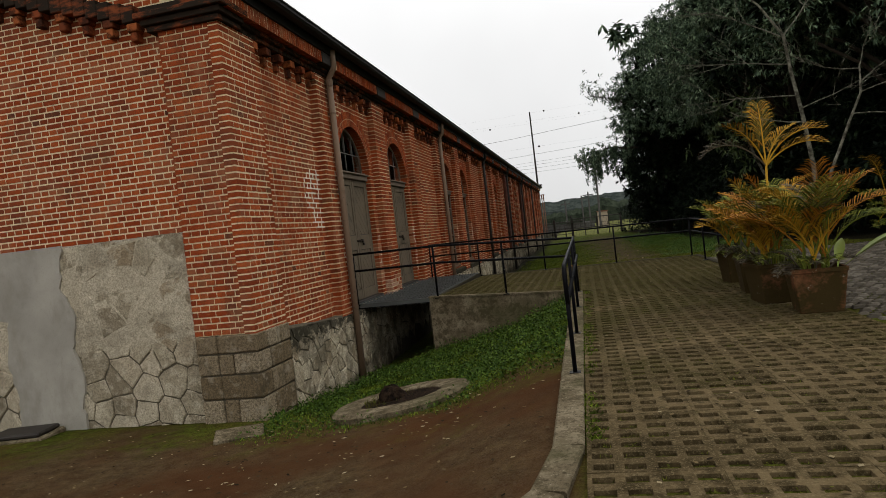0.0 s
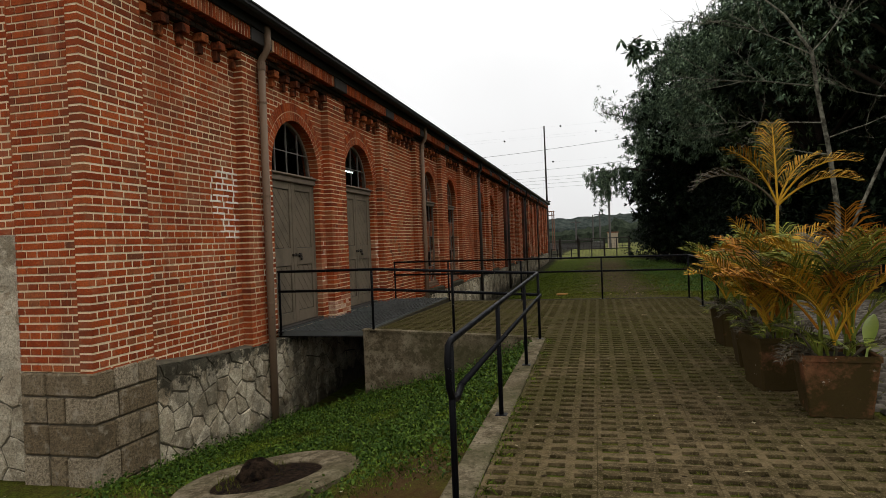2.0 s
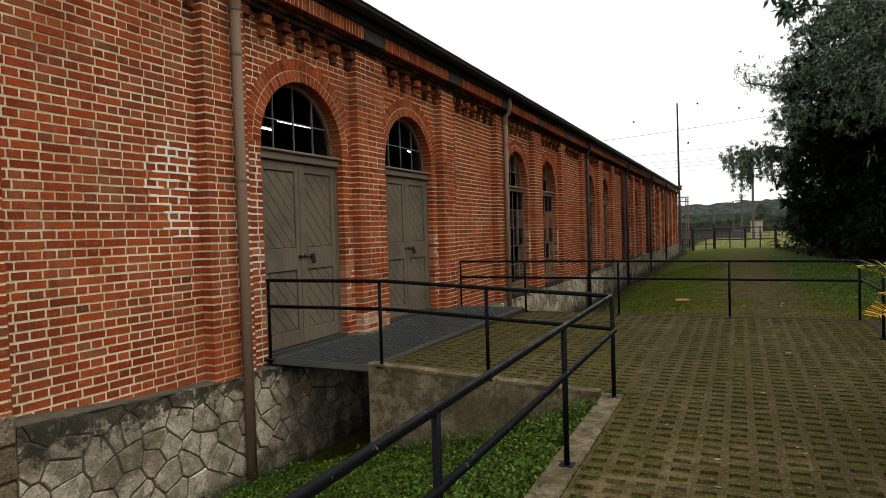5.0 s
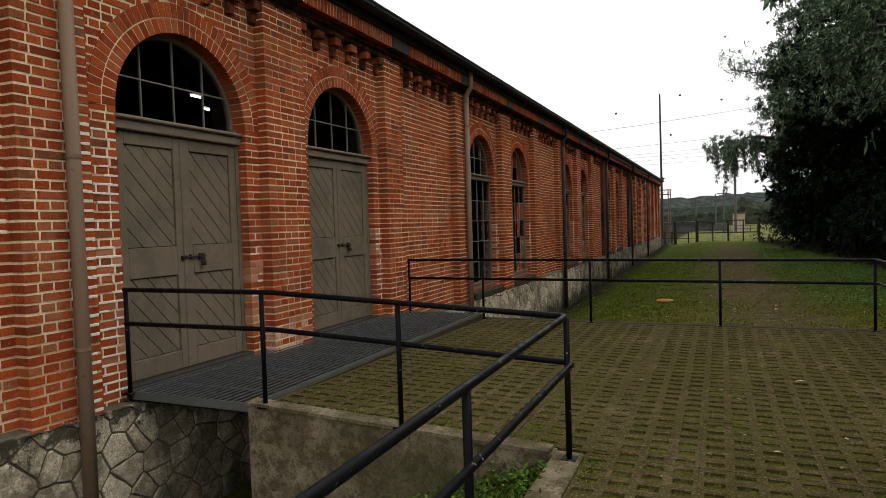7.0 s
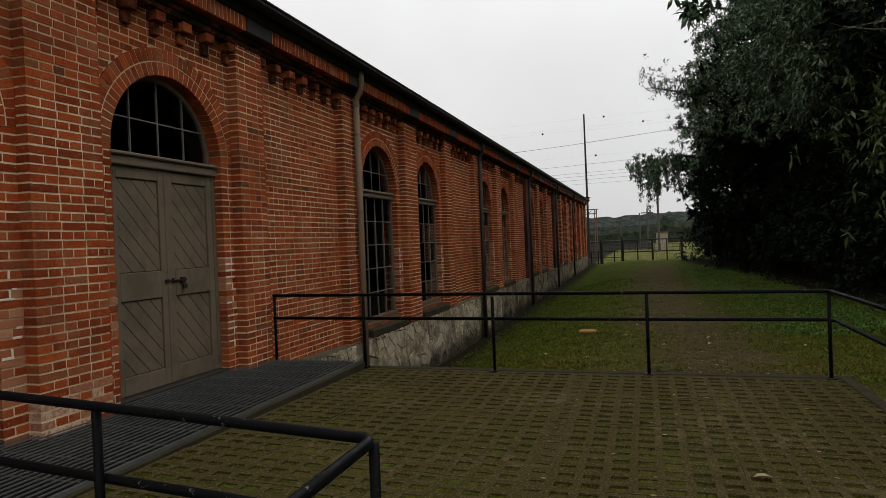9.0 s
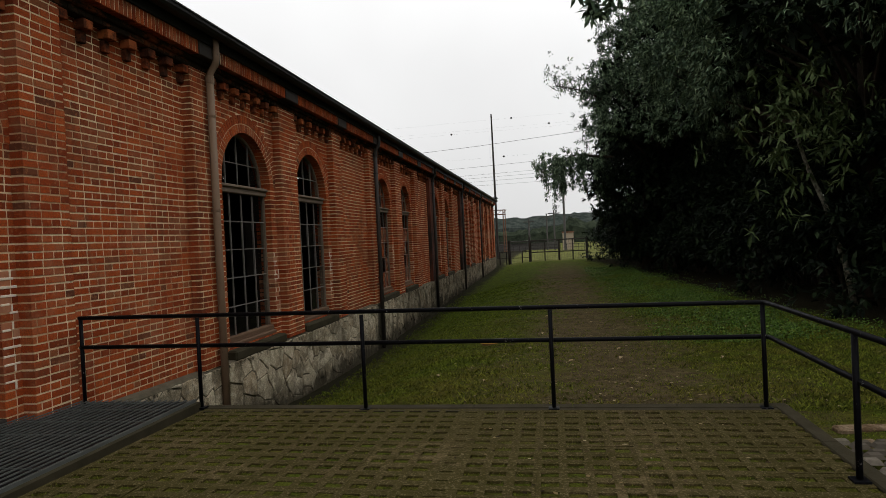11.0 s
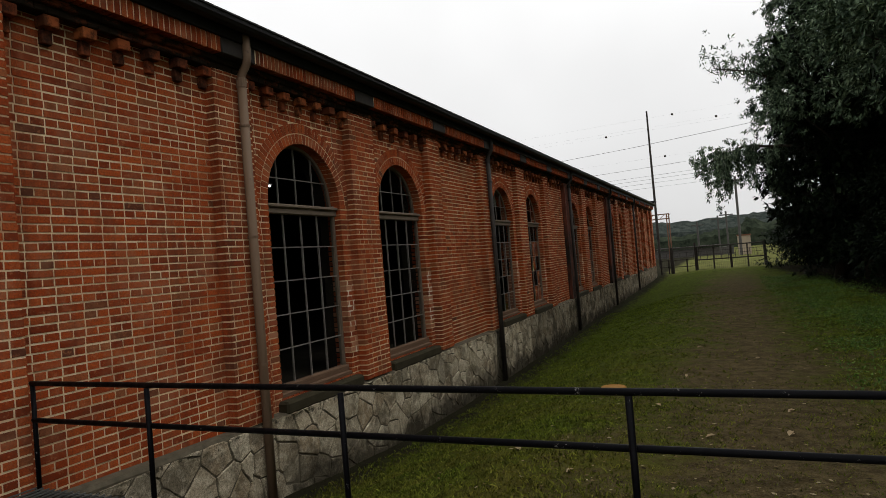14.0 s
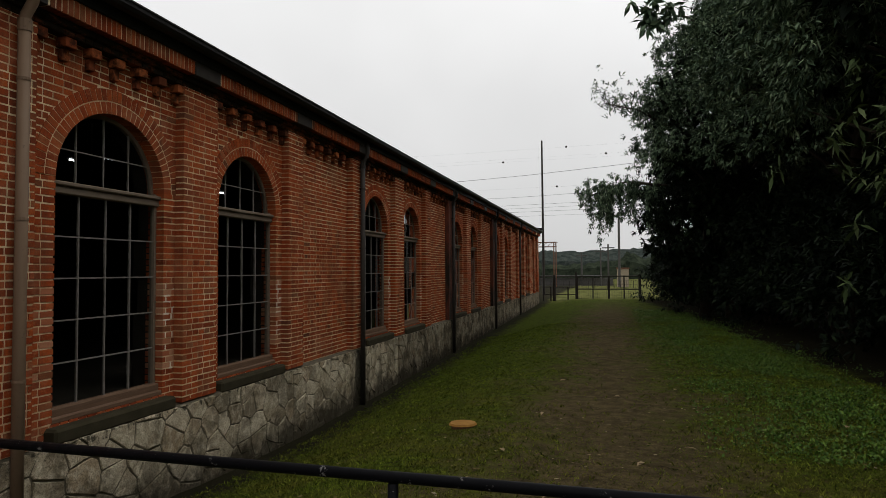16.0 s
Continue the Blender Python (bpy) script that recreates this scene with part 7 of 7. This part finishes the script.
def paver_mesh(nx, ny, px, py, hx, hy, seed):
    b = Build()
    w, d = nx * px - 0.0015, ny * py - 0.0015
    rnd = random.Random(seed)
    for i in range(nx):
        for j in range(ny):
            x0, x1 = -w / 2 + w * i / nx, -w / 2 + w * (i + 1) / nx
            y0, y1 = -d / 2 + d * j / ny, -d / 2 + d * (j + 1) / ny
            cx, cy = (x0 + x1) / 2 + rnd.uniform(-0.004, 0.004), (y0 + y1) / 2 + rnd.uniform(-0.004, 0.004)
            ax, ay = hx / 2 * rnd.uniform(0.92, 1.05), hy / 2 * rnd.uniform(0.92, 1.05)
            o = [(x0, y0, 0), (x1, y0, 0), (x1, y1, 0), (x0, y1, 0)]
            inn = [(cx - ax, cy - ay, -0.004), (cx + ax, cy - ay, -0.004), (cx + ax, cy + ay, -0.004), (cx - ax, cy + ay, -0.004)]
            deep = [(cx - ax * 0.9, cy - ay * 0.9, -0.05), (cx + ax * 0.9, cy - ay * 0.9, -0.05), (cx + ax * 0.9, cy + ay * 0.9, -0.05), (cx - ax * 0.9, cy + ay * 0.9, -0.05)]
            b.add(o + inn + deep, [(k, (k + 1) % 4, 4 + (k + 1) % 4, 4 + k) for k in range(4)] + [(4 + k, 4 + (k + 1) % 4, 8 + (k + 1) % 4, 8 + k) for k in range(4)])
    e = 0.05
    b.add([(-w / 2, -d / 2, 0), (w / 2, -d / 2, 0), (w / 2, d / 2, 0), (-w / 2, d / 2, 0), (-w / 2, -d / 2, -e), (w / 2, -d / 2, -e), (w / 2, d / 2, -e), (-w / 2, d / 2, -e)], [(k, (k + 1) % 4, 4 + (k + 1) % 4, 4 + k) for k in range(4)])
    return b.mesh("paver", PAVER)


PXP, PYP = 0.178, 0.165
kinds = [paver_mesh(4, 3, PXP, PYP, 0.118, 0.080, s) for s in range(4)]
rnd = random.Random(5)
holes = []


def lay_pavers(x0, cols, y0, rows):
    for i in range(cols):
        for j in range(rows):
            x, y = x0 + (i + 0.5) * 4 * PXP, y0 + (j + 0.5) * 3 * PYP
            ob = new("paver", rnd.choice(kinds))
            ob.parent = pavement
            sl = math.atan((pave(x, y + 0.2) - pave(x, y - 0.2)) / 0.4)
            cr = math.atan((pave(x + 0.3, y) - pave(x - 0.3, y)) / 0.6)
            ob.location = Vector((x, y, pave(x, y) + rnd.uniform(-0.002, 0.002))) - pavement.location
            ob.rotation_euler = (sl + rnd.uniform(-0.006, 0.006), -cr + rnd.uniform(-0.006, 0.006), rnd.uniform(-0.004, 0.004))
            for a in range(4):
                for c in range(3):
                    holes.append((x + (a - 1.5) * PXP, y + (c - 1) * PYP))


lay_pavers(0.225, 4, -1.95, 39)
lay_pavers(-2.47, 4, 11.97, 11)
b = Build().box((-2.5, 17.35, -0.1), (3.0, 17.44, -0.005))
part("joint_strip", b, CONCRETE_MOSSY, pavement)
spots = []
for x, y in holes:
    green = lerp(y, (4, 9, 13, 17), (0.05, 0.15, 0.5, 0.75)) + 0.5 * noise.noise((x * 0.9, y * 0.9, 8))
    n = int(14 * max(0, green) * rnd.random() * (2.6 if y > 11 else 1.6))
    for k in range(n):
        spots.append((x + rnd.uniform(-0.08, 0.08), y + rnd.uniform(-0.07, 0.07), pave(x, y) - 0.02))
blades("moss", spots, MOSS, "tufts of moss and grass in the paver holes", 0.006, 0.022, 6, 5)
